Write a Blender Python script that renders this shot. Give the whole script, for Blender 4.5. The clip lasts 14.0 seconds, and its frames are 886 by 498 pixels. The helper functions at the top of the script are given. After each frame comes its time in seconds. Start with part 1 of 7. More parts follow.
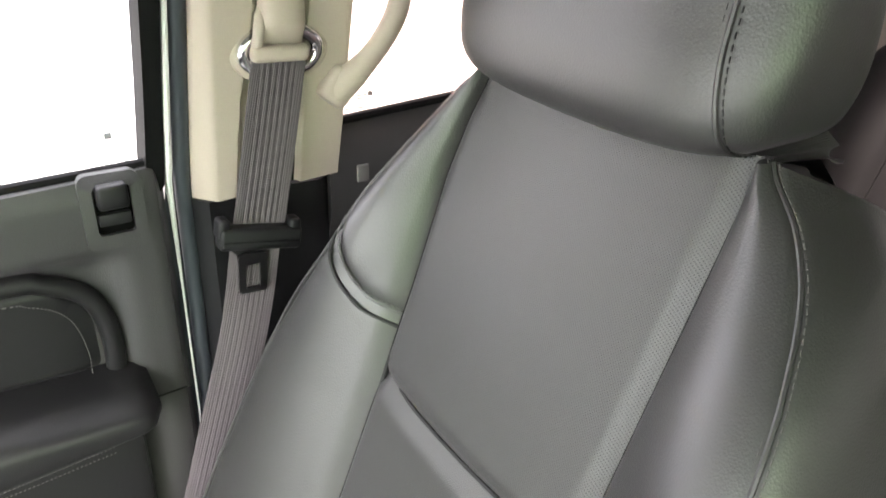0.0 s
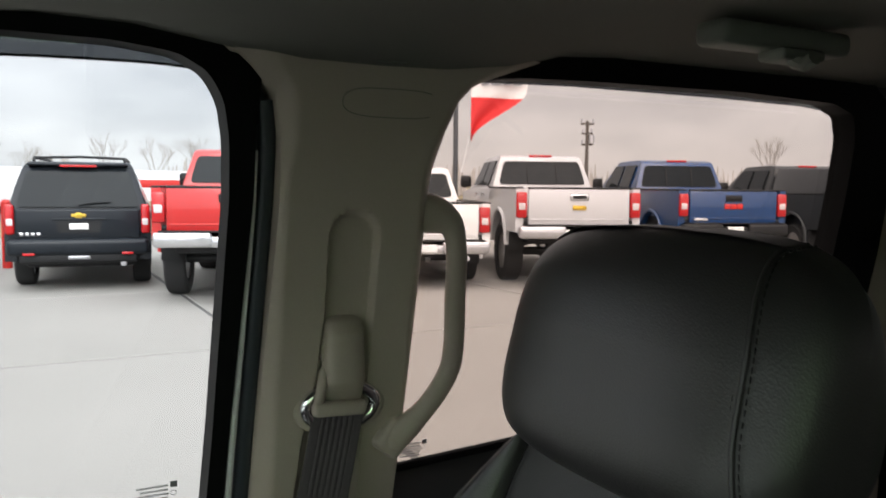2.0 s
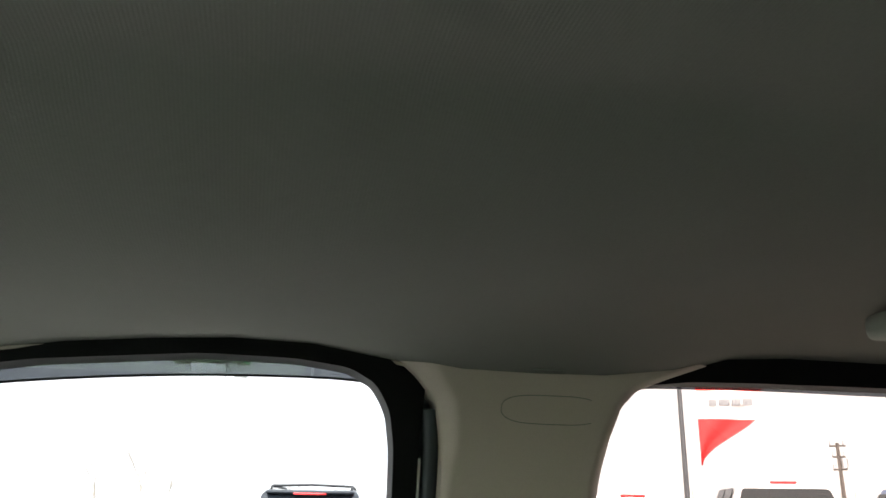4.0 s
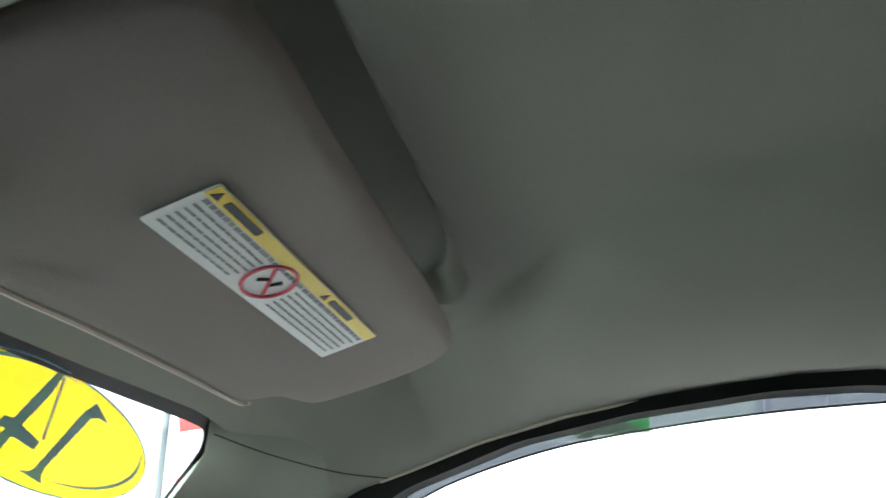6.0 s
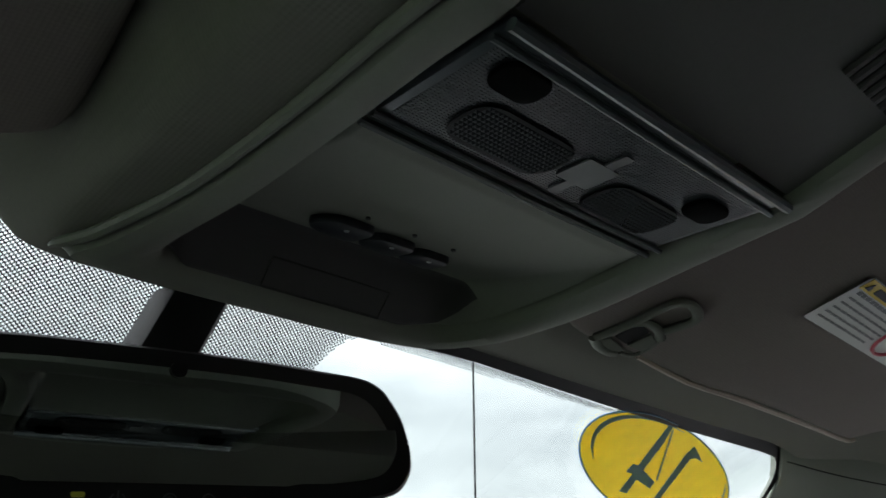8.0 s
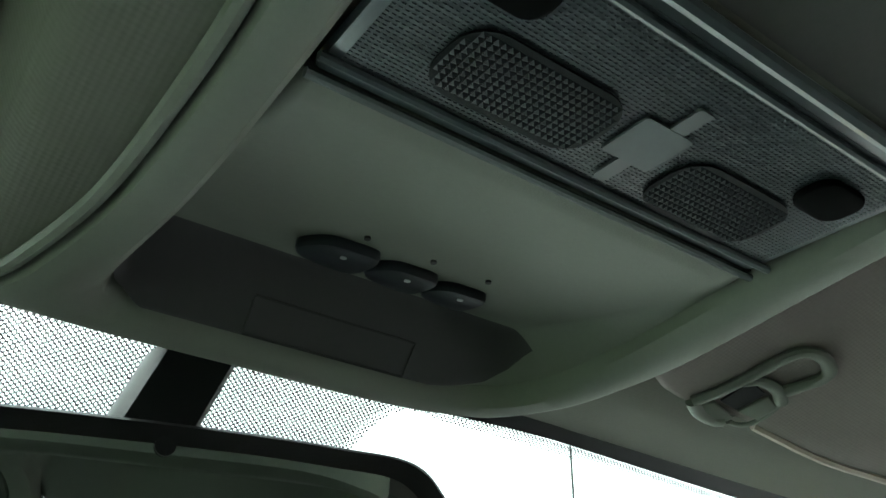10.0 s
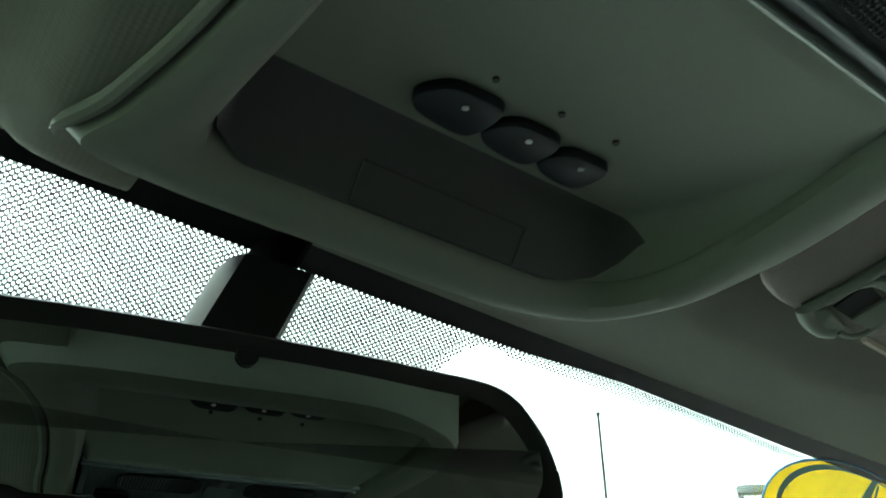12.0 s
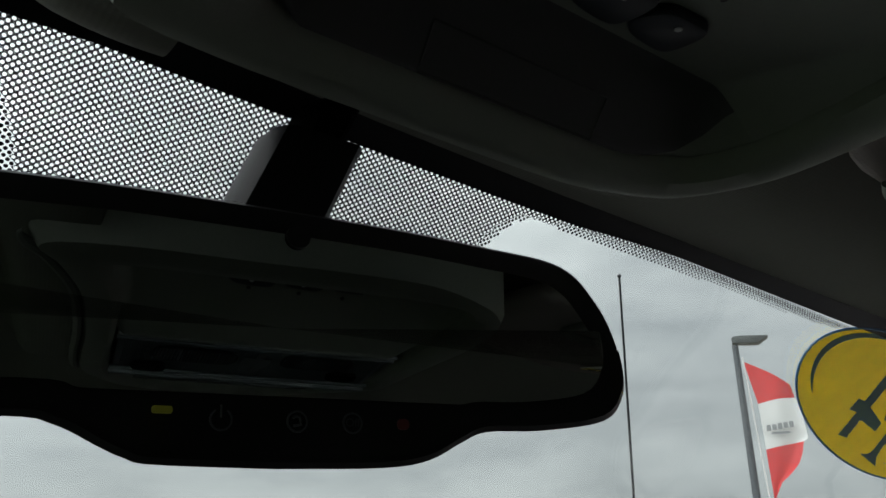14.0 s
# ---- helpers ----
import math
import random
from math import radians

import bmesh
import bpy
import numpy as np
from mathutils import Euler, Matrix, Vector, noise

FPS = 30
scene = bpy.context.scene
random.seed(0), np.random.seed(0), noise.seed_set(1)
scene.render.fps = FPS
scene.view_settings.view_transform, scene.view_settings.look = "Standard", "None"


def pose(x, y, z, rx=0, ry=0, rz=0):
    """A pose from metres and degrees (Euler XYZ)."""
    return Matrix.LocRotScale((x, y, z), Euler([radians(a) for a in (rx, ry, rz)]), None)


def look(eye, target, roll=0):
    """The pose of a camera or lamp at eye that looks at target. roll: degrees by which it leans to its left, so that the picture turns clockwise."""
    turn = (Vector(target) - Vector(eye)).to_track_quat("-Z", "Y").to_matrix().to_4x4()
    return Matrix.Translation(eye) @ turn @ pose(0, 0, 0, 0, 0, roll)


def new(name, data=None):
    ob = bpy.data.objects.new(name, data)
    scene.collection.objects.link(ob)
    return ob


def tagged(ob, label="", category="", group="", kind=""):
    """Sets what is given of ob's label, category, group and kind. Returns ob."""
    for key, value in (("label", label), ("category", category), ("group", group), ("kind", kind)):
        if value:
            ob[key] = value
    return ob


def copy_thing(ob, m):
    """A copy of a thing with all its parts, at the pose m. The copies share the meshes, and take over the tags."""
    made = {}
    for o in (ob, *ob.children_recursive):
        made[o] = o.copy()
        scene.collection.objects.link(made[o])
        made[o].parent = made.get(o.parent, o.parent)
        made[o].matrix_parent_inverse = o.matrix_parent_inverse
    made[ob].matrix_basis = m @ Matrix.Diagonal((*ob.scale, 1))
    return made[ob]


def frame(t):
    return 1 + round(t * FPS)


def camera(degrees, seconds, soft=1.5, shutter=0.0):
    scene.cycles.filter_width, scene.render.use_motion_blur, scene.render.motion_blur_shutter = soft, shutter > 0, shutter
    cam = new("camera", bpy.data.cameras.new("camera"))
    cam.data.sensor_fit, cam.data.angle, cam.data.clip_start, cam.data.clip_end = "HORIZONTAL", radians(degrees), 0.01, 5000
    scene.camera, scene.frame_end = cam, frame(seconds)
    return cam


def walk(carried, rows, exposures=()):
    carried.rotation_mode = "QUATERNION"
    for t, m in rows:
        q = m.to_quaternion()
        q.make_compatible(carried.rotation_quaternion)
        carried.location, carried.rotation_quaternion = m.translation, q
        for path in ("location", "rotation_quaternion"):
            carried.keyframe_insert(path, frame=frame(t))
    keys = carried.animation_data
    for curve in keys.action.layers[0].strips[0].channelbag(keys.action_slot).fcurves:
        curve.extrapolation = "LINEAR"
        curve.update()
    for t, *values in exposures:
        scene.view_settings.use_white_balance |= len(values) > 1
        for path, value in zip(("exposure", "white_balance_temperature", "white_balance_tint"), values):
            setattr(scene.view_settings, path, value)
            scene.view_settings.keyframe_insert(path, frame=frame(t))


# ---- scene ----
# ---- the camera and its walk ----
cam = camera(57.7, 14.0, soft=1.5, shutter=0.2)
PATH = [
    (0, (0.159, 0.289, 1.775), (1.649, -0.69, 0.868), 1.4),
    (0.5, (0.147, 0.296, 1.782), (1.718, -0.746, 1.112), 1.1),
    (1, (0.152, 0.293, 1.787), (1.733, -0.798, 1.232), 1.1),
    (1.5, (0.131, 0.292, 1.803), (1.777, -0.772, 1.405), 0.8),
    (2, (0.125, 0.288, 1.814), (1.888, -0.641, 1.654), 0.5),
    (2.5, (0.177, 0.222, 1.821), (2.028, -0.522, 1.948), 0.3),
    (2.7, (0.194, 0.19, 1.815), (2.038, -0.514, 2.131), 0.5),
    (4.8, (0.045, 0.307, 1.782), (1.883, 0.114, 2.548), -1.1),
    (5, (0.047, 0.323, 1.775), (1.879, 0.255, 2.573), -1.6),
    (5.5, (0.021, 0.365, 1.773), (1.845, 0.582, 2.563), -1.0),
    (6, (-0.005, 0.396, 1.76), (1.775, 0.872, 2.538), -1.1),
    (6.5, (-0.039, 0.416, 1.755), (1.659, 1.123, 2.541), -1.1),
    (7, (-0.084, 0.409, 1.76), (1.497, 1.333, 2.565), -0.8),
    (7.5, (-0.123, 0.425, 1.766), (1.304, 1.578, 2.562), -0.4),
    (8, (-0.14, 0.438, 1.773), (1.129, 1.765, 2.566), -0.3),
    (8.5, (-0.125, 0.445, 1.788), (1.038, 1.862, 2.589), -0.3),
    (8.7, (-0.117, 0.447, 1.788), (1.022, 1.861, 2.627), -0.0),
    (10.8, (-0.066, 0.485, 1.781), (0.904, 1.906, 2.8), 1.6),
    (11, (-0.067, 0.485, 1.779), (0.911, 1.894, 2.807), 1.3),
    (11.5, (-0.072, 0.488, 1.769), (0.909, 1.889, 2.805), 0.9),
    (12, (-0.08, 0.53, 1.757), (0.925, 1.9, 2.812), -0.5),
    (12.5, (-0.083, 0.558, 1.751), (0.996, 1.982, 2.649), -1.8),
    (13, (-0.086, 0.569, 1.763), (1.014, 2.032, 2.568), -1.1),
    (13.5, (-0.086, 0.567, 1.77), (1.011, 2.06, 2.525), -0.7),
    (14, (-0.085, 0.553, 1.772), (1.004, 2.06, 2.509), -0.4),
]

# ---- exposure, world and sun ----
EXPOSURES = [
    (0.0, 3.9, 6700, 26), (0.5, 3.1, 6750, 24), (1.0, 2.3, 6750, 24), (1.5, 1.6, 6450, 17), (2.0, 1.15, 6450, 17),
    (2.5, 1.15, 6450, 16), (2.7, 1.15, 6450, 16), (4.8, 3.05, 6450, 15), (5.5, 3.1, 6300, 15), (6.0, 3.1, 6050, 14),
    (6.5, 2.65, 5950, 11), (7.0, 2.1, 5900, 14), (7.5, 1.5, 6050, 24), (8.0, 1.4, 6200, 20), (8.7, 1.45, 6400, 18),
    (10.8, 3.5, 6000, -8), (11.5, 3.45, 6050, -9), (12.0, 2.45, 6100, -7), (12.5, 0.8, 6050, 17), (13.0, 0.4, 6200, 18),
    (14.0, 0.4, 6300, 20),
]
walk(cam, [(t, look(eye, target, roll)) for t, eye, target, roll in PATH], EXPOSURES)

SUN_ELEVATION, SUN_TURN = radians(36), radians(290)
world = bpy.data.worlds.new("overcast_sky")
scene.world = world
world.use_nodes = True
wt = world.node_tree
wt.nodes.clear()
w_out = wt.nodes.new("ShaderNodeOutputWorld")
w_bg = wt.nodes.new("ShaderNodeBackground")
w_sky = wt.nodes.new("ShaderNodeTexSky")
w_sky.sky_type = "NISHITA"
w_sky.sun_disc = False
w_sky.sun_elevation, w_sky.sun_rotation = SUN_ELEVATION, SUN_TURN
w_co = wt.nodes.new("ShaderNodeTexCoord")
w_map = wt.nodes.new("ShaderNodeMapping")
w_map.inputs["Scale"].default_value = (1.6, 1.6, 5.0)
w_noise = wt.nodes.new("ShaderNodeTexNoise")
w_noise.inputs["Scale"].default_value = 2.2
w_noise.inputs["Detail"].default_value = 6
w_ramp = wt.nodes.new("ShaderNodeValToRGB")
w_ramp.color_ramp.elements[0].position, w_ramp.color_ramp.elements[0].color = 0.34, (4.5, 4.65, 4.85, 1)
w_ramp.color_ramp.elements[1].position, w_ramp.color_ramp.elements[1].color = 0.68, (7.4, 7.5, 7.6, 1)
w_mix = wt.nodes.new("ShaderNodeMix")
w_mix.data_type = "RGBA"
w_mix.inputs[0].default_value = 0.93
wt.links.new(w_co.outputs["Generated"], w_map.inputs["Vector"])
wt.links.new(w_map.outputs[0], w_noise.inputs["Vector"])
wt.links.new(w_noise.outputs["Fac"], w_ramp.inputs["Fac"])
wt.links.new(w_sky.outputs[0], w_mix.inputs[6])
# an overcast sky is brighter overhead than at the horizon
w_sep = wt.nodes.new("ShaderNodeSeparateXYZ")
w_rise = wt.nodes.new("ShaderNodeMapRange")
w_rise.inputs["From Min"].default_value, w_rise.inputs["From Max"].default_value = 0.20, 1.0
w_rise.inputs["To Min"].default_value, w_rise.inputs["To Max"].default_value = 1.0, 2.1
w_scale = wt.nodes.new("ShaderNodeVectorMath")
w_scale.operation = "SCALE"
wt.links.new(w_co.outputs["Generated"], w_sep.inputs[0])
wt.links.new(w_sep.outputs["Z"], w_rise.inputs["Value"])
wt.links.new(w_ramp.outputs[0], w_scale.inputs[0])
# and brightest round the hidden sun
w_dot = wt.nodes.new("ShaderNodeVectorMath")
w_dot.operation = "DOT_PRODUCT"
w_dot.inputs[1].default_value = (math.sin(SUN_TURN) * math.cos(SUN_ELEVATION), math.cos(SUN_TURN) * math.cos(SUN_ELEVATION), math.sin(SUN_ELEVATION))
w_near = wt.nodes.new("ShaderNodeMapRange")
w_near.interpolation_type = "SMOOTHSTEP"
w_near.inputs["From Min"].default_value, w_near.inputs["From Max"].default_value = 0.10, 1.0
w_near.inputs["To Min"].default_value, w_near.inputs["To Max"].default_value = 1.0, 2.8
w_both = wt.nodes.new("ShaderNodeMath")
w_both.operation = "MULTIPLY"
wt.links.new(w_co.outputs["Generated"], w_dot.inputs[0])
wt.links.new(w_dot.outputs["Value"], w_near.inputs["Value"])
wt.links.new(w_rise.outputs["Result"], w_both.inputs[0])
wt.links.new(w_near.outputs["Result"], w_both.inputs[1])
wt.links.new(w_both.outputs[0], w_scale.inputs["Scale"])
wt.links.new(w_scale.outputs[0], w_mix.inputs[7])
wt.links.new(w_mix.outputs[2], w_bg.inputs["Color"])
w_bg.inputs["Strength"].default_value = 0.078
wt.links.new(w_bg.outputs[0], w_out.inputs["Surface"])

sun = new("sun", bpy.data.lights.new("sun", "SUN"))
sun.data.energy, sun.data.angle, sun.data.color = 0.8, radians(40), (1.0, 0.97, 0.93)
sun.matrix_world = look((0, 0, 30), (0 - math.sin(SUN_TURN) * math.cos(SUN_ELEVATION) * 30,
                                     0 - math.cos(SUN_TURN) * math.cos(SUN_ELEVATION) * 30, 30 - 30 * math.sin(SUN_ELEVATION)))

# ---- materials ----
def mat(name, color, rough=0.6, metal=0.0, grain=0.0, grain_scale=600, blotch=0.0, blotch_scale=9, coat=0.0, spec=0.5,
        bump=0.0, bump_scale=600, bump_dist=0.001, emit=None, sheen=0.0, rough_var=0.0):
    """A surface with fine grain, broad uneven tone and fine relief, in object coordinates (metres)."""
    m = bpy.data.materials.new(name)
    m.use_nodes = True
    nt = m.node_tree
    p = nt.nodes["Principled BSDF"]
    p.inputs["Roughness"].default_value = rough
    p.inputs["Metallic"].default_value = metal
    p.inputs["Coat Weight"].default_value = coat
    p.inputs["Specular IOR Level"].default_value = spec
    p.inputs["Sheen Weight"].default_value = sheen
    p.inputs["Base Color"].default_value = (*color, 1)
    co = nt.nodes.new("ShaderNodeTexCoord")
    if blotch or grain:
        n1 = nt.nodes.new("ShaderNodeTexNoise")
        n1.inputs["Scale"].default_value, n1.inputs["Detail"].default_value = blotch_scale, 4
        n2 = nt.nodes.new("ShaderNodeTexNoise")
        n2.inputs["Scale"].default_value, n2.inputs["Detail"].default_value = grain_scale, 2
        nt.links.new(co.outputs["Object"], n1.inputs["Vector"])
        nt.links.new(co.outputs["Object"], n2.inputs["Vector"])
        a = nt.nodes.new("ShaderNodeMath")
        a.operation = "MULTIPLY_ADD"
        nt.links.new(n1.outputs["Fac"], a.inputs[0])
        a.inputs[1].default_value, a.inputs[2].default_value = 2 * blotch, 1 - blotch
        b = nt.nodes.new("ShaderNodeMath")
        b.operation = "MULTIPLY_ADD"
        nt.links.new(n2.outputs["Fac"], b.inputs[0])
        b.inputs[1].default_value, b.inputs[2].default_value = 2 * grain, 1 - grain
        c = nt.nodes.new("ShaderNodeMath")
        c.operation = "MULTIPLY"
        nt.links.new(a.outputs[0], c.inputs[0])
        nt.links.new(b.outputs[0], c.inputs[1])
        v = nt.nodes.new("ShaderNodeMix")
        v.data_type, v.blend_type = "RGBA", "MULTIPLY"
        v.inputs[0].default_value = 1
        v.inputs[6].default_value = (*color, 1)
        nt.links.new(c.outputs[0], v.inputs[7])
        nt.links.new(v.outputs[2], p.inputs["Base Color"])
        if rough_var:
            r = nt.nodes.new("ShaderNodeMath")
            r.operation = "MULTIPLY_ADD"
            nt.links.new(n1.outputs["Fac"], r.inputs[0])
            r.inputs[1].default_value, r.inputs[2].default_value = 2 * rough_var, rough - rough_var
            nt.links.new(r.outputs[0], p.inputs["Roughness"])
    if bump:
        n3 = nt.nodes.new("ShaderNodeTexVoronoi" if bump_scale < 900 else "ShaderNodeTexNoise")
        n3.inputs["Scale"].default_value = bump_scale
        nt.links.new(co.outputs["Object"], n3.inputs["Vector"])
        bm_node = nt.nodes.new("ShaderNodeBump")
        bm_node.inputs["Strength"].default_value, bm_node.inputs["Distance"].default_value = bump, bump_dist
        nt.links.new(n3.outputs[0], bm_node.inputs["Height"])
        nt.links.new(bm_node.outputs[0], p.inputs["Normal"])
    if emit:
        p.inputs["Emission Color"].default_value = (*emit[:3], 1)
        p.inputs["Emission Strength"].default_value = emit[3]
    return m


def weave(name, color, pitch, rough=0.85, depth=0.5, spec=0.3, dist=0.0006, axes=("X", "Y")):
    """Cloth or ribbed hide: crossed fine waves give thread tone and relief."""
    m = mat(name, color, rough, blotch=0.07, grain=0.06, spec=spec)
    nt = m.node_tree
    p = nt.nodes["Principled BSDF"]
    co = nt.nodes.new("ShaderNodeTexCoord")
    waves = []
    for axis in axes:
        w = nt.nodes.new("ShaderNodeTexWave")
        w.bands_direction = axis
        w.inputs["Scale"].default_value = 0.314 / pitch
        w.inputs["Distortion"].default_value = 0.4
        nt.links.new(co.outputs["Object"], w.inputs["Vector"])
        waves.append(w.outputs["Fac"])
    a = nt.nodes.new("ShaderNodeMath")
    a.operation = "ADD"
    nt.links.new(waves[0], a.inputs[0])
    nt.links.new(waves[1], a.inputs[1])
    b = nt.nodes.new("ShaderNodeBump")
    b.inputs["Strength"].default_value, b.inputs["Distance"].default_value = depth, dist
    nt.links.new(a.outputs[0], b.inputs["Height"])
    nt.links.new(b.outputs[0], p.inputs["Normal"])
    return m


def perforated(name, color, pitch):
    """Hide with staggered rows of fine holes."""
    m = mat(name, color, 0.48, grain=0.08, blotch=0.08, spec=0.9)
    nt = m.node_tree
    p = nt.nodes["Principled BSDF"]
    co, turn = nt.nodes.new("ShaderNodeTexCoord"), nt.nodes.new("ShaderNodeMapping")
    turn.inputs["Rotation"].default_value = (0.0, radians(45), 0.0)
    nt.links.new(co.outputs["Object"], turn.inputs["Vector"])
    both = nt.nodes.new("ShaderNodeMath")
    both.operation = "MULTIPLY"
    for k, axis in enumerate(("X", "Z")):
        w = nt.nodes.new("ShaderNodeTexWave")
        w.bands_direction = axis
        w.inputs["Scale"].default_value = 0.314 / pitch
        nt.links.new(turn.outputs[0], w.inputs["Vector"])
        nt.links.new(w.outputs["Fac"], both.inputs[k])
    hole = nt.nodes.new("ShaderNodeMapRange")
    hole.inputs["From Min"].default_value, hole.inputs["From Max"].default_value = 0.35, 0.75
    nt.links.new(both.outputs[0], hole.inputs["Value"])
    tone = nt.nodes.new("ShaderNodeMix")
    tone.data_type = "RGBA"
    tone.inputs[6].default_value, tone.inputs[7].default_value = (*color, 1), (0.004, 0.004, 0.004, 1)
    nt.links.new(hole.outputs["Result"], tone.inputs[0])
    nt.links.new(tone.outputs[2], p.inputs["Base Color"])
    b = nt.nodes.new("ShaderNodeBump")
    b.invert = True
    b.inputs["Strength"].default_value, b.inputs["Distance"].default_value = 0.7, 0.0009
    nt.links.new(hole.outputs["Result"], b.inputs["Height"])
    nt.links.new(b.outputs[0], p.inputs["Normal"])
    return m


def pane(name, tint, gloss=0.06, rough=0.0):
    """Thin glass: clear with a tint, and a mirror-like share that grows at grazing angles."""
    m = bpy.data.materials.new(name)
    m.use_nodes = True
    nt = m.node_tree
    nt.nodes.clear()
    o = nt.nodes.new("ShaderNodeOutputMaterial")
    t = nt.nodes.new("ShaderNodeBsdfTransparent")
    t.inputs[0].default_value = (*tint, 1)
    g = nt.nodes.new("ShaderNodeBsdfGlossy")
    g.inputs["Roughness"].default_value = rough
    lw = nt.nodes.new("ShaderNodeLayerWeight")
    lw.inputs["Blend"].default_value = 0.5
    pw = nt.nodes.new("ShaderNodeMath")
    pw.operation, pw.inputs[1].default_value = "POWER", 5.0
    f = nt.nodes.new("ShaderNodeMath")
    f.operation, f.inputs[1].default_value, f.inputs[2].default_value = "MULTIPLY_ADD", 0.8, gloss
    nt.links.new(lw.outputs["Facing"], pw.inputs[0])
    nt.links.new(pw.outputs[0], f.inputs[0])
    x = nt.nodes.new("ShaderNodeMixShader")
    nt.links.new(f.outputs[0], x.inputs[0])
    nt.links.new(t.outputs[0], x.inputs[1])
    nt.links.new(g.outputs[0], x.inputs[2])
    nt.links.new(x.outputs[0], o.inputs[0])
    return m


LINER = weave("headliner_cloth", (0.169, 0.170, 0.147), 0.0016, rough=0.95, depth=0.10, spec=0.1)
VISOR = weave("visor_cloth", (0.250, 0.222, 0.208), 0.0014, rough=0.95, depth=0.14, spec=0.1)
BEIGE = mat("beige_plastic", (0.44, 0.375, 0.315), 0.55, grain=0.05, blotch=0.04, bump=0.12, bump_scale=1500, bump_dist=0.0004, spec=0.35)
BEIGE_DARK = mat("taupe_plastic", (0.172, 0.184, 0.156), 0.6, grain=0.05, blotch=0.05, bump=0.15, bump_scale=1500, bump_dist=0.0004, spec=0.3)
BLACK = mat("black_plastic", (0.010, 0.0103, 0.011), 0.5, spec=0.3, grain=0.1, blotch=0.1, bump=0.15, bump_scale=1200, bump_dist=0.0005, rough_var=0.06)
DOOR_GREY = mat("charcoal_door_plastic", (0.038, 0.0375, 0.0375), 0.48, grain=0.08, blotch=0.08, bump=0.3, bump_scale=700, bump_dist=0.0004, rough_var=0.06)
RUBBER = mat("black_rubber", (0.006, 0.006, 0.0063), 0.62, grain=0.1, blotch=0.1, spec=0.10)
SLATE = mat("slate_painted_metal", (0.035, 0.043, 0.05), 0.35, blotch=0.08, grain=0.03)
LEATHER = mat("black_leather", (0.0285, 0.0280, 0.0270), 0.43, grain=0.12, blotch=0.12, grain_scale=900, blotch_scale=14, bump=0.22, bump_scale=800,
              bump_dist=0.0005, rough_var=0.05, spec=0.85)
RIBBED = perforated("perforated_black_leather", (0.0400, 0.0393, 0.0380), 0.0015)
THREAD = mat("grey_thread", (0.10, 0.097, 0.094), 0.8, grain=0.2, grain_scale=2000)
SEAM = mat("dark_seam", (0.012, 0.012, 0.012), 0.8)
WEBBING = weave("charcoal_webbing", (0.102, 0.086, 0.094), 0.0015, rough=0.6, depth=0.5, spec=0.3, dist=0.0005, axes=("Y", "Z"))
CHROME = mat("chrome", (0.75, 0.75, 0.76), 0.12, metal=1.0)
BRUSHED = mat("brushed_steel", (0.5, 0.5, 0.52), 0.3, metal=1.0, grain=0.05)
TONGUE_STEEL = mat("blackened_steel", (0.09, 0.09, 0.095), 0.32, metal=1.0, grain=0.08, blotch=0.1)
CLEAR = pane("clear_side_glass", (0.91, 0.94, 0.93), 0.035)
# unseen driver's glass, tinted to turn the light from the left green
GREEN_GLASS = pane("green_tinted_glass", (0.77, 0.93, 0.71), 0.045)
SMOKE = pane("smoked_acrylic", (0.29, 0.30, 0.31), 0.03)
PRIVACY = pane("rear_privacy_glass", (0.34, 0.34, 0.325), 0.06)
SCREEN = pane("windscreen_glass", (0.89, 0.95, 0.90), 0.05)
REAR_TINT = pane("tinted_rear_glass", (0.82, 0.765, 0.715), 0.055)
FRIT = mat("black_ceramic_band", (0.006, 0.006, 0.007), 0.5, spec=0.3)
MIRROR = mat("mirror_silver", (0.36, 0.39, 0.37), 0.01, metal=1.0)
LENS_GREY = mat("grey_lamp_lens", (0.060, 0.076, 0.084), 0.28, grain=0.05, blotch=0.15, blotch_scale=40, spec=0.6)
PRISM = mat("dark_prism_lens", (0.016, 0.021, 0.023), 0.25, spec=0.45)
# glossy front rail, coloured paler to carry the windscreen light it catches
RAIL_SHEEN = mat("glossy_lit_lens_edge", (0.16, 0.18, 0.18), 0.18, spec=0.9, blotch=0.1, blotch_scale=60)
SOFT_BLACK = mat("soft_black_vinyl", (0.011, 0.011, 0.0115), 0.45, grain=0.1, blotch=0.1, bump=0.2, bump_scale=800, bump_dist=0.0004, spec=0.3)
DEEP = mat("deep_black_plastic", (0.004, 0.004, 0.004), 0.8, spec=0.02)

# ---- building helpers ----
def mesh_of(bm, name, smooth=True):
    me = bpy.data.meshes.new(name)
    bm.normal_update()
    bm.to_mesh(me)
    bm.free()
    if smooth:
        me.shade_smooth()
        try:
            me.set_sharp_from_angle(angle=radians(38))
        except AttributeError:
            pass
    return me


def part(name, bm, material, parent=None, label="", smooth=True):
    """Links a bmesh as one mesh object, under a thing or a part."""
    ob = new(name, mesh_of(bm, name, smooth))
    ob.data.materials.append(material)
    if parent:
        ob.parent = parent
        ob.matrix_parent_inverse = parent.matrix_world.inverted()
    return tagged(ob, label) if label else ob


def thing(name, at, label, category, group="", kind=""):
    ob = new(name)
    ob.location = at
    ob.empty_display_size = 0.05
    bpy.context.view_layer.update()
    return tagged(ob, label, category, group, kind)


def lerp(a, b, t):
    return a + (b - a) * t


def sm(a, b, x):
    t = min(1.0, max(0.0, (x - a) / (b - a)))
    return t * t * (3 - 2 * t)


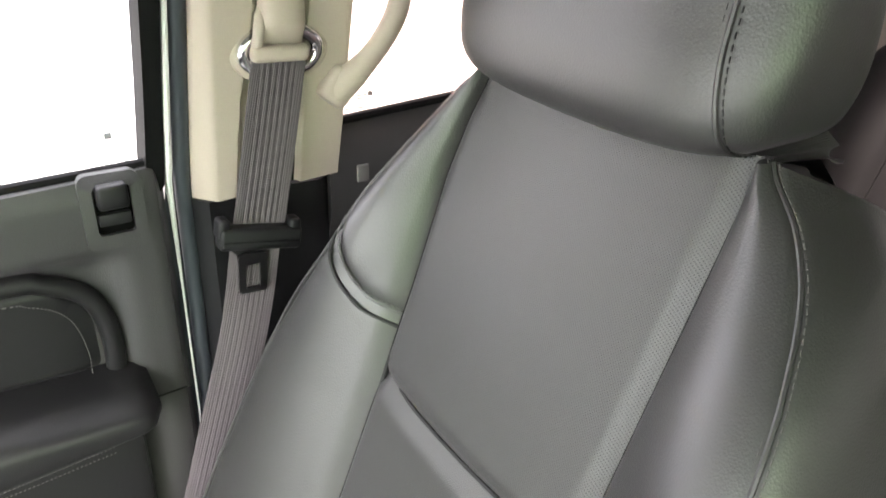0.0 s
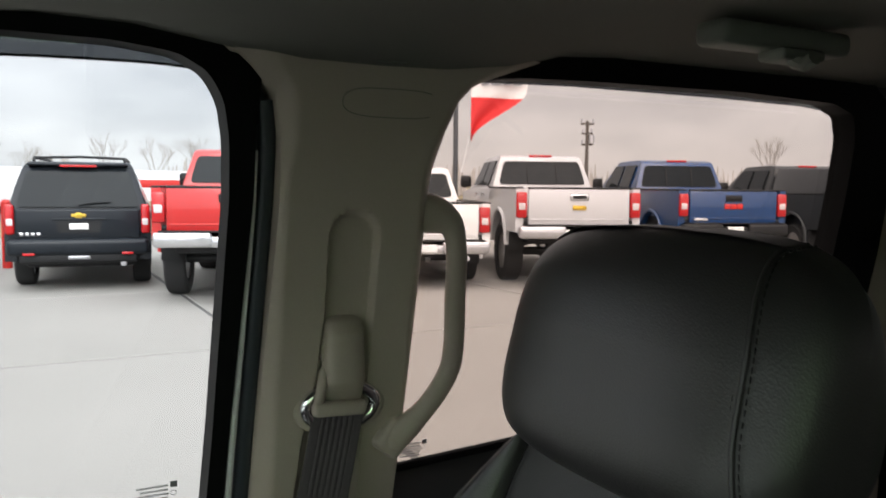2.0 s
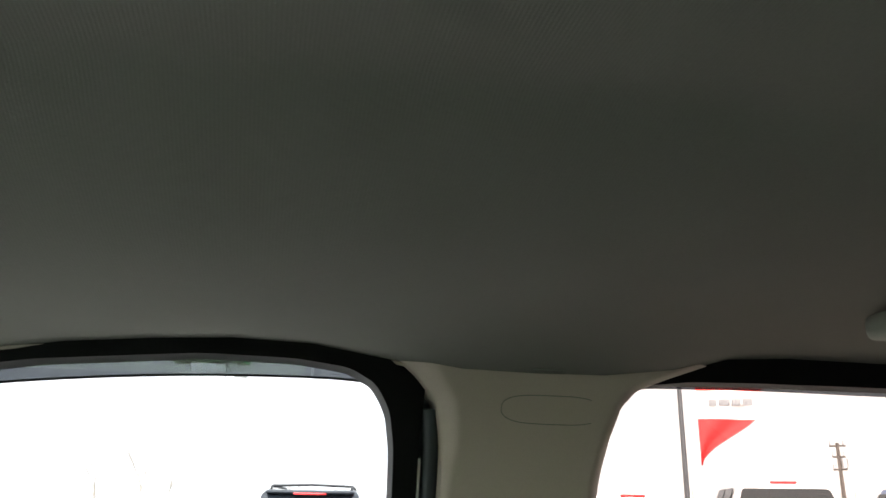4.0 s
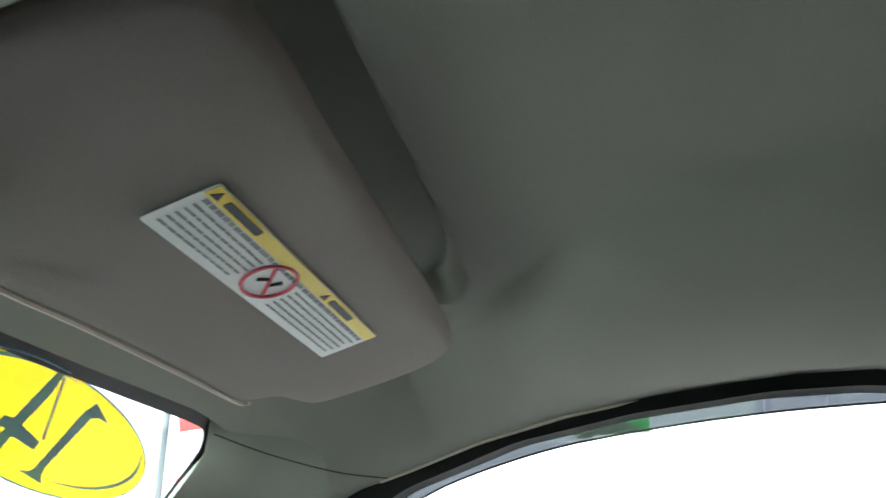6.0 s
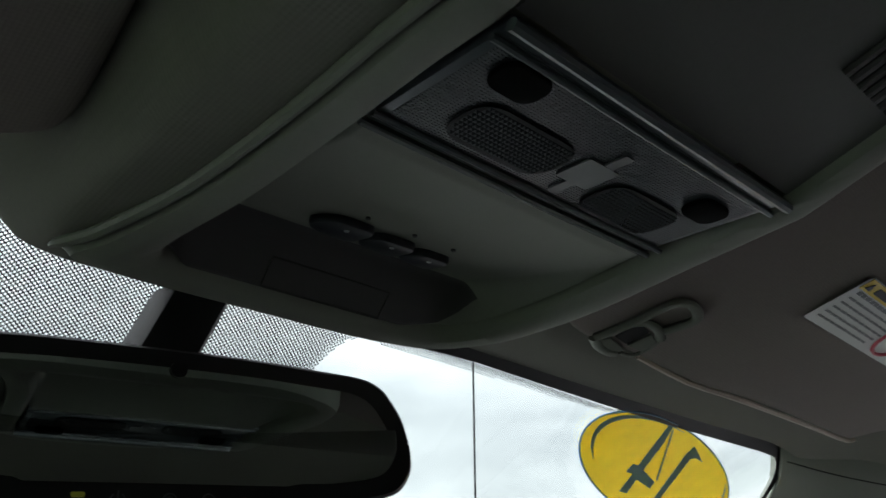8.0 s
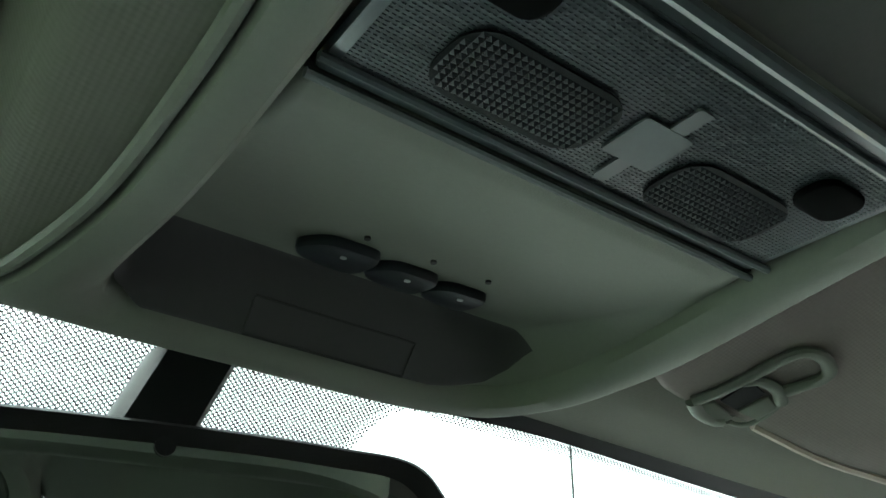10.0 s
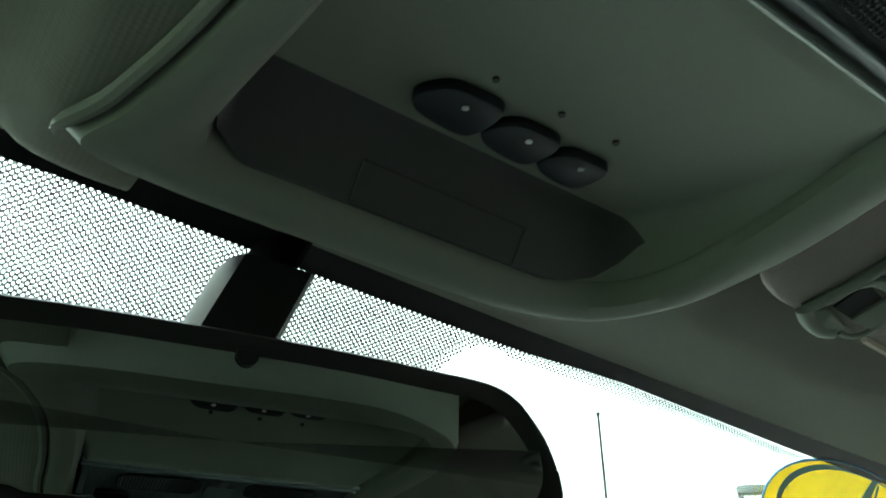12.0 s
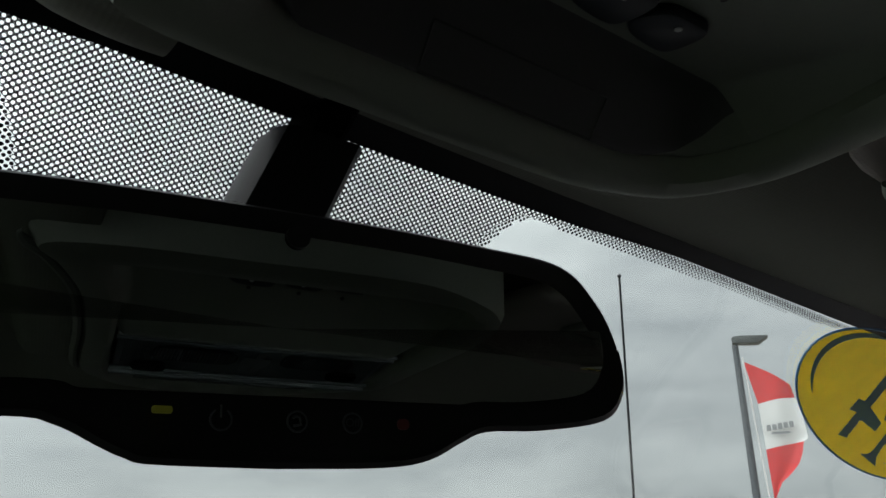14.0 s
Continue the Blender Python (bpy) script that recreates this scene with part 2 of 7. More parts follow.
def line(points, t):
    """A value on a polyline of (x, y) pairs, x rising, smoothly eased."""
    for (x0, y0), (x1, y1) in zip(points, points[1:]):
        if t <= x1:
            return lerp(y0, y1, (t - x0) / (x1 - x0)) if t > x0 else y0
    return points[-1][1]


def grid(f, nu, nv, bm=None, thick=None, closed_u=False):
    """A sheet f(u, v) for u, v in 0..1; thick: a vector or a function giving the offset of the back skin."""
    bm = bm or bmesh.new()

    def skin(off):
        rows = []
        for j in range(nv + 1):
            row = []
            for i in range(nu + (0 if closed_u else 1)):
                p = Vector(f(i / nu, j / nv))
                row.append(bm.verts.new(p + Vector(off) if off else p))
            rows.append(row)
        return rows

    def faces(rows, flip):
        n = len(rows[0])
        for j in range(nv):
            for i in range(nu):
                q = [rows[j][i], rows[j][(i + 1) % n], rows[j + 1][(i + 1) % n], rows[j + 1][i]]
                bm.faces.new(q[::-1] if flip else q)

    front = skin(None)
    faces(front, False)
    if thick is not None:
        back = skin(thick)
        faces(back, True)
        edge = [(front[0][i], back[0][i]) for i in range(nu + 1)] + [(front[j][nu], back[j][nu]) for j in range(1, nv + 1)]
        edge += [(front[nv][i], back[nv][i]) for i in range(nu - 1, -1, -1)] + [(front[j][0], back[j][0]) for j in range(nv - 1, -1, -1)]
        for (a, b), (c, d) in zip(edge, edge[1:]):
            if a is not c:
                bm.faces.new((a, b, d, c))
    bmesh.ops.recalc_face_normals(bm, faces=bm.faces)
    return bm


def tube(points, r, seg=8, bm=None, flat=1.0, closed=False, up=(0, 0, 1), caps=True):
    """A round or oval bar along points; r: radius or list of radii; flat: the second axis as a share of the first."""
    bm = bm or bmesh.new()
    pts = [Vector(p) for p in points]
    n = len(pts)
    rings = []
    side_before = None
    for i, p in enumerate(pts):
        a, b = pts[(i - 1) % n if closed else max(i - 1, 0)], pts[(i + 1) % n if closed else min(i + 1, n - 1)]
        d = (b - a).normalized()
        side = d.cross(Vector(up))
        side = side.normalized() if side.length > 1e-4 else (side_before or Vector((1, 0, 0)))
        if side_before and side.dot(side_before) < 0:
            side = -side
        side_before = side
        top = side.cross(d).normalized()
        rr = r[i] if isinstance(r, (list, tuple)) else r
        rings.append([bm.verts.new(p + side * (rr * math.cos(k * math.tau / seg)) + top * (rr * flat * math.sin(k * math.tau / seg))) for k in range(seg)])
    for i in range(n if closed else n - 1):
        a, b = rings[i], rings[(i + 1) % n]
        for k in range(seg):
            bm.faces.new((a[k], a[(k + 1) % seg], b[(k + 1) % seg], b[k]))
    if caps and not closed:
        bm.faces.new(rings[0][::-1])
        bm.faces.new(rings[-1])
    bmesh.ops.recalc_face_normals(bm, faces=bm.faces)
    return bm


def smooth_path(points, n=40, closed=False):
    """A Catmull-Rom curve through the points."""
    p = [Vector(q) for q in points]
    m = len(p)
    out = []
    spans = m if closed else m - 1
    for k in range(n + (0 if closed else 1)):
        s = k / n * spans
        i = min(int(s), spans - 1)
        t = s - i
        q = [p[(i + j) % m] if closed else p[min(max(i + j, 0), m - 1)] for j in (-1, 0, 1, 2)]
        out.append(0.5 * ((2 * q[1]) + (q[2] - q[0]) * t + (2 * q[0] - 5 * q[1] + 4 * q[2] - q[3]) * t * t + (3 * q[1] - q[0] - 3 * q[2] + q[3]) * t ** 3))
    return out


def box(size, at=(0, 0, 0), bevel=0.0, seg=2, turn=None, bm=None):
    b = bmesh.new()
    bmesh.ops.create_cube(b, size=1)
    bmesh.ops.scale(b, vec=size, verts=b.verts)
    if bevel:
        bmesh.ops.bevel(b, geom=list(b.edges) + list(b.verts), offset=bevel, segments=seg, profile=0.5, affect="EDGES")
    m = Matrix.Translation(at) @ (turn.to_4x4() if turn else Matrix())
    bmesh.ops.transform(b, matrix=m, verts=b.verts)
    if bm is None:
        return b
    return merge(bm, b)


def merge(bm, b):
    me = bpy.data.meshes.new("joined")
    b.to_mesh(me)
    b.free()
    bm.from_mesh(me)
    bpy.data.meshes.remove(me)
    return bm


def plate(outline, thick, m=Matrix(), bevel=0.0, seg=2, bm=None):
    """A slab from a flat outline of (x, y) pairs, z from 0 up to thick, moved by m."""
    b = bmesh.new()
    low = [b.verts.new((x, y, 0)) for x, y in outline]
    f = b.faces.new(low)
    r = bmesh.ops.extrude_face_region(b, geom=[f])
    bmesh.ops.translate(b, vec=(0, 0, thick), verts=[v for v in r["geom"] if isinstance(v, bmesh.types.BMVert)])
    bmesh.ops.recalc_face_normals(b, faces=b.faces)
    if bevel:
        rim = [e for e in b.edges if abs(e.verts[0].co.z - e.verts[1].co.z) < 1e-6]
        bmesh.ops.bevel(b, geom=rim, offset=bevel, segments=seg, profile=0.5, affect="EDGES")
    bmesh.ops.transform(b, matrix=m, verts=b.verts)
    return b if bm is None else merge(bm, b)


def rounded(w, h, r, n=5, cx=0.0, cy=0.0):
    """A rounded rectangle's outline."""
    out = []
    for sx, sy, a0 in ((1, 1, 0), (-1, 1, 90), (-1, -1, 180), (1, -1, 270)):
        for k in range(n + 1):
            a = radians(a0 + 90 * k / n)
            out.append((cx + sx * (w / 2 - r) + r * math.cos(a), cy + sy * (h / 2 - r) + r * math.sin(a)))
    return out


def cylinder(r, depth, at=(0, 0, 0), axis="Z", seg=24, r2=None, bm=None):
    b = bmesh.new()
    bmesh.ops.create_cone(b, cap_ends=True, segments=seg, radius1=r, radius2=r if r2 is None else r2, depth=depth)
    turn = {"X": Matrix.Rotation(radians(90), 4, "Y"), "Y": Matrix.Rotation(radians(-90), 4, "X"), "Z": Matrix()}[axis]
    bmesh.ops.transform(b, matrix=Matrix.Translation(at) @ turn, verts=b.verts)
    return b if bm is None else merge(bm, b)


def frame_strip(inner, outer, f, depth, bm=None):
    """A ring between two outlines of the same count; f maps (x, y, d) to the world; depth: its thickness."""
    bm = bm or bmesh.new()
    n = len(inner)
    ring = [[bm.verts.new(f(x, y, d)) for x, y in o] for o, d in ((inner, 0), (outer, 0), (outer, depth), (inner, depth))]
    for a, b in zip(ring, ring[1:] + ring[:1]):
        for k in range(n):
            bm.faces.new((a[k], a[(k + 1) % n], b[(k + 1) % n], b[k]))
    bmesh.ops.recalc_face_normals(bm, faces=bm.faces)
    return bm

# ---- the large structure: cabin shell ----
XC = 0.045          # the cabin's middle line
GROUND_Z = 0.2
HEAD_Y = 0.764      # where the headliner meets the windscreen


def side_x(z):
    """Inner face of the cabin's right side by height."""
    return 0.825 - (z - 1.53) * 0.205


def visor_z(x, y):
    return 1.9015 - 0.03 * (x - 0.24) + 0.25 * (0.566 - y)


def head_z(x):
    """Height of the windscreen's upper edge."""
    return line([(-0.60, 1.893), (-0.30, 1.903), (-0.05, 1.911), (0.04, 1.9075), (0.12, 1.905), (0.20, 1.9032), (0.34, 1.898), (0.44, 1.895), (0.60, 1.892)], x)


def liner_z(x, y):
    e = abs(x - XC)
    # level middle, then a crease from which the sides come down
    fold = line([(0.10, 0.300), (0.20, 0.307), (0.285, 0.314), (0.34, 0.325), (0.375, 0.335), (0.415, 0.362), (0.455, 0.420), (0.51, 0.490), (0.60, 0.60)], y)
    d = min(1.0, max(0.0, (e - fold + 0.012) / 0.150))
    soft = min(1.0, d / 0.12)
    z = 1.948 - 0.036 * (1 - (1 - d * (0.4 + 0.6 * soft)) ** 1.9) * sm(-0.25, 0.30, y)
    z = lerp(z, head_z(x) + 0.006, sm(0.56, 0.755, y))
    # the edge along doors and pillars
    edge = line([(-2.5, 1.936), (-0.17, 1.935), (-0.12, 1.920), (-0.07, 1.909), (0.0, 1.906), (0.10, 1.908), (0.15, 1.916), (0.19, 1.925), (0.28, 1.927), (0.38, 1.920), (0.483, 1.905), (0.566, 1.886), (0.64, 1.862), (0.70, 1.845)], y)
    z = lerp(z, edge + 0.001, sm(0.52, 0.706, e) * (0.6 + 0.4 * sm(0.60, 0.706, e)))
    # soft roll of cloth beside the console, level with its surround
    level = line([(0.40, 1.927), (0.44, 1.920), (0.48, 1.909), (0.53, 1.894), (0.585, 1.889), (0.65, 1.883), (0.69, 1.879), (0.72, 1.882)], y)
    z = lerp(z, level - 0.001 + 6.0 * max(0.0, -0.050 - x) ** 2, sm(-0.110, -0.070, x) * sm(-0.036, -0.046, x) * sm(0.40, 0.53, y) * sm(0.760, 0.712, y))
    # visor pockets: rounded hollows with soft walls and a raised rim behind
    px = x if x > 0.033 else 0.066 - x
    py = y - 0.07 * (px - 0.26) - 0.012 * sm(0.46, 0.52, px)
    qx, qy = abs(px - 0.332 + (0.014 * sm(0.530, 0.570, y) if px > 0.40 else 0.0)) - 0.170, abs(py - 0.612) - 0.0905
    d = math.hypot(max(qx, 0.0), max(qy, 0.0)) + min(max(qx, qy), 0.0) - 0.028
    inside = sm(0.003, -0.011, d) * sm(0.725, 0.675, y) * (1.0 if x > 0.033 else sm(0.130, 0.190, px))
    rim = sm(0.045, 0.004, d) * sm(0.60, 0.50, y) * sm(0.118, 0.150, px) * sm(0.53, 0.43, px)
    z -= 0.004 * rim * (1 - inside)
    return lerp(z, visor_z(px, min(y, 0.70)) + 0.072, inside * (0.35 + 0.65 * sm(0.70, 0.58, y)))


def build_headliner():
    ys = [-2.45 + 2.85 * k / 46 for k in range(46)] + [0.40 + (HEAD_Y - 0.40) * k / 110 for k in range(111)]
    xs = []
    for k in range(181):
        e = 0.71 * k / 180
        xs += [XC + e] + ([XC - e] if k else [])
    xs.sort()
    bm = bmesh.new()
    for flip, lift in ((True, 0.0), (False, 0.012)):
        rows = [[bm.verts.new((x, y, liner_z(x, y) + lift)) for x in xs] for y in ys]
        for a, b in zip(rows, rows[1:]):
            for k in range(len(xs) - 1):
                q = (a[k], a[k + 1], b[k + 1], b[k])
                bm.faces.new(q[::-1] if flip else q)
    return tagged(part("ceiling", bm, LINER), "warm grey woven cloth headliner with pockets for the visors", "headliner", kind="structure")


build_headliner()
# edge coloured paler than the cloth to imitate the light it catches
for s in (1, -1):
    lip = tube([(XC + s * 0.7030, y, liner_z(XC + s * 0.7030, y) - 0.0008) for y in [-0.04 + 0.016 * k for k in range(45)]], 0.0020, 6)
    tagged(part("trim", lip, BEIGE), "rounded edge of the headliner, coloured pale for caught light", "headliner edge", kind="structure")

# roof skin above the headliner and the rails over the doors
roof = part("roof", box((1.66, 3.30, 0.03), (XC, -0.86, 2.012), 0.012), SLATE)
tagged(roof, "dark painted sheet metal roof over the cabin", "roof", kind="structure")
for s in (1, -1):
    rail = part("trim", box((0.075, 3.2, 0.075), (XC + s * 0.757, -0.9, 1.962), 0.01), BLACK)
    tagged(rail, "black roof rail lining above the doors", "roof rail", kind="structure")

# floor, firewall and tail, which close the cabin
tagged(part("floor", box((1.70, 4.0, 0.06), (XC, -0.55, 0.72), 0.01), BLACK), "black carpeted cabin floor", "floor", kind="structure")
tagged(part("wall_front", box((1.70, 0.05, 0.66), (XC, 1.42, 0.90), 0.01), BLACK), "black firewall panel behind the dashboard", "wall", kind="structure")
tagged(part("wall_back", box((1.62, 0.06, 0.80), (XC, -2.48, 1.12), 0.01), BEIGE_DARK), "taupe plastic lining at the cabin's tail", "wall", kind="structure")
tailglass = part("window_5", box((1.40, 0.006, 0.42), (XC, -2.48, 1.735), 0.002), PRIVACY)
tagged(tailglass, "dark tinted rear window", "window", kind="structure")
tailglass.visible_shadow = False
dash = grid(lambda u, v: (lerp(-0.66, 0.75, u), 1.39 - 0.55 * sm(0, 1, v) - 0.05 * math.sin(u * math.pi), 1.20 + 0.035 * math.sin(v * math.pi) - 0.30 * sm(0.7, 1, v)),
            30, 16, thick=(0, 0.01, -0.04))
tagged(part("dashboard", dash, DOOR_GREY), "charcoal grey soft dashboard top below the windscreen", "dashboard", kind="structure")


# unseen white bonnet ahead of the windscreen, added to throw daylight up into the cabin
WHITE_BODY = mat("white_body_paint", (0.78, 0.78, 0.775), 0.25, coat=0.6, blotch=0.03, blotch_scale=2)
bonnet = grid(lambda u, v: (XC + lerp(-0.84, 0.84, u), lerp(1.395, 2.75, v), 1.215 - 0.10 * v * v - 0.05 * abs(2 * u - 1) ** 3 - 0.20 * sm(0.90, 1.0, v)), 24, 24, thick=(0, 0, -0.02))
tagged(part("bonnet", bonnet, WHITE_BODY), "white painted bonnet, out of view, added to bounce daylight", "bonnet", kind="structure")

# ---- door windows ----
FRONT_IN = [(0.153, 1.506), (0.148, 1.600), (0.1435, 1.720), (0.1405, 1.800), (0.142, 1.848), (0.147, 1.877), (0.159, 1.897), (0.182, 1.909),
            (0.225, 1.914), (0.3, 1.9145), (0.42, 1.9040), (0.53, 1.8855), (0.64, 1.8500), (0.76, 1.786), (0.92, 1.660), (1.07, 1.545), (1.08, 1.508), (0.6, 1.506)]
FRONT_OUT = [(0.138, 1.495), (0.1335, 1.600), (0.1260, 1.720), (0.1208, 1.800), (0.1210, 1.854), (0.127, 1.890), (0.143, 1.914), (0.173, 1.930),
             (0.22, 1.937), (0.3, 1.938), (0.42, 1.925), (0.55, 1.901), (0.665, 1.861), (0.8, 1.792), (0.96, 1.680), (1.12, 1.545), (1.13, 1.494), (0.6, 1.494)]
REAR_IN = [(-0.012, 1.508), (-0.600, 1.532), (-0.611, 1.600), (-0.611, 1.720), (-0.608, 1.815), (-0.602, 1.872), (-0.588, 1.900), (-0.550, 1.911), (-0.400, 1.915), (-0.200, 1.913),
           (-0.120, 1.911), (-0.070, 1.905), (-0.035, 1.880), (-0.020, 1.820), (-0.014, 1.720), (-0.012, 1.620)]
REAR_OUT = [(0.006, 1.495), (-0.660, 1.515), (-0.675, 1.600), (-0.675, 1.720), (-0.665, 1.835), (-0.650, 1.900), (-0.610, 1.932), (-0.540, 1.943), (-0.400, 1.946), (-0.200, 1.946),
            (-0.120, 1.944), (-0.050, 1.932), (-0.015, 1.885), (-0.002, 1.820), (0.004, 1.720), (0.006, 1.620)]


def soften(inner, outer):
    """Both outlines with the same extra points and rounded corners."""
    a, b = [], []
    n = len(inner)
    for k in range(n):
        p0, p1, q0, q1 = inner[k], inner[(k + 1) % n], outer[k], outer[(k + 1) % n]
        m = max(1, math.ceil(max(math.dist(p0, p1), math.dist(q0, q1)) / 0.03))
        for i in range(m):
            a.append((lerp(p0[0], p1[0], i / m), lerp(p0[1], p1[1], i / m)))
            b.append((lerp(q0[0], q1[0], i / m), lerp(q0[1], q1[1], i / m)))
    for _ in range(2):
        a, b = [[(lerp(o[k][0], o[(k + 1) % len(o)][0], w), lerp(o[k][1], o[(k + 1) % len(o)][1], w)) for k in range(len(o)) for w in (0.25, 0.75)] for o in (a, b)]
    return a, b


FRONT_IN, FRONT_OUT = soften(FRONT_IN, FRONT_OUT)
REAR_IN, REAR_OUT = soften(REAR_IN, REAR_OUT)


def on_side(s, inset=0.0):
    """Maps (y, z, depth) onto the right (s = 1) or left (s = -1) side of the cabin."""
    def f(y, z, d):
        x = side_x(z) + inset + d
        return Vector((x if s > 0 else 2 * XC - x, y, z))
    return f


def fill(outline, f, depth):
    bm = bmesh.new()
    a = [bm.verts.new(f(y, z, 0)) for y, z in outline]
    b = [bm.verts.new(f(y, z, depth)) for y, z in outline]
    bm.faces.new(a)
    bm.faces.new(b[::-1])
    for k in range(len(a)):
        bm.faces.new((a[k], a[(k + 1) % len(a)], b[(k + 1) % len(a)], b[k]))
    bmesh.ops.triangulate(bm, faces=[q for q in bm.faces if len(q.verts) > 4])
    bmesh.ops.recalc_face_normals(bm, faces=bm.faces)
    return bm


def middle(a, b, t):
    return [(lerp(p[0], q[0], t), lerp(p[1], q[1], t)) for p, q in zip(a, b)]


for s, tint, ids in ((1, CLEAR, (1, 2)), (-1, GREEN_GLASS, (3, 4))):
    for number, inner, outer, what in ((ids[0], FRONT_IN, FRONT_OUT, "front"), (ids[1], REAR_IN, REAR_OUT, "rear")):
        win = thing("window_%d" % number, (XC + s * 0.78, inner[0][0], 1.53), "clear %s door window in a black rubber-lined frame" % what, "window", kind="structure")
        part("window_frame", frame_strip(inner, outer, on_side(s), 0.03), RUBBER, win, "matt black door frame and seal")
        rim = []
        cy, cz = sum(q[0] for q in outer) / len(outer), sum(q[1] for q in outer) / len(outer)
        for y, z in outer:
            top = sm(1.60, 1.90, z)
            back = 0.030 * sm(0.05, 0.0, abs(y + 0.675)) if what == "rear" else 0.0
            rim.append((y - back - (lerp(0.001, 0.010, sm(1.84, 1.90, z)) if what == "front" else -0.019) * sm(0.10, 0.03, abs(y - outer[0][0])), z + 0.014 * top))
        part("body_seal", frame_strip(outer, rim, on_side(s, 0.004), 0.03), RUBBER, win, "black door opening seal")
        pane_ob = part("pane", fill(middle(inner, outer, 0.3), on_side(s, 0.022), 0.004), (tint if what == "front" else REAR_TINT if s > 0 else PRIVACY), win, "clear side glass")
        pane_ob.visible_shadow = False

# smoked rain deflectors outside the front and rear right windows
def deflector(top, drops, x_in):
    low = [(y, z - d) for (y, z), d in zip(top, drops)][::-1]
    return fill(top + low, on_side(1, x_in), 0.003)


DEFL_TOP = [(0.150, 1.915), (0.19, 1.920), (0.24, 1.922), (0.29, 1.922), (0.34, 1.920), (0.394, 1.915), (0.444, 1.910), (0.494, 1.902), (0.545, 1.891), (0.60, 1.876), (0.64, 1.862), (0.70, 1.832), (0.76, 1.800), (0.92, 1.690)]
DEFL_LOW = [(0.150, 1.9025), (0.19, 1.905), (0.24, 1.9048), (0.29, 1.9035), (0.34, 1.9008), (0.394, 1.8965), (0.444, 1.8912), (0.494, 1.8845), (0.545, 1.8735), (0.60, 1.8580), (0.64, 1.8420), (0.70, 1.812), (0.76, 1.780), (0.92, 1.670)]
defl = part("wind_deflector", deflector(DEFL_TOP, [p[1] - q[1] for p, q in zip(DEFL_TOP, DEFL_LOW)], 0.034), SMOKE)
part("deflector_edge", tube([(side_x(z) + 0.0355, y, z) for y, z, _ in smooth_path([(y, z, 0) for y, z in DEFL_LOW], 60)], 0.0011, 6, up=(1, 0, 0)), RUBBER, defl, "dark moulded lower edge")
tagged(defl, "smoked acrylic wind deflector above the front side glass", "wind deflector")
defl2 = part("wind_deflector", deflector([(-0.60, 1.925), (-0.54, 1.930), (-0.40, 1.932), (-0.20, 1.932), (-0.05, 1.928)], (0.020,) * 5, 0.034), SMOKE)
tagged(defl2, "smoked acrylic wind deflector above the rear side glass", "wind deflector")

# ---- pillars ----
def pillar_x(y, z, s=1):
    """Swelling face of the middle pillar's lining."""
    w = sm(0.135, 0.095, y) * sm(-0.055, -0.02, y)
    x = side_x(z) + 0.024 - 0.040 * w
    # sunken guide for the belt's height slider, round at the top and wider below
    if z > 1.768:
        deep = 0.0237 * (1 - math.hypot((y - 0.0373) / 0.0237, (z - 1.768) / 0.0238))
    else:
        deep = min(line([(1.47, 0.0797), (1.51, 0.0789), (1.574, 0.0747), (1.649, 0.0638), (1.706, 0.0600), (1.77, 0.0610)], z) - y,
                   y - line([(1.47, 0.0175), (1.60, 0.0160), (1.68, 0.0136), (1.77, 0.0136)], z))
    return x + 0.009 * sm(0.0, 0.0042, deep)


def build_pillar(s):
    def edge_rear(z):
        return line([(1.48, -0.020), (1.62, -0.026), (1.70, -0.030), (1.80, -0.036), (1.86, -0.043), (1.885, -0.052), (1.900, -0.066), (1.910, -0.092), (1.925, -0.135)], z)

    def edge_front(z):
        return line([(1.48, 0.1145), (1.60, 0.1105), (1.70, 0.1065), (1.79, 0.1030), (1.85, 0.1030), (1.885, 0.109), (1.905, 0.127), (1.925, 0.152)], z)

    def f(u, v):
        z = lerp(lerp(1.4815, 1.4885, u), 1.924, v)
        y = lerp(edge_front(z), edge_rear(z), u)
        x = pillar_x(lerp(y, lerp(0.110, -0.030, u), sm(1.81, 1.87, z)), z)
        return (x if s > 0 else 2 * XC - x, y, z)
    return grid(f, 100, 120, thick=(0.035 * s, 0, 0))


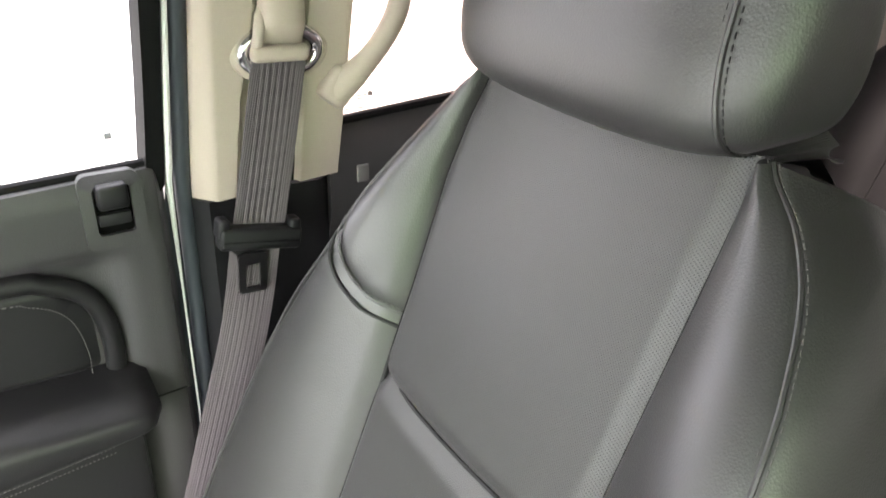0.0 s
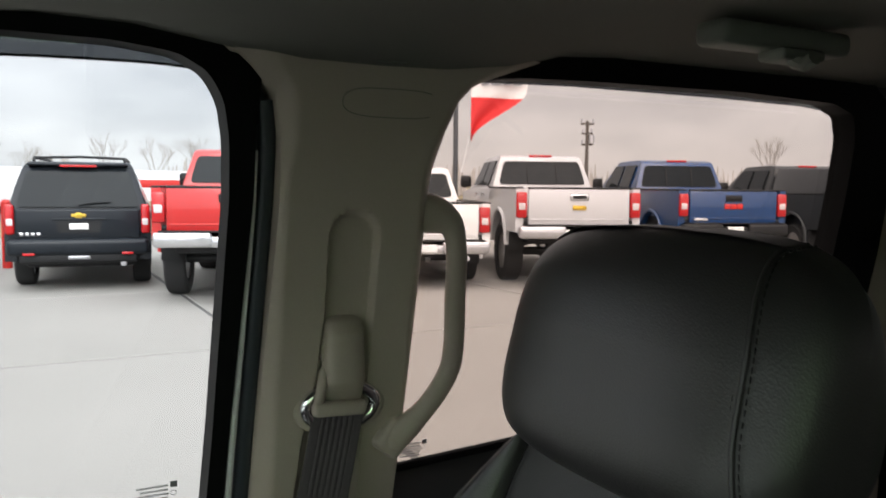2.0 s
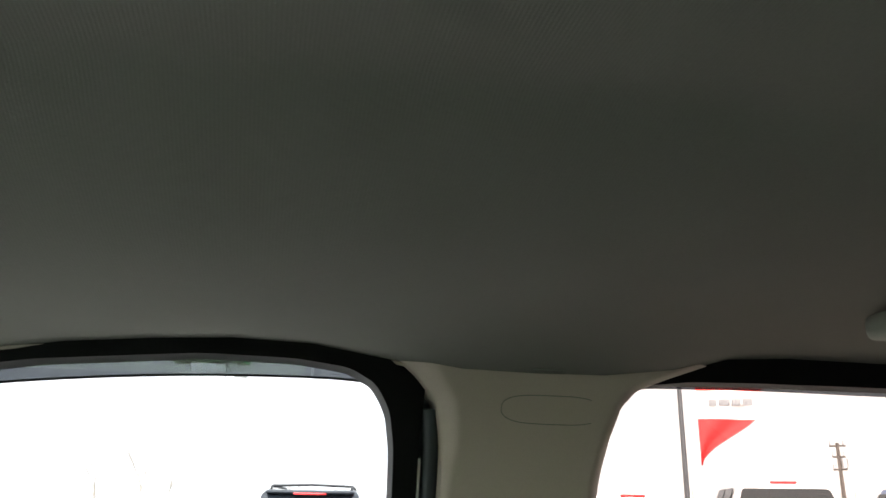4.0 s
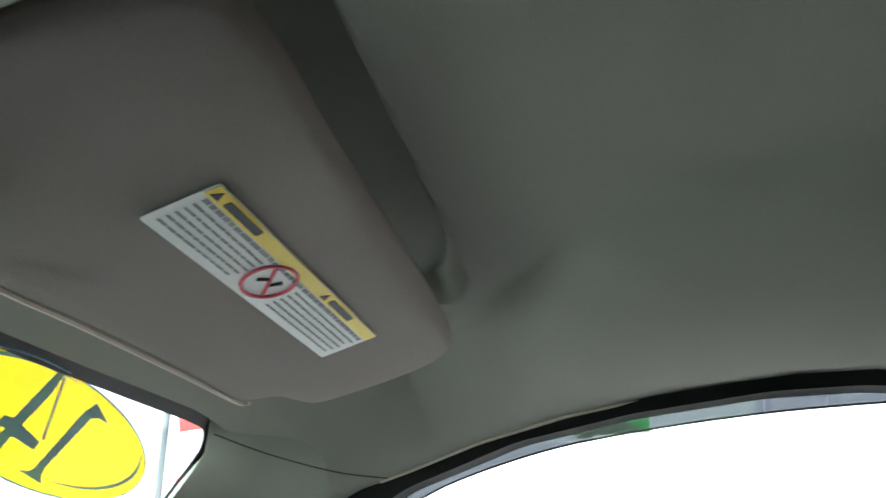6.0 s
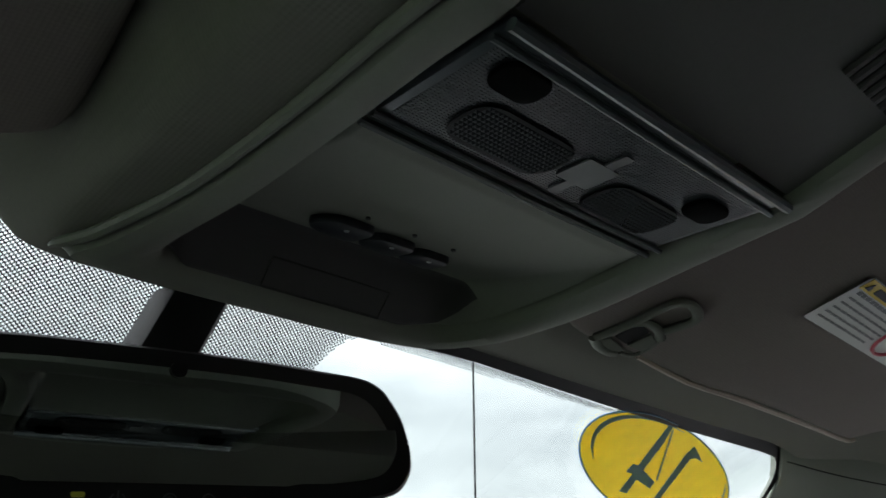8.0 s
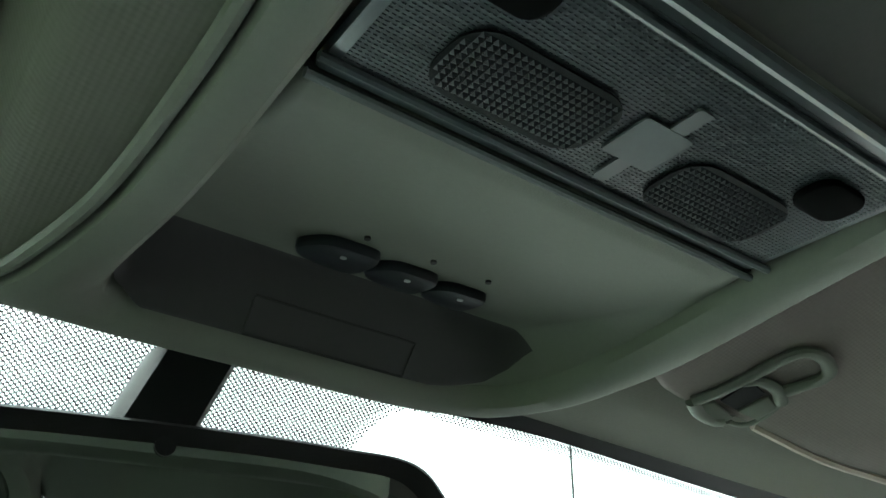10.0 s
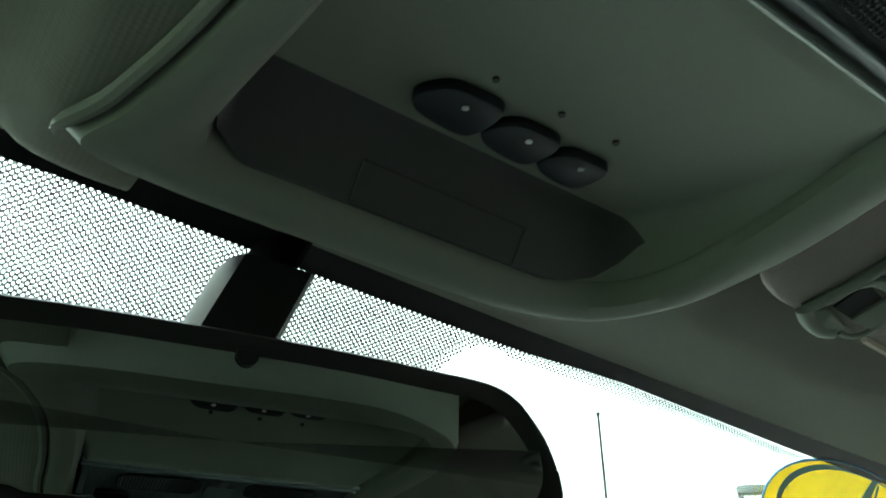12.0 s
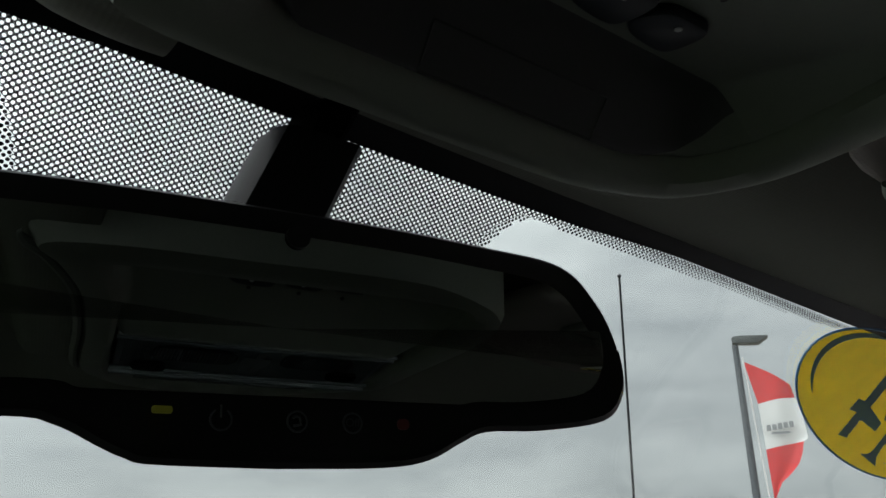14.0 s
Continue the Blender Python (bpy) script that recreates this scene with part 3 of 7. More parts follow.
for s in (1, -1):
    bp = thing("pillar_lining", (XC + s * 0.75, 0.05, 1.488), "beige plastic middle pillar lining with a sunken belt guide", "pillar trim", kind="structure")
    part("lining", build_pillar(s), BEIGE, bp)
    def low(u, v):
        z = lerp(0.78, 1.4835, v)
        y = lerp(0.117, -0.028, u)
        x = 0.818 + 0.02 * (sm(0.106, 0.117, y) + sm(0, -0.03, y)) + 0.006 * math.sin(u * math.pi)
        return (x if s > 0 else 2 * XC - x, y, z)
    part("lower_cover", grid(low, 24, 20, thick=(0.03 * s, 0, 0)), BLACK, bp, "black lower pillar cover")
    if s > 0:
        part("belt_opening", grid(lambda u, v: (side_x(lerp(1.486, 1.550, v)) - 0.0078, lerp(0.0195, 0.040, u), lerp(1.486, 1.550, v)), 2, 4, thick=(0.002, 0, 0)), DEEP, bp, "dark slot the belt runs into")
        # oval airbag mark near the top
        oval = [(0.013 + 0.044 * math.copysign(abs(math.cos(a)) ** 0.55, math.cos(a)), 1.880 + 0.0115 * math.copysign(abs(math.sin(a)) ** 0.8, math.sin(a))) for a in (k * math.tau / 48 for k in range(48))]
        part("airbag_mark", tube([(pillar_x(y, z) - 0.0002, y, z) for y, z in oval], 0.0004, 5, closed=True, up=(1, 0, 0)), BEIGE_DARK, bp, "pressed oval outline")
        part("clip_slot", box((0.002, 0.026, 0.003), (pillar_x(0.02, 1.9085) - 0.012, 0.022, 1.9115), 0.0008), BEIGE_DARK, bp)
    # painted metal behind the lining's front edge
    part("pillar_metal", grid(lambda u, v: (XC + s * (side_x(max(1.5, lerp(0.80, 1.93, v))) + 0.024 - XC), lerp(0.088, lerp(0.146, 0.124, sm(0.5, 0.7, v)), u), lerp(0.80, 1.93, v)), 4, 12, thick=(0.006 * s, 0, 0)), SLATE, bp, "slate painted pillar metal")
    # seals between door frame and lining
    levels = [0.80, 1.10, 1.40] + [1.5 + 0.02 * k for k in range(20)]
    seal_y = [line([(0.80, 0.128), (1.50, 0.1205), (1.555, 0.1190), (1.79, 0.1095), (1.85, 0.1095), (1.88, 0.1130), (1.90, 0.1190)], z) for z in levels]
    pts = [(side_x(max(z, 1.5)) + 0.010, y, z) for y, z in zip(seal_y, levels)]
    part("door_seal", tube([(x if s > 0 else 2 * XC - x, y, z) for x, y, z in pts], 0.0076, 10, up=(0, 1, 0)), SLATE, bp, "slate grey door seal")
    low = [z for z in levels if z < 1.85]
    pts = [(side_x(max(z, 1.5)) + 0.004, line([(0.80, 0.138), (1.50, 0.1335), (1.555, 0.1315), (1.79, 0.1195), (1.85, 0.1190)], z), z) for z in low]
    part("bright_edge", tube([(x if s > 0 else 2 * XC - x, y, z) for x, y, z in pts], [line([(1.40, 0.0012), (1.47, 0.0022), (1.52, 0.0038), (1.60, 0.0034), (1.79, 0.0017), (1.85, 0.0010)], z) for z in low], 8, up=(0, 1, 0)), WHITE_BODY, bp, "white painted edge of the body")

# front pillar lining beside the windscreen
EDGE_A = [(0.606, 0.768, 1.904), (0.631, 0.783, 1.880), (0.644, 0.806, 1.856), (0.660, 0.93, 1.72), (0.69, 1.13, 1.50), (0.72, 1.38, 1.22)]
EDGE_B = [(0.750, 0.575, 1.910), (0.754, 0.664, 1.861), (0.768, 0.795, 1.797), (0.790, 0.955, 1.69), (0.815, 1.115, 1.56), (0.83, 1.39, 1.25)]


def build_front_pillar(s):
    a, b = smooth_path(EDGE_A, 30), smooth_path(EDGE_B, 30)

    def f(u, v):
        k = round(v * 30)
        p = a[k].lerp(b[k], u) + Vector((-0.012, -0.012, 0.0)) * math.sin(u * math.pi)
        return (p.x if s > 0 else 2 * XC - p.x, p.y, p.z)
    return grid(f, 14, 30, thick=(0.02 * s, 0.02, 0.004))


for s in (1, -1):
    ap = part("trim", build_front_pillar(s), BEIGE_DARK)
    tagged(ap, "pale taupe front pillar lining beside the windscreen", "pillar trim", kind="structure")
    seam = [p.lerp(q, 0.5) for p, q in zip(smooth_path([(0.618, 0.770, 1.886), (0.652, 0.735, 1.872), (0.700, 0.69, 1.860), (0.748, 0.655, 1.858)], 16), smooth_path([(0.618, 0.770, 1.886), (0.652, 0.735, 1.872), (0.700, 0.69, 1.860), (0.748, 0.655, 1.858)], 16))]
    ln = part("trim", tube([(p.x if s > 0 else 2 * XC - p.x, p.y, p.z) for p in seam], 0.0006, 6), SEAM)
    tagged(ln, "thin dark gap between headliner and pillar lining", "trim gap", kind="structure")

# ---- rear quarter lining behind the rear door ----
def quarter(u, v, top=1.925):
    y, z = lerp(-0.672, -2.45, u), lerp(0.80, top, v)
    x = side_x(max(z, 1.45)) + 0.018 - 0.022 * sm(-0.67, -0.76, y) - 0.02 * sm(1.55, 1.45, z)
    return (x, y, z)


for s in (1, -1):
    top = 1.925 if s > 0 else 1.48
    q = grid(lambda u, v: ((quarter(u, v, top)[0] if s > 0 else 2 * XC - quarter(u, v, top)[0]), *quarter(u, v, top)[1:]), 40, 26, thick=(0.03 * s, 0, 0))
    tagged(part("wall_right" if s > 0 else "wall_left", q, BEIGE), "beige plastic lining of the rear quarter", "wall", kind="structure")

# unseen opening added on the left to let more light into the rear
side_pane = part("window_7", fill([(-0.70, 1.48), (-2.42, 1.48), (-2.42, 1.93), (-0.70, 1.93)], on_side(-1, 0.02), 0.004), PRIVACY)
tagged(side_pane, "rear side window out of view, added to let light in", "window", kind="structure")
side_pane.visible_shadow = False

# ---- windscreen ----
def screen(x, z, d=0.0):
    """The windscreen's inner face."""
    # the glass bellies out a little on both sides of the mirror
    belly = 0.6 * min(0.06, max(0.0, 1.902 - z)) * sm(0.12, 0.33, abs(x - XC))
    return Vector((x, 0.769 + (1.902 - z) * 0.9 + belly + d, z))


ws = thing("window_6", (XC, 0.80, 1.9), "clear windscreen with a black dotted upper band", "windscreen", kind="structure")
glass = part("pane", grid(lambda u, v: screen(lerp(-0.60, 0.69, u), lerp(1.22, 1.922, v), 0.004), 30, 60, thick=(0, 0.005, 0)), SCREEN, ws, "clear windscreen glass")
glass.visible_shadow = False


def corner_band():
    """Solid black edge along the top and round the upper corners."""
    inner, outer = [], []
    half = 0.592
    for s in (-1, 1):
        for k in range(60):
            t = k / 59 if s < 0 else 1 - k / 59
            # down the side, round the corner, then along the top
            if t < 0.4:
                z = lerp(1.25, 1.866, t / 0.4)
                x = half + 0.080 * (1.866 - z) / 0.6
            elif t < 0.7:
                a = (t - 0.4) / 0.3 * math.pi / 2
                x, z = half - 0.030 + 0.030 * math.cos(a), 1.866 + 0.0255 * math.sin(a)
            else:
                x = lerp(half - 0.030, 0.0, (t - 0.7) / 0.3)
                z = head_z(XC + s * x) - lerp(0.0013, -0.0004, sm(0.09, 0.15, x))
            w = 0.006 if t < 0.4 else 0.009
            nx, nz = (w, 0) if t < 0.4 else ((w * math.cos(a), w * 1.6 * math.sin(a)) if t < 0.7 else (0, 0.013))
            inner.append((XC + s * x, z))
            outer.append((XC + s * (x + nx), z + nz))
    bm = bmesh.new()
    a = [bm.verts.new((x, 0.770 + (1.902 - z) * 0.9, z)) for x, z in inner]
    b = [bm.verts.new((x, 0.770 + (1.902 - z) * 0.9, z)) for x, z in outer]
    for k in range(len(a) - 1):
        if (a[k].co - a[k + 1].co).length > 1e-5:
            bm.faces.new((a[k], a[k + 1], b[k + 1], b[k]))
    return bm


part("edge_band", corner_band(), FRIT, ws, "black ceramic edge of the glass")


def dots():
    """Black band with round clear dots: each lozenge cell is a ring round its hole; the fading rim has black dots on clear glass."""
    bm = bmesh.new()
    p, h, rake = 0.00250, 0.000765, 1.345
    mid, low = 0.0135, 1.862
    A, B = p / 2, h * rake

    def bottom(x):
        # the deep patch behind the mirror ends in a rounded step, a thin band goes on to both sides
        e = abs(x - mid)
        deep = line([(0.0, low), (0.0800, low), (0.0825, 1.8800), (0.0850, 1.8860), (0.0885, 1.8920), (0.0920, 1.8960), (0.0960, 1.8990), (0.1040, 1.9018), (0.1200, 1.9032)], e)
        return min(deep, head_z(x) - line([(0.10, 0.0040), (0.18, 0.0043), (0.23, 0.0039), (0.28, 0.0035), (0.33, 0.0022), (0.36, 0.0004)], e)) if e > 0.0885 else deep

    for j in range(-1, 62):
        for i in range(-150, 151):
            x = mid + (i + (0.5 if j % 2 else 0)) * p
            z = head_z(x) - 0.0010 - j * h
            e = abs(x - mid)
            near = min(z - bottom(x), z - bottom(x + 0.0038), z - bottom(x - 0.0038))
            if e > 0.36 or z < bottom(x):
                continue
            if near < 0.0006 or (e > 0.115 and j > 1):
                # black dots, smaller towards the ends
                r = p * lerp(0.25, 0.16, sm(0.10, 0.34, e))
                ring = [bm.verts.new(screen(x + r * math.sin(k * math.tau / 10), z + r * math.cos(k * math.tau / 10) / rake, 0.0005)) for k in range(10)]
                bm.faces.new(ring)
                continue
            r = 0.00056
            ring = []
            for k in range(16):
                a = k * math.tau / 16
                far = 1.004 / (abs(math.sin(a)) / A + abs(math.cos(a)) / B)
                ring.append((bm.verts.new(screen(x + far * math.sin(a), z + far * math.cos(a) / rake, 0.0005)),
                             bm.verts.new(screen(x + r * math.sin(a), z + r * math.cos(a) / rake, 0.0005))))
            for k in range(16):
                (a0, b0), (a1, b1) = ring[k], ring[(k + 1) % 16]
                bm.faces.new((a0, a1, b1, b0))
    return bm


tagged(part("dotted_band", dots(), FRIT, ws, "black dotted shade band", smooth=False), kind="stuff")

# ---- sun visor ----
def visor_at(x, y, lift=0.0):
    return Vector((x, y, 1.9015 - 0.03 * (x - 0.24) + 0.30 * (0.566 - y) + 0.016 * sm(0.26, 0.15, x) + lift))


VISOR_EDGE = smooth_path([(0.147, 0.649, 0), (0.153, 0.661, 0), (0.168, 0.6645, 0), (0.200, 0.6575, 0), (0.277, 0.652, 0), (0.380, 0.652, 0), (0.446, 0.653, 0), (0.455, 0.648, 0), (0.467, 0.634, 0),
                          (0.485, 0.629, 0), (0.503, 0.622, 0), (0.510, 0.600, 0), (0.514, 0.570, 0), (0.513, 0.543, 0), (0.504, 0.530, 0), (0.487, 0.5225, 0), (0.440, 0.518, 0), (0.366, 0.513, 0),
                          (0.260, 0.509, 0), (0.205, 0.509, 0), (0.178, 0.514, 0), (0.163, 0.526, 0), (0.155, 0.556, 0), (0.150, 0.605, 0)], 132, closed=True)


def pillow(outline, place, up, thick, rings=7, roll=0.010):
    """A flat cushion with rolled edges: place(x, y, lift); up: sign of the visible side."""
    bm = bmesh.new()
    cx, cy = sum(p.x for p in outline) / len(outline), sum(p.y for p in outline) / len(outline)
    levels = []
    for k in range(rings + 1):
        a = math.pi * k / rings
        levels.append((roll * (1 - math.sin(a)), thick / 2 * math.cos(a)))
    rows = []
    for inset, lift in levels:
        row = []
        for p in outline:
            d = Vector((cx - p.x, cy - p.y, 0))
            d = d.normalized() if d.length > 1e-6 else d
            row.append(bm.verts.new(place(p.x + d.x * inset, p.y + d.y * inset, lift + thick / 2 * -up)))
        rows.append(row)
    n = len(outline)
    for a, b in zip(rows, rows[1:]):
        for k in range(n):
            bm.faces.new((a[k], a[(k + 1) % n], b[(k + 1) % n], b[k]))
    # inner rings, so that both faces follow the bent surface
    for row, (inset, lift) in ((rows[0], levels[0]), (rows[-1], levels[-1])):
        before = row
        for t in (0.15, 0.35, 0.55, 0.75, 0.92):
            now = []
            for p in outline:
                d = Vector((cx - p.x, cy - p.y, 0))
                far = inset + (d.length - inset) * t
                d = d.normalized()
                now.append(bm.verts.new(place(p.x + d.x * far, p.y + d.y * far, lift + thick / 2 * -up)))
            for k in range(n):
                bm.faces.new((before[k], before[(k + 1) % n], now[(k + 1) % n], now[k]))
            before = now
        hub = bm.verts.new(place(cx, cy, lift + thick / 2 * -up))
        for k in range(n):
            bm.faces.new((before[k], before[(k + 1) % n], hub))
    bmesh.ops.recalc_face_normals(bm, faces=bm.faces)
    return bm


def on_visor(x, y, lift=0.0):
    """A frame lying on the visor's lower face: local x to the right side, y to the tail, z down."""
    o = visor_at(x, y, lift)
    ex, ey = (visor_at(x + 0.01, y) - visor_at(x, y)).normalized(), (visor_at(x, y - 0.01) - visor_at(x, y)).normalized()
    return Matrix.Translation(o) @ Matrix((ex, ey, ex.cross(ey))).transposed().to_4x4()


def build_visor(mirrored):
    s = -1 if mirrored else 1
    at = (XC + s * 0.28, 0.58, 1.91)
    v = thing("sun_visor", at, "folded-up driver side cloth sun visor" if mirrored else "taupe cloth sun visor folded up, with a warning label", "sun visor", "sun visors")

    def place(x, y, lift):
        p = visor_at(x, y, lift)
        return Vector((0.066 - p.x, p.y, p.z)) if mirrored else p
    part("panel", pillow(VISOR_EDGE, place, -1, 0.014), VISOR, v)
    # added block hidden over the visor, to keep light out of the gap
    gap_block = [Vector((lerp(0.335, p.x, 0.93), lerp(0.600, p.y, 0.62), 0)) for p in VISOR_EDGE]
    part("gap_block", pillow(gap_block, lambda x, y, z: place(x, y, z + 0.016), -1, 0.020), VISOR, v, "unseen block above the visor that keeps light out")
    if mirrored:
        return v
    # pale tube painted in for windscreen light on the rolled front edge
    front = [p for p in VISOR_EDGE if p.y > 0.645 and 0.205 < p.x < 0.455]
    front.sort(key=lambda p: p.x)
    part("edge_glint", tube([visor_at(p.x, p.y - 0.0005, 0.001) for p in front], 0.0016, 6), BEIGE, v, "pale tube for the light along the front edge")
    # grip and clip moulding at the inner front corner
    grip = bmesh.new()
    for pts, r in (([(0.1735, 0.6615), (0.1775, 0.651), (0.1808, 0.639), (0.1828, 0.626), (0.1862, 0.6165), (0.1945, 0.6130), (0.2035, 0.6150), (0.2058, 0.6200), (0.2030, 0.6275), (0.2000, 0.6345)], 0.0029),
                   ([(0.1815, 0.6410), (0.1860, 0.6370), (0.1930, 0.6355), (0.1995, 0.6365), (0.2045, 0.6395)], 0.0027),
                   ([(0.1735, 0.6615), (0.1810, 0.6645), (0.1900, 0.6645), (0.1940, 0.6620)], 0.0032),
                   ([(0.1960, 0.6610), (0.2010, 0.6600), (0.2050, 0.6560), (0.2062, 0.6480), (0.2045, 0.6395)], 0.0013)):
        tube([visor_at(0.1865 + (x - 0.189) * 0.86, 0.637 + (y - 0.637) * 0.90, -0.0014) for x, y, _ in smooth_path([(a, b, 0) for a, b in pts], 26)], r * 0.98, 10, bm=grip, flat=0.75)
    part("grip", grip, BEIGE_DARK, v, "moulded taupe grip with two openings")
    part("grip_lip", plate([(-0.010, -0.0035), (0.008, -0.0045), (0.009, 0.003), (-0.004, 0.0045)], 0.0022, on_visor(0.1830, 0.6585, -0.0006), 0.0008), BEIGE_DARK, v, "front lip of the grip")
    # no real hollow: a black plate paints the shade of the finger recess
    well = plate([(-0.0070, -0.0085), (0.0030, -0.0080), (0.0050, 0.0070), (-0.0030, 0.0080), (-0.0062, 0.0050)], 0.0012, on_visor(0.1875, 0.6460, -0.0006) @ Matrix.Scale(0.85, 4))
    part("well_shade", well, BLACK, v, "flat black plate standing in for the shaded finger recess")
    part("finger_pad", plate([(-0.0060, -0.0080), (0.0065, -0.0060), (0.0070, 0.0060), (-0.0030, 0.0085)], 0.0020, on_visor(0.1955, 0.6465, -0.0006) @ Matrix.Scale(0.8, 4), 0.0008), BEIGE_DARK, v, "sloping finger pad")
    return v


visor = build_visor(False)
build_visor(True)

# ---- warning label on the visor ----
PAPER = mat("white_label_paper", (0.72, 0.73, 0.72), 0.5, grain=0.04)
YELLOW = mat("yellow_label_print", (0.78, 0.58, 0.06), 0.5, grain=0.05)
INK = mat("black_print", (0.02, 0.02, 0.02), 0.6)
INK_GREY = mat("grey_print", (0.22, 0.23, 0.24), 0.6)
RED_PRINT = mat("red_print", (0.55, 0.06, 0.10), 0.5)
lab_o = on_visor(0.3333, 0.5687, -0.0006)
LAB_TURN = lab_o @ Matrix.Rotation(radians(-1.2), 4, "Z") @ Matrix.Diagonal((0.967, 0.95, 1, 1))
lab = thing("warning_label", lab_o.translation, "white warning label with yellow band and red ring on the visor", "label")


def stuck(outline, lift, material, name, parent=None, text=""):
    return part(name, plate(outline, 0.0003, LAB_TURN @ Matrix.Translation((0, 0, lift))), material, parent or lab, text, smooth=False)


stuck(rounded(0.196, 0.038, 0.002), 0.0, PAPER, "paper", text="white paper ground")
stuck([(-0.097, 0.0105), (0.097, 0.0105), (0.097, 0.0185), (-0.097, 0.0185)], 0.0005, YELLOW, "yellow_band", text="yellow heading band")
for x0, w in ((-0.074, 0.030), (0.042, 0.030)):
    stuck(rounded(w, 0.0042, 0.001, cx=x0 + 0.004, cy=0.0145), 0.001, INK, "heading_bar", text="black heading bar")
    stuck([(x0 - w / 2 - 0.006, 0.0122), (x0 - w / 2, 0.0122), (x0 - w / 2 - 0.003, 0.0172)], 0.001, INK, "hazard_mark")
bars = bmesh.new()
rng = random.Random(4)
for x0, x1, rows in ((-0.093, -0.030, 6), (0.008, 0.093, 6)):
    for k in range(rows):
        y = 0.0072 - k * 0.0042
        x = x0
        bold = k == 0
        x1 = 0.006 if bold and x0 < 0 else 0.093 if x0 > 0 else -0.030
        while x < x1 - 0.004:
            w = rng.uniform(0.003, 0.009)
            plate([(x, y), (min(x + w, x1), y), (min(x + w, x1), y + (0.0024 if bold else 0.0013)), (x, y + (0.0024 if bold else 0.0013))], 0.0002, LAB_TURN @ Matrix.Translation((0, 0, 0.0006)), bm=bars)
            x += w + 0.0011
tagged(part("print_line", bars, INK_GREY, lab, "small grey lines of print", smooth=False), kind="stuff")
ring = [(-0.0122 + 0.0150 * math.cos(a), -0.0015 + 0.0140 * math.sin(a)) for a in (k * math.tau / 40 for k in range(40))]
part("ban_ring", tube([LAB_TURN @ Vector((x, y, 0.0006)) for x, y in ring], 0.0011, 6, closed=True), RED_PRINT, lab, "red ban ring")
part("ban_stroke", tube([LAB_TURN @ Vector((-0.0122 + 0.013 * c, -0.0015 - 0.012 * c, 0.0006)) for c in (-0.72, 0.72)], 0.001, 6), RED_PRINT, lab)
part("ban_sign", tube([LAB_TURN @ Vector(p) for p in ((-0.019, -0.005, 0.0005), (-0.014, 0.000, 0.0005), (-0.009, -0.003, 0.0005), (-0.006, 0.003, 0.0005))], 0.0011, 6), INK, lab)

# ---- overhead console ----
CON = thing("overhead_console", (0.05, 0.6, 1.90), "taupe plastic overhead console with map lamps, buttons and a small bin", "overhead console")
RIM = smooth_path([(-0.0665, 0.6960, 0), (-0.0400, 0.7020, 0), (0.0070, 0.7035, 0), (0.0480, 0.7045, 0), (0.0740, 0.7020, 0), (0.0990, 0.6905, 0), (0.1160, 0.6730, 0), (0.1235, 0.6560, 0), (0.1275, 0.6300, 0), (0.1260, 0.6000, 0), (0.1210, 0.5590, 0), (0.1160, 0.5200, 0), (0.1090, 0.4800, 0), (0.1020, 0.4420, 0), (0.0940, 0.4150, 0), (0.0740, 0.3960, 0), (0.0350, 0.3920, 0), (-0.0080, 0.3980, 0), (-0.0320, 0.4250, 0), (-0.0420, 0.4700, 0), (-0.0465, 0.5400, 0), (-0.0465, 0.5900, 0), (-0.0500, 0.6400, 0), (-0.0590, 0.6760, 0)], 168, closed=True)
INSIDE = smooth_path([(-0.0380, 0.6770, 0), (-0.0320, 0.6815, 0), (0.0030, 0.6820, 0), (0.0430, 0.6825, 0), (0.0700, 0.6825, 0), (0.0880, 0.6805, 0), (0.0985, 0.6725, 0), (0.1045, 0.6600, 0), (0.1075, 0.6400, 0), (0.1075, 0.6200, 0), (0.1055, 0.5900, 0), (0.1020, 0.5500, 0), (0.0985, 0.5250, 0), (0.0945, 0.4950, 0), (0.0910, 0.4700, 0), (0.0840, 0.4480, 0), (0.0400, 0.4380, 0), (0.0000, 0.4400, 0), (-0.0180, 0.4520, 0), (-0.0270, 0.4900, 0), (-0.0315, 0.5400, 0), (-0.0318, 0.5850, 0), (-0.0335, 0.6300, 0), (-0.0380, 0.6660, 0)], 168, closed=True)


def con_z(y):
    """Lower face of the console by distance ahead."""
    return line([(0.38, 1.924), (0.44, 1.914), (0.48, 1.903), (0.53, 1.890), (0.585, 1.886), (0.65, 1.880), (0.69, 1.875), (0.72, 1.877), (0.78, 1.89)], y)


def console_rim():
    bm = bmesh.new()
    rows = []
    for t, lift in ((-0.10, 0.030), (0.0, 0.010), (0.03, 0.003), (0.16, -0.0015), (0.45, -0.003), (0.80, -0.002), (0.96, 0.001), (1.0, 0.007)):
        row = []
        for a, b in zip(RIM, INSIDE):
            p = a.lerp(b, t)
            row.append(bm.verts.new((p.x, p.y, con_z(p.y) + lift)))
        rows.append(row)
    n = len(RIM)
    for a, b in zip(rows, rows[1:]):
        for k in range(n):
            bm.faces.new((a[k], a[(k + 1) % n], b[(k + 1) % n], b[k]))
    bmesh.ops.recalc_face_normals(bm, faces=bm.faces)
    return bm


part("surround", console_rim(), BEIGE_DARK, CON, "taupe rounded surround")
bead = sorted((p for p in RIM if p.x < -0.040 and 0.47 < p.y < 0.697), key=lambda p: p.y)
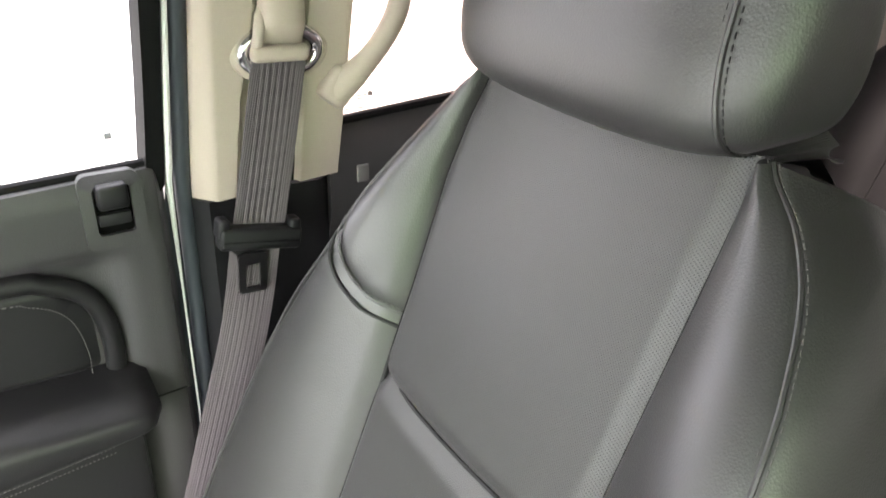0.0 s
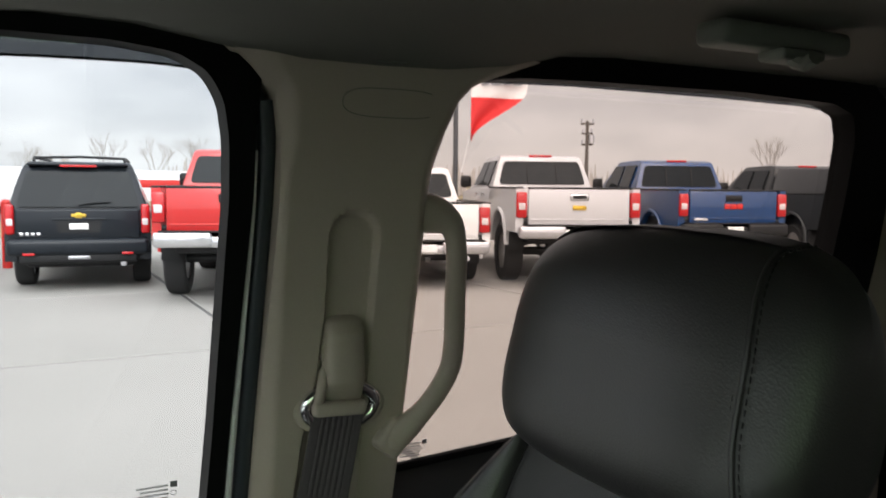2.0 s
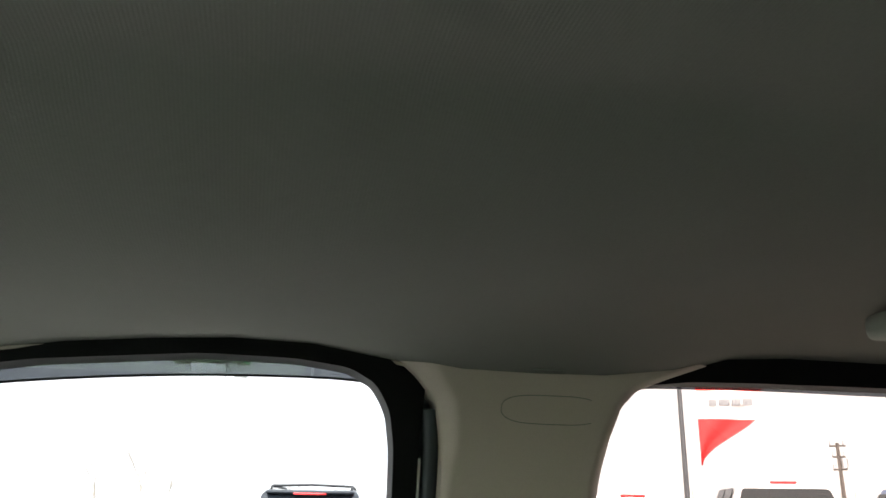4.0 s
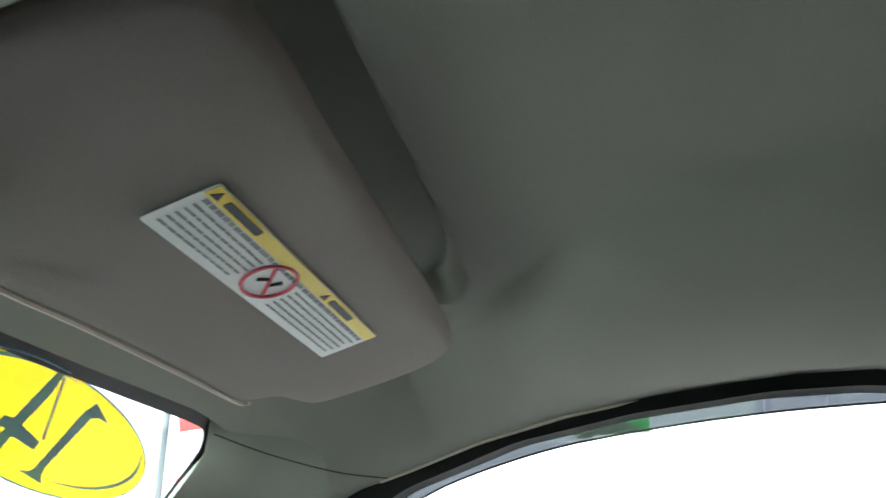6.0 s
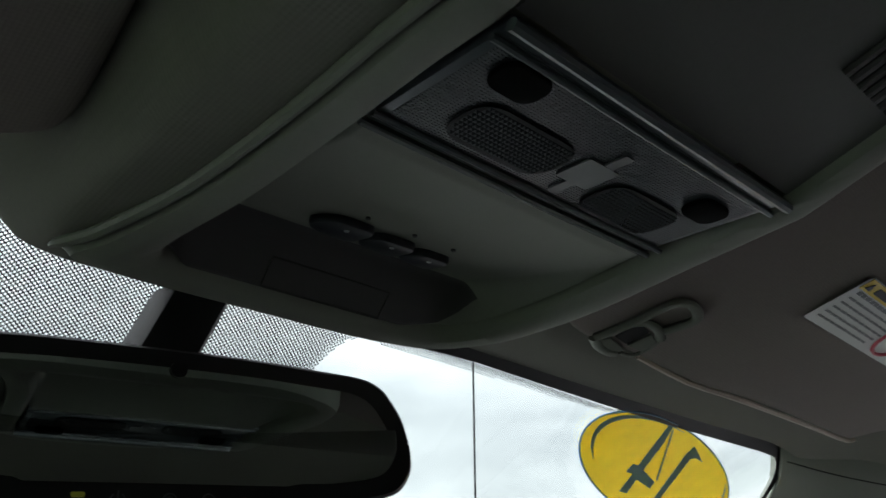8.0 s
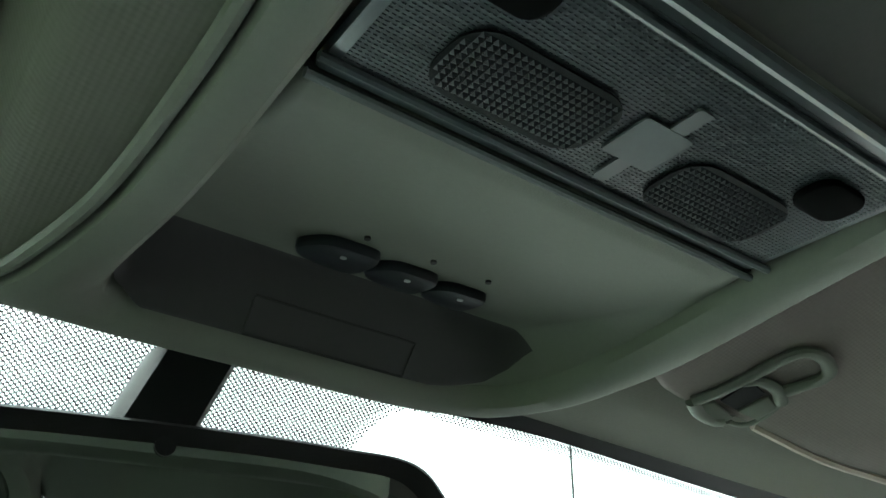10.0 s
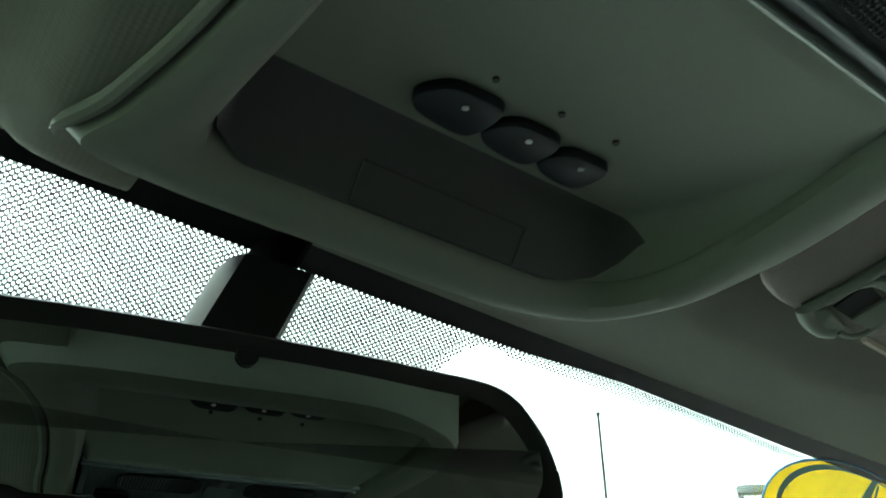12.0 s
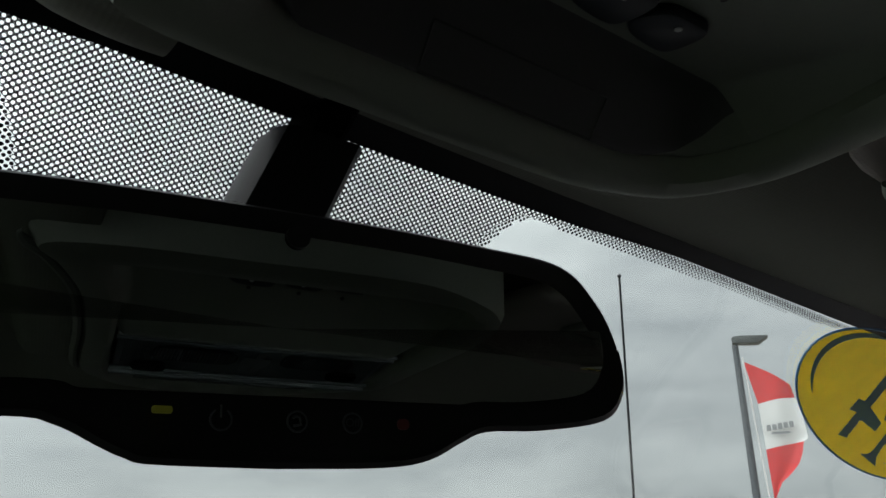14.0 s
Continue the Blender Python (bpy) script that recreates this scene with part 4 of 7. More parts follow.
part("edge_bead", tube([(p.x - 0.0012, p.y, con_z(p.y) + 0.0012) for p in bead], [0.0021 * min(1.0, 0.15 + 0.25 * min(k, len(bead) - 1 - k)) for k in range(len(bead))], 8), BEIGE_DARK, CON, "rounded bead along the cloth")


def tray_z(x, y):
    """Hollow front of the console: a sloping roof, then a steep front wall coming down."""
    roof_z = 1.8865 + (y - 0.588) * 0.14
    wall_z = lerp(1.8978, 1.8765, (y - 0.6640) / 0.0180)
    # a soft crease between the two
    k = 0.0035
    m = max(0.0, k - abs(roof_z - wall_z)) / k
    return min(roof_z, wall_z) - m * m * k * 0.25


TRAY_A = [(0.58, -0.0318), (0.630, -0.0335), (0.662, -0.0372), (0.674, -0.0384), (0.679, -0.0365), (0.6825, -0.0310)]
TRAY_B = [(0.585, 0.1053), (0.600, 0.1063), (0.620, 0.1075), (0.640, 0.1074), (0.655, 0.1058), (0.664, 0.1030), (0.672, 0.0985), (0.678, 0.0925), (0.6825, 0.082)]


def tray(u, v):
    y = lerp(0.584, 0.6630, v / 0.72) if v < 0.72 else lerp(0.6630, 0.6825, (v - 0.72) / 0.28)
    a, b = line(TRAY_A, y), line(TRAY_B, y)
    # finer steps towards both side walls
    x = lerp(a, b, u + 0.09 * math.sin(2 * math.pi * u) * -1)
    right = sm(0.0, 1.0, min(1.0, (b - x) / lerp(0.0085, 0.0170, sm(0.60, 0.68, y)))) ** 0.6
    left = sm(0.0, 1.0, min(1.0, (x - a) / 0.0035)) ** 0.5
    return (x, y, lerp(con_z(y) + 0.0048, max(tray_z(x, y), con_z(y) + 0.0010), min(right, left)))


part("bin_lining", grid(lambda u, v: tray(u, v * 0.735), 110, 70, thick=(0, 0, 0.004)), BEIGE_DARK, CON, "hollow taupe bin")
part("bin_corner", grid(lambda u, v: tray(lerp(0.898, 1.0, u), 0.73 + v * 0.27), 24, 30, thick=(0, 0.002, 0.002)), BEIGE_DARK, CON, "rounded front corner of the bin")
# front wall coloured darker than the lining, standing in for its shade
part("bin_front", grid(lambda u, v: tray(u * 0.90, 0.73 + v * 0.27), 100, 30, thick=(0, 0.002, 0.002)), mat("shade_toned_taupe", (0.062, 0.061, 0.062), 0.6, grain=0.05, blotch=0.05, spec=0.25), CON, "front wall of the bin, coloured darker for shade")

# three remote buttons in the crease, each with a pale dot and a pin hole
BUTTON = mat("dark_blue_grey_rubber", (0.012, 0.016, 0.022), 0.45, grain=0.1, spec=0.3)
DOT = mat("pale_print", (0.55, 0.57, 0.57), 0.5)
for k, (x, y) in enumerate(((0.0125, 0.6530), (0.0340, 0.6538), (0.0535, 0.6545))):
    w = (1.0, 0.92, 0.86)[k]
    shape = [(-0.0108, -0.0012), (-0.006, -0.0088), (0.002, -0.0103), (0.0100, -0.0095), (0.0116, -0.002), (0.0092, 0.0058), (0.0, 0.0064), (-0.0082, 0.0042)]
    o = [(p.x * w, p.y * w) for p in smooth_path([(a, b, 0) for a, b in shape], 40, closed=True)]
    turn = Matrix.Translation((x, y, 1.8865 + (y - 0.588) * 0.14 - 0.0034)) @ Matrix.Rotation(math.atan(0.14), 4, "X")
    bt = part("button", plate(o, 0.0045, turn, 0.0014), BUTTON, CON, "dark rubber button")
    part("button_dot", plate(rounded(0.0019, 0.0019, 0.0009), 0.0006, turn @ Matrix.Translation((0.0012, -0.0052, -0.0003))), DOT, bt, "pale dot")
    part("pin_hole", cylinder(0.0009, 0.001, (x + 0.0022, 0.6370, tray_z(0.03, 0.6370) - 0.0003), seg=12), INK, CON)
# outline of the blank cover on the front wall
cover = [(0.0004, 0.6738), (0.0556, 0.6740), (0.0558, 0.6816), (0.0010, 0.6815)]
part("cover_gap", tube([(x, y, tray_z(x, y) - 0.0002) for x, y in [(lerp(p[0], q[0], t / 8), lerp(p[1], q[1], t / 8)) for p, q in zip(cover, cover[1:] + cover[:1]) for t in range(8)]], 0.0004, 4, closed=True), INK, CON)

# map lamp unit
LX0, LX1, LY0, LY1 = -0.030, 0.101, 0.5305, 0.5825
lamp = part("map_lamp", box((LX1 - LX0, LY1 - LY0, 0.004), ((LX0 + LX1) / 2, (LY0 + LY1) / 2, 1.8905), 0.0012), LENS_GREY, CON, "smoked ribbed map lamp unit")
ribs = bmesh.new()
for k in range(44):
    y = LY0 + 0.004 + k * (LY1 - LY0 - 0.008) / 43
    box((LX1 - LX0 - 0.006, 0.00055, 0.0003), ((LX0 + LX1) / 2, y, 1.8883), bm=ribs)
for k in range(90):
    x = LX0 + 0.004 + k * (LX1 - LX0 - 0.008) / 89
    box((0.0005, LY1 - LY0 - 0.008, 0.0003), (x, (LY0 + LY1) / 2, 1.8883), bm=ribs)
tagged(part("lens_ribs", ribs, LENS_GREY, lamp, "fine crossed ribs of the lens", smooth=False), kind="stuff")
for y, w in ((LY0 - 0.0005, 0.0035), (LY0 + 0.0055, 0.0022), (LY1 - 0.0045, 0.0022), (LY1 + 0.001, 0.0022)):
    part("lens_rail", tube([(LX0 - 0.001, y, 1.8878), ((LX0 + LX1) / 2, y, 1.8875), (LX1 + 0.002, y, 1.8878)], w / 2, 8), RAIL_SHEEN if y > LY1 else LENS_GREY, lamp, "raised lens edge")
DARK_LENS = mat("dark_reflector_well", (0.006, 0.008, 0.009), 0.5, grain=0.1, spec=0.1)
for cx, cy, w in ((0.0060, 0.5630, 0.040), (0.0660, 0.5660, 0.037)):
    part("lamp_well", plate(rounded(w, 0.0195, 0.0075, cx=cx, cy=cy), 0.0006, Matrix.Translation((0, 0, 1.8872))), DARK_LENS, lamp, "dark oblong lamp reflector")
    # rows of small pyramids, dark and glossy, within the rounded field
    prisms = bmesh.new()
    step = 0.00165
    nx, ny = int((w - 0.002) / step), int(0.0180 / step)
    for i in range(nx):
        for j in range(ny):
            qx, qy = cx + (i - (nx - 1) / 2) * step, cy + (j - (ny - 1) / 2) * step
            over_x, over_y = abs(qx - cx) - (w / 2 - 0.0075), abs(qy - cy) - (0.00975 - 0.0075)
            if over_x > 0 and over_y > 0 and math.hypot(over_x, over_y) > 0.0066:
                continue
            base = [prisms.verts.new((qx + sx * step / 2, qy + sy * step / 2, 1.8871)) for sx, sy in ((-1, -1), (1, -1), (1, 1), (-1, 1))]
            top = prisms.verts.new((qx, qy, 1.8865))
            for k in range(4):
                prisms.faces.new((base[(k + 1) % 4], base[k], top))
    tagged(part("prism_field", prisms, PRISM, lamp, "small prisms over the reflector", smooth=False), kind="stuff")
for cx, cy in ((-0.0135, 0.5430), (0.0840, 0.5490)):
    part("lamp_switch", plate(rounded(0.0165, 0.0115, 0.0045, cx=cx, cy=cy), 0.0022, Matrix.Translation((0, 0, 1.8862)), 0.0008), DEEP, lamp, "black push switch")
part("sensor_plate", plate(rounded(0.014, 0.013, 0.001, cx=0.036, cy=0.560), 0.0006, Matrix.Translation((0, 0, 1.8872))), mat("pale_grey_plate", (0.085, 0.10, 0.105), 0.4, grain=0.1), lamp, "pale grey plate behind the lens")
part("sensor_tab", plate(rounded(0.004, 0.009, 0.001, cx=0.0365, cy=0.5700), 0.0006, Matrix.Translation((0, 0, 1.8873))), mat("pale_grey_tab", (0.09, 0.10, 0.105), 0.4), lamp)
part("sensor_tab", plate(rounded(0.0042, 0.0085, 0.001, cx=0.0375, cy=0.5500), 0.0006, Matrix.Translation((0, 0, 1.8873))), bpy.data.materials["pale_grey_tab"], lamp)

# lid of the spectacle bin with slots
def lid(u, v):
    y = lerp(0.445, 0.5285, v)
    a = line([(0.44, -0.010), (0.455, -0.022), (0.53, -0.031)], y)
    b = line([(0.44, 0.076), (0.455, 0.089), (0.475, 0.095), (0.53, 0.106)], y)
    return (lerp(a, b, u), y, con_z(y) + 0.0008)


bin_lid = part("bin_lid", grid(lid, 20, 16, thick=(0, 0, 0.004)), mat("slate_taupe_plastic", (0.095, 0.098, 0.094), 0.6, grain=0.06, blotch=0.06, bump=0.15, bump_scale=1500, bump_dist=0.0004, spec=0.25), CON, "flat dark bin lid")
for k in range(7):
    x = 0.058 + k * 0.0048
    part("slot", tube([(x, 0.4745, con_z(0.4745) + 0.0002), (x + 0.0020, 0.4925, con_z(0.4925) + 0.0002)], 0.0013, 6), INK, bin_lid)
gap = [lid(0, 0), lid(0.5, 0), lid(1, 0), lid(1, 0.15), lid(1, 0.4), lid(1, 0.7), lid(1, 1)]
part("lid_gap", tube([Vector(p) + Vector((0.0008, -0.0008, -0.0006)) for p in gap], 0.0008, 6), INK, bin_lid)

# ---- interior mirror ----
MN = Vector((-0.0900, -0.9942, 0.0515)).normalized()
MR = Vector((0.9953, -0.0907, 0.0515)).normalized()
MU = MR.cross(-MN).normalized()
MU = MU if MU.z > 0 else -MU
MO = Vector((0.0102, 0.7485, 1.8352))


def on_mirror(x, y, d=0.0):
    """A point x to the right, y up and d towards the seats from the mirror's middle."""
    return MO + (MR * x + MU * y + MN * d) * 0.922


def mirror_outline(grow=0.0):
    right = [(0.000, 0.0362), (0.045, 0.0358), (0.080, 0.0343), (0.104, 0.0330), (0.1165, 0.0290), (0.1245, 0.0210), (0.1310, 0.0100), (0.1345, -0.0060), (0.1322, -0.0170), (0.1215, -0.0262), (0.0930, -0.0303), (0.0710, -0.0312),
             (0.0605, -0.0350), (0.0490, -0.0402), (0.0335, -0.0425), (0.000, -0.0428)]
    half = [(p.x, p.y) for p in smooth_path([(a, b, 0) for a, b in right], 60)]
    # the chin below the glass is shorter on the driver's side
    left = right[:11] + [(0.0640, -0.0304), (0.0571, -0.0318), (0.0521, -0.0338), (0.0457, -0.0372), (0.0392, -0.0401), (0.0320, -0.0417), (0.000, -0.0428)]
    other = [(p.x, p.y) for p in smooth_path([(a, b, 0) for a, b in left], 60)]
    full = half + [(-x, y) for x, y in other[-2:0:-1]]
    return [(x * (1 + grow / 0.12) - 0.0104, y + grow * (1 if y > 0 else -1)) for x, y in full]


def ring_solid(layers):
    """Skins through outlines of equal count at several depths, closed at both ends."""
    bm = bmesh.new()
    rows = [[bm.verts.new(on_mirror(x, y, d)) for x, y in o] for o, d in layers]
    n = len(rows[0])
    for a, b in zip(rows, rows[1:]):
        for k in range(n):
            bm.faces.new((a[k], a[(k + 1) % n], b[(k + 1) % n], b[k]))
    for row in (rows[0], rows[-1]):
        hub = bm.verts.new(sum((v.co for v in row), Vector()) / n)
        for k in range(n):
            bm.faces.new((row[k], row[(k + 1) % n], hub))
    bmesh.ops.recalc_face_normals(bm, faces=bm.faces)
    return bm


mir = thing("rear_view_mirror", MO, "black framed interior mirror with buttons, hung from the windscreen", "mirror")
part("housing", ring_solid([(mirror_outline(-0.004), 0.0), (mirror_outline(-0.0015), 0.0018), (mirror_outline(0.0), 0.0), (mirror_outline(-0.001), -0.004), (mirror_outline(-0.009), -0.014), (mirror_outline(-0.019), -0.024)]), BLACK, mir, "matt black housing")
gl = []
for x, y in mirror_outline(-0.0090):
    gl.append((x, max(y, -0.0232)))
part("mirror_glass", ring_solid([(gl, 0.0020), (gl, 0.0012)]), MIRROR, mir, "silvered glass")
part("sensor", cylinder(0.0035, 0.001, (0, 0, 0), seg=20), BLACK, mir, "small dark light sensor").matrix_world = Matrix.Translation(on_mirror(-0.004, 0.0265, 0.0026)) @ MN.to_track_quat("Z", "Y").to_matrix().to_4x4()
MFRAME = Matrix((MR, MU, MN)).transposed().to_4x4()
FACE_INK = mat("dim_grey_print", (0.045, 0.05, 0.06), 0.5)
LED = mat("dim_green_lamp", (0.10, 0.11, 0.01), 0.4, emit=(0.5, 0.55, 0.05, 0.02))
part("led", plate(rounded(0.0048, 0.0018, 0.0006), 0.0006, Matrix.Translation(on_mirror(-0.0415, -0.0280, 0.0018)) @ MFRAME), LED, mir, "dim yellow green lamp")
icons = ((-0.0260, "power"), (-0.0045, "phone"), (0.0125, "text"), (0.0290, "red"))
for x, kind in icons:
    o = Matrix.Translation(on_mirror(x, -0.0300, 0.0019)) @ MFRAME
    if kind == "red":
        part("emergency_mark", plate(rounded(0.0036, 0.0030, 0.0012), 0.0005, o), mat("dim_red_print", (0.12, 0.012, 0.012), 0.5), mir, "dim red round mark")
        continue
    pts = [o @ Vector((0.0027 * math.sin(a), 0.0027 * math.cos(a), 0)) for a in (lerp(0.6, math.tau - 0.6, k / 18) if kind == "power" else k * math.tau / 18 for k in range(19 if kind == "power" else 18))]
    part("button_mark", tube(pts, 0.0003, 5, closed=kind != "power", up=MN), FACE_INK, mir, "grey round button mark")
    if kind == "power":
        part("button_sign", tube([o @ Vector((0, 0.0005, 0)), o @ Vector((0, 0.0036, 0))], 0.0003, 5, up=MN), FACE_INK, mir)
    if kind == "phone":
        part("button_sign", tube([o @ Vector(p) for p in ((-0.0012, 0.0008, 0), (-0.0004, 0.0014, 0), (0.0008, 0.0010, 0), (0.0010, -0.0008, 0), (-0.0010, -0.0012, 0))], 0.0004, 5, up=MN), FACE_INK, mir)
    if kind == "text":
        txt = bpy.data.curves.new("button_word", "FONT")
        txt.body, txt.size, txt.align_x, txt.align_y = "Off", 0.0032, "CENTER", "CENTER"
        w = new("button_word", txt)
        w.data.materials.append(FACE_INK)
        w.matrix_world = o
        w.parent = mir
        w.matrix_parent_inverse = mir.matrix_world.inverted()
# mount: flat black stalk on the glass down to the housing
STALK_GREY = mat("satin_black_plastic", (0.007, 0.008, 0.009), 0.45, spec=0.25, grain=0.08, blotch=0.1)


def stalk(top_l, top_r, low_l, low_r, z0, z1):
    """A hollow cover: a flat face with a slanting flank on both sides, from z0 up to z1."""
    bm = bmesh.new()
    rows = []
    for k in range(9):
        z = lerp(z0, z1, k / 8)
        v = (z - 1.870) / 0.027
        y = lerp(0.757, 0.750, v)
        xl, xr = lerp(low_l, top_l, v), lerp(low_r, top_r, v)
        rows.append([bm.verts.new(q) for q in ((xl - 0.0050, y + 0.016, z), (xl - 0.0040, y + 0.006, z), (xl - 0.0010, y + 0.001, z), (xl + 0.002, y, z), (xr - 0.002, y, z), (xr, y + 0.002, z), (xr + 0.0012, y + 0.016, z))])
    for a, b in zip(rows, rows[1:]):
        for k in range(len(a)):
            bm.faces.new((a[k], a[(k + 1) % len(a)], b[(k + 1) % len(a)], b[k]))
    bm.faces.new(rows[0][::-1])
    bm.faces.new(rows[-1])
    bmesh.ops.recalc_face_normals(bm, faces=bm.faces)
    return bm


part("stalk", stalk(0.0025, 0.0275, -0.0065, 0.0188, 1.852, 1.8965), STALK_GREY, mir, "satin black stalk cover")
part("stalk_tongue", stalk(0.0100, 0.0205, 0.0035, 0.0115, 1.8960, 1.9080), DEEP, mir, "narrow tongue up to the button on the glass")

# ---- sticker on the windscreen ----
STK_Y = mat("yellow_vinyl", (0.78, 0.62, 0.02), 0.35, grain=0.03, blotch=0.30, blotch_scale=55, spec=0.5)
STK_B = mat("slate_blue_vinyl", (0.16, 0.30, 0.44), 0.4, grain=0.04)
for m_, c_ in ((STK_Y, (0.75, 0.62, 0.012)), (STK_B, (0.22, 0.42, 0.66))):
    # thin vinyl lets daylight through
    nt_ = m_.node_tree
    tr_ = nt_.nodes.new("ShaderNodeBsdfTranslucent")
    tr_.inputs[0].default_value = (*c_, 1)
    mx_ = nt_.nodes.new("ShaderNodeMixShader")
    mx_.inputs[0].default_value = 0.5
    out_ = nt_.nodes["Material Output"]
    nt_.links.new(nt_.nodes["Principled BSDF"].outputs[0], mx_.inputs[1])
    nt_.links.new(tr_.outputs[0], mx_.inputs[2])
    nt_.links.new(mx_.outputs[0], out_.inputs[0])
stk = thing("price_sticker", screen(0.4900, 1.8645, -0.002), "yellow oval sticker with blue year figures on the windscreen", "sticker")
SC, SA, SB, ST = (0.4864, 1.8662), 0.1473, 0.0262, radians(-8.4)


def on_sticker(x, y, lift):
    """x, y within the oval (unit size), shown from the seats."""
    px, pz = x * SA, y * SB
    at_x, at_z = SC[0] + px * math.cos(ST) - pz * math.sin(ST), SC[1] + px * math.sin(ST) + pz * math.cos(ST)
    return Vector((at_x, 0.769 + (1.902 - at_z) * 1.5 - lift, at_z))


def decal(outline, lift, material, name, text=""):
    bm = bmesh.new()
    a = [bm.verts.new(on_sticker(x, y, lift)) for x, y in outline]
    b = [bm.verts.new(on_sticker(x, y, lift - 0.0002)) for x, y in outline]
    f = [bm.faces.new(a), bm.faces.new(b[::-1])]
    for k in range(len(a)):
        bm.faces.new((a[k], a[(k + 1) % len(a)], b[(k + 1) % len(a)], b[k]))
    bm.normal_update()
    bmesh.ops.triangulate(bm, faces=f)
    bmesh.ops.recalc_face_normals(bm, faces=bm.faces)
    return part(name, bm, material, stk, text, smooth=False)


def oval(r, n=64):
    return [(r * math.cos(k * math.tau / n), r * math.sin(k * math.tau / n)) for k in range(n)]


decal(oval(0.985), 0.0009, STK_Y, "oval", "yellow ground")
part("outline_edge", tube([on_sticker(x, y, 0.0008) for x, y in oval(0.985)], 0.0008, 5, closed=True, up=(0, 1, 0)), STK_B, stk, "thin blue rim")


def crescent(a0, a1, r0, r1, swell=0.0):
    out, inn = [], []
    for k in range(33):
        t = k / 32
        r = lerp(r0, r1, t) + swell * math.sin(t * math.pi)
        a = radians(lerp(a0, a1, t))
        w = 0.045 * math.sin(t * math.pi) ** 0.7 + 0.003
        out.append((r * math.cos(a), r * math.sin(a)))
        inn.append(((r - w) * math.cos(a), (r - w) * math.sin(a)))
    return out + inn[::-1]


decal(crescent(104, 213, 0.920, 0.845, 0.050), 0.0012, STK_B, "arc", "blue arc")
decal(crescent(44, -62, 0.945, 0.740), 0.0012, STK_B, "arc", "blue arc")
# the figures 1 and 4, seen from behind the glass
decal([(-0.415, 0.858), (-0.371, 0.886), (-0.302, 0.526), (-0.230, -0.117), (-0.022, -0.188), (-0.003, -0.341), (-0.184, -0.338), (-0.201, -0.365), (-0.161, -0.673), (-0.245, -0.711), (-0.288, -0.286), (-0.357, -0.327), (-0.374, -0.128), (-0.315, -0.100)], 0.0012, STK_B, "figure_stroke", "blue figure")
decal([(-0.351, 0.797), (-0.336, 0.816), (-0.014, -0.129), (-0.036, -0.131)], 0.0014, STK_B, "figure_stroke")
decal([(-0.013, 0.822), (0.089, 0.766), (0.209, 0.685), (0.113, 0.667), (0.072, 0.582), (0.200, -0.495), (0.236, -0.643), (0.315, -0.770), (0.076, -0.750), (0.139, -0.677), (0.147, -0.603), (-0.001, 0.503), (-0.015, 0.619)], 0.0012, STK_B, "figure_stroke", "blue figure")

# ---- front passenger seat ----
SX = 0.492


def base_y(z):
    return -0.038 + 0.42 * (1.63 - z)


def seam_in(z, s=-1):
    if s > 0:
        return line([(0.9, 0.106), (1.30, 0.108), (1.40, 0.112), (1.48, 0.116), (1.52, 0.120), (1.56, 0.124), (1.60, 0.122), (1.645, 0.114)], z)
    return line([(0.9, 0.100), (1.30, 0.104), (1.50, 0.106), (1.60, 0.107), (1.645, 0.108)], z)


def seam_out(z, s=-1):
    if s > 0:
        return max(seam_in(z, 1) + 0.004, edge_out(z, 1) - 0.010)
    return line([(0.9, 0.207), (1.30, 0.205), (1.45, 0.201), (1.52, 0.196), (1.56, 0.183), (1.60, 0.160), (1.62, 0.140), (1.633, 0.121), (1.645, 0.110)], z)


def edge_out(z, s=-1):
    if s > 0:
        return line([(0.9, 0.252), (1.27, 0.246), (1.33, 0.238), (1.39, 0.231), (1.45, 0.207), (1.50, 0.185), (1.53, 0.177), (1.567, 0.165), (1.60, 0.153), (1.62, 0.143), (1.635, 0.130), (1.645, 0.120)], z)
    return line([(0.9, 0.245), (1.25, 0.250), (1.37, 0.246), (1.47, 0.232), (1.54, 0.220), (1.58, 0.208), (1.61, 0.192), (1.63, 0.176), (1.645, 0.158)], z)


def swell(z):
    return 0.042 * sm(1.648, 1.50, z)


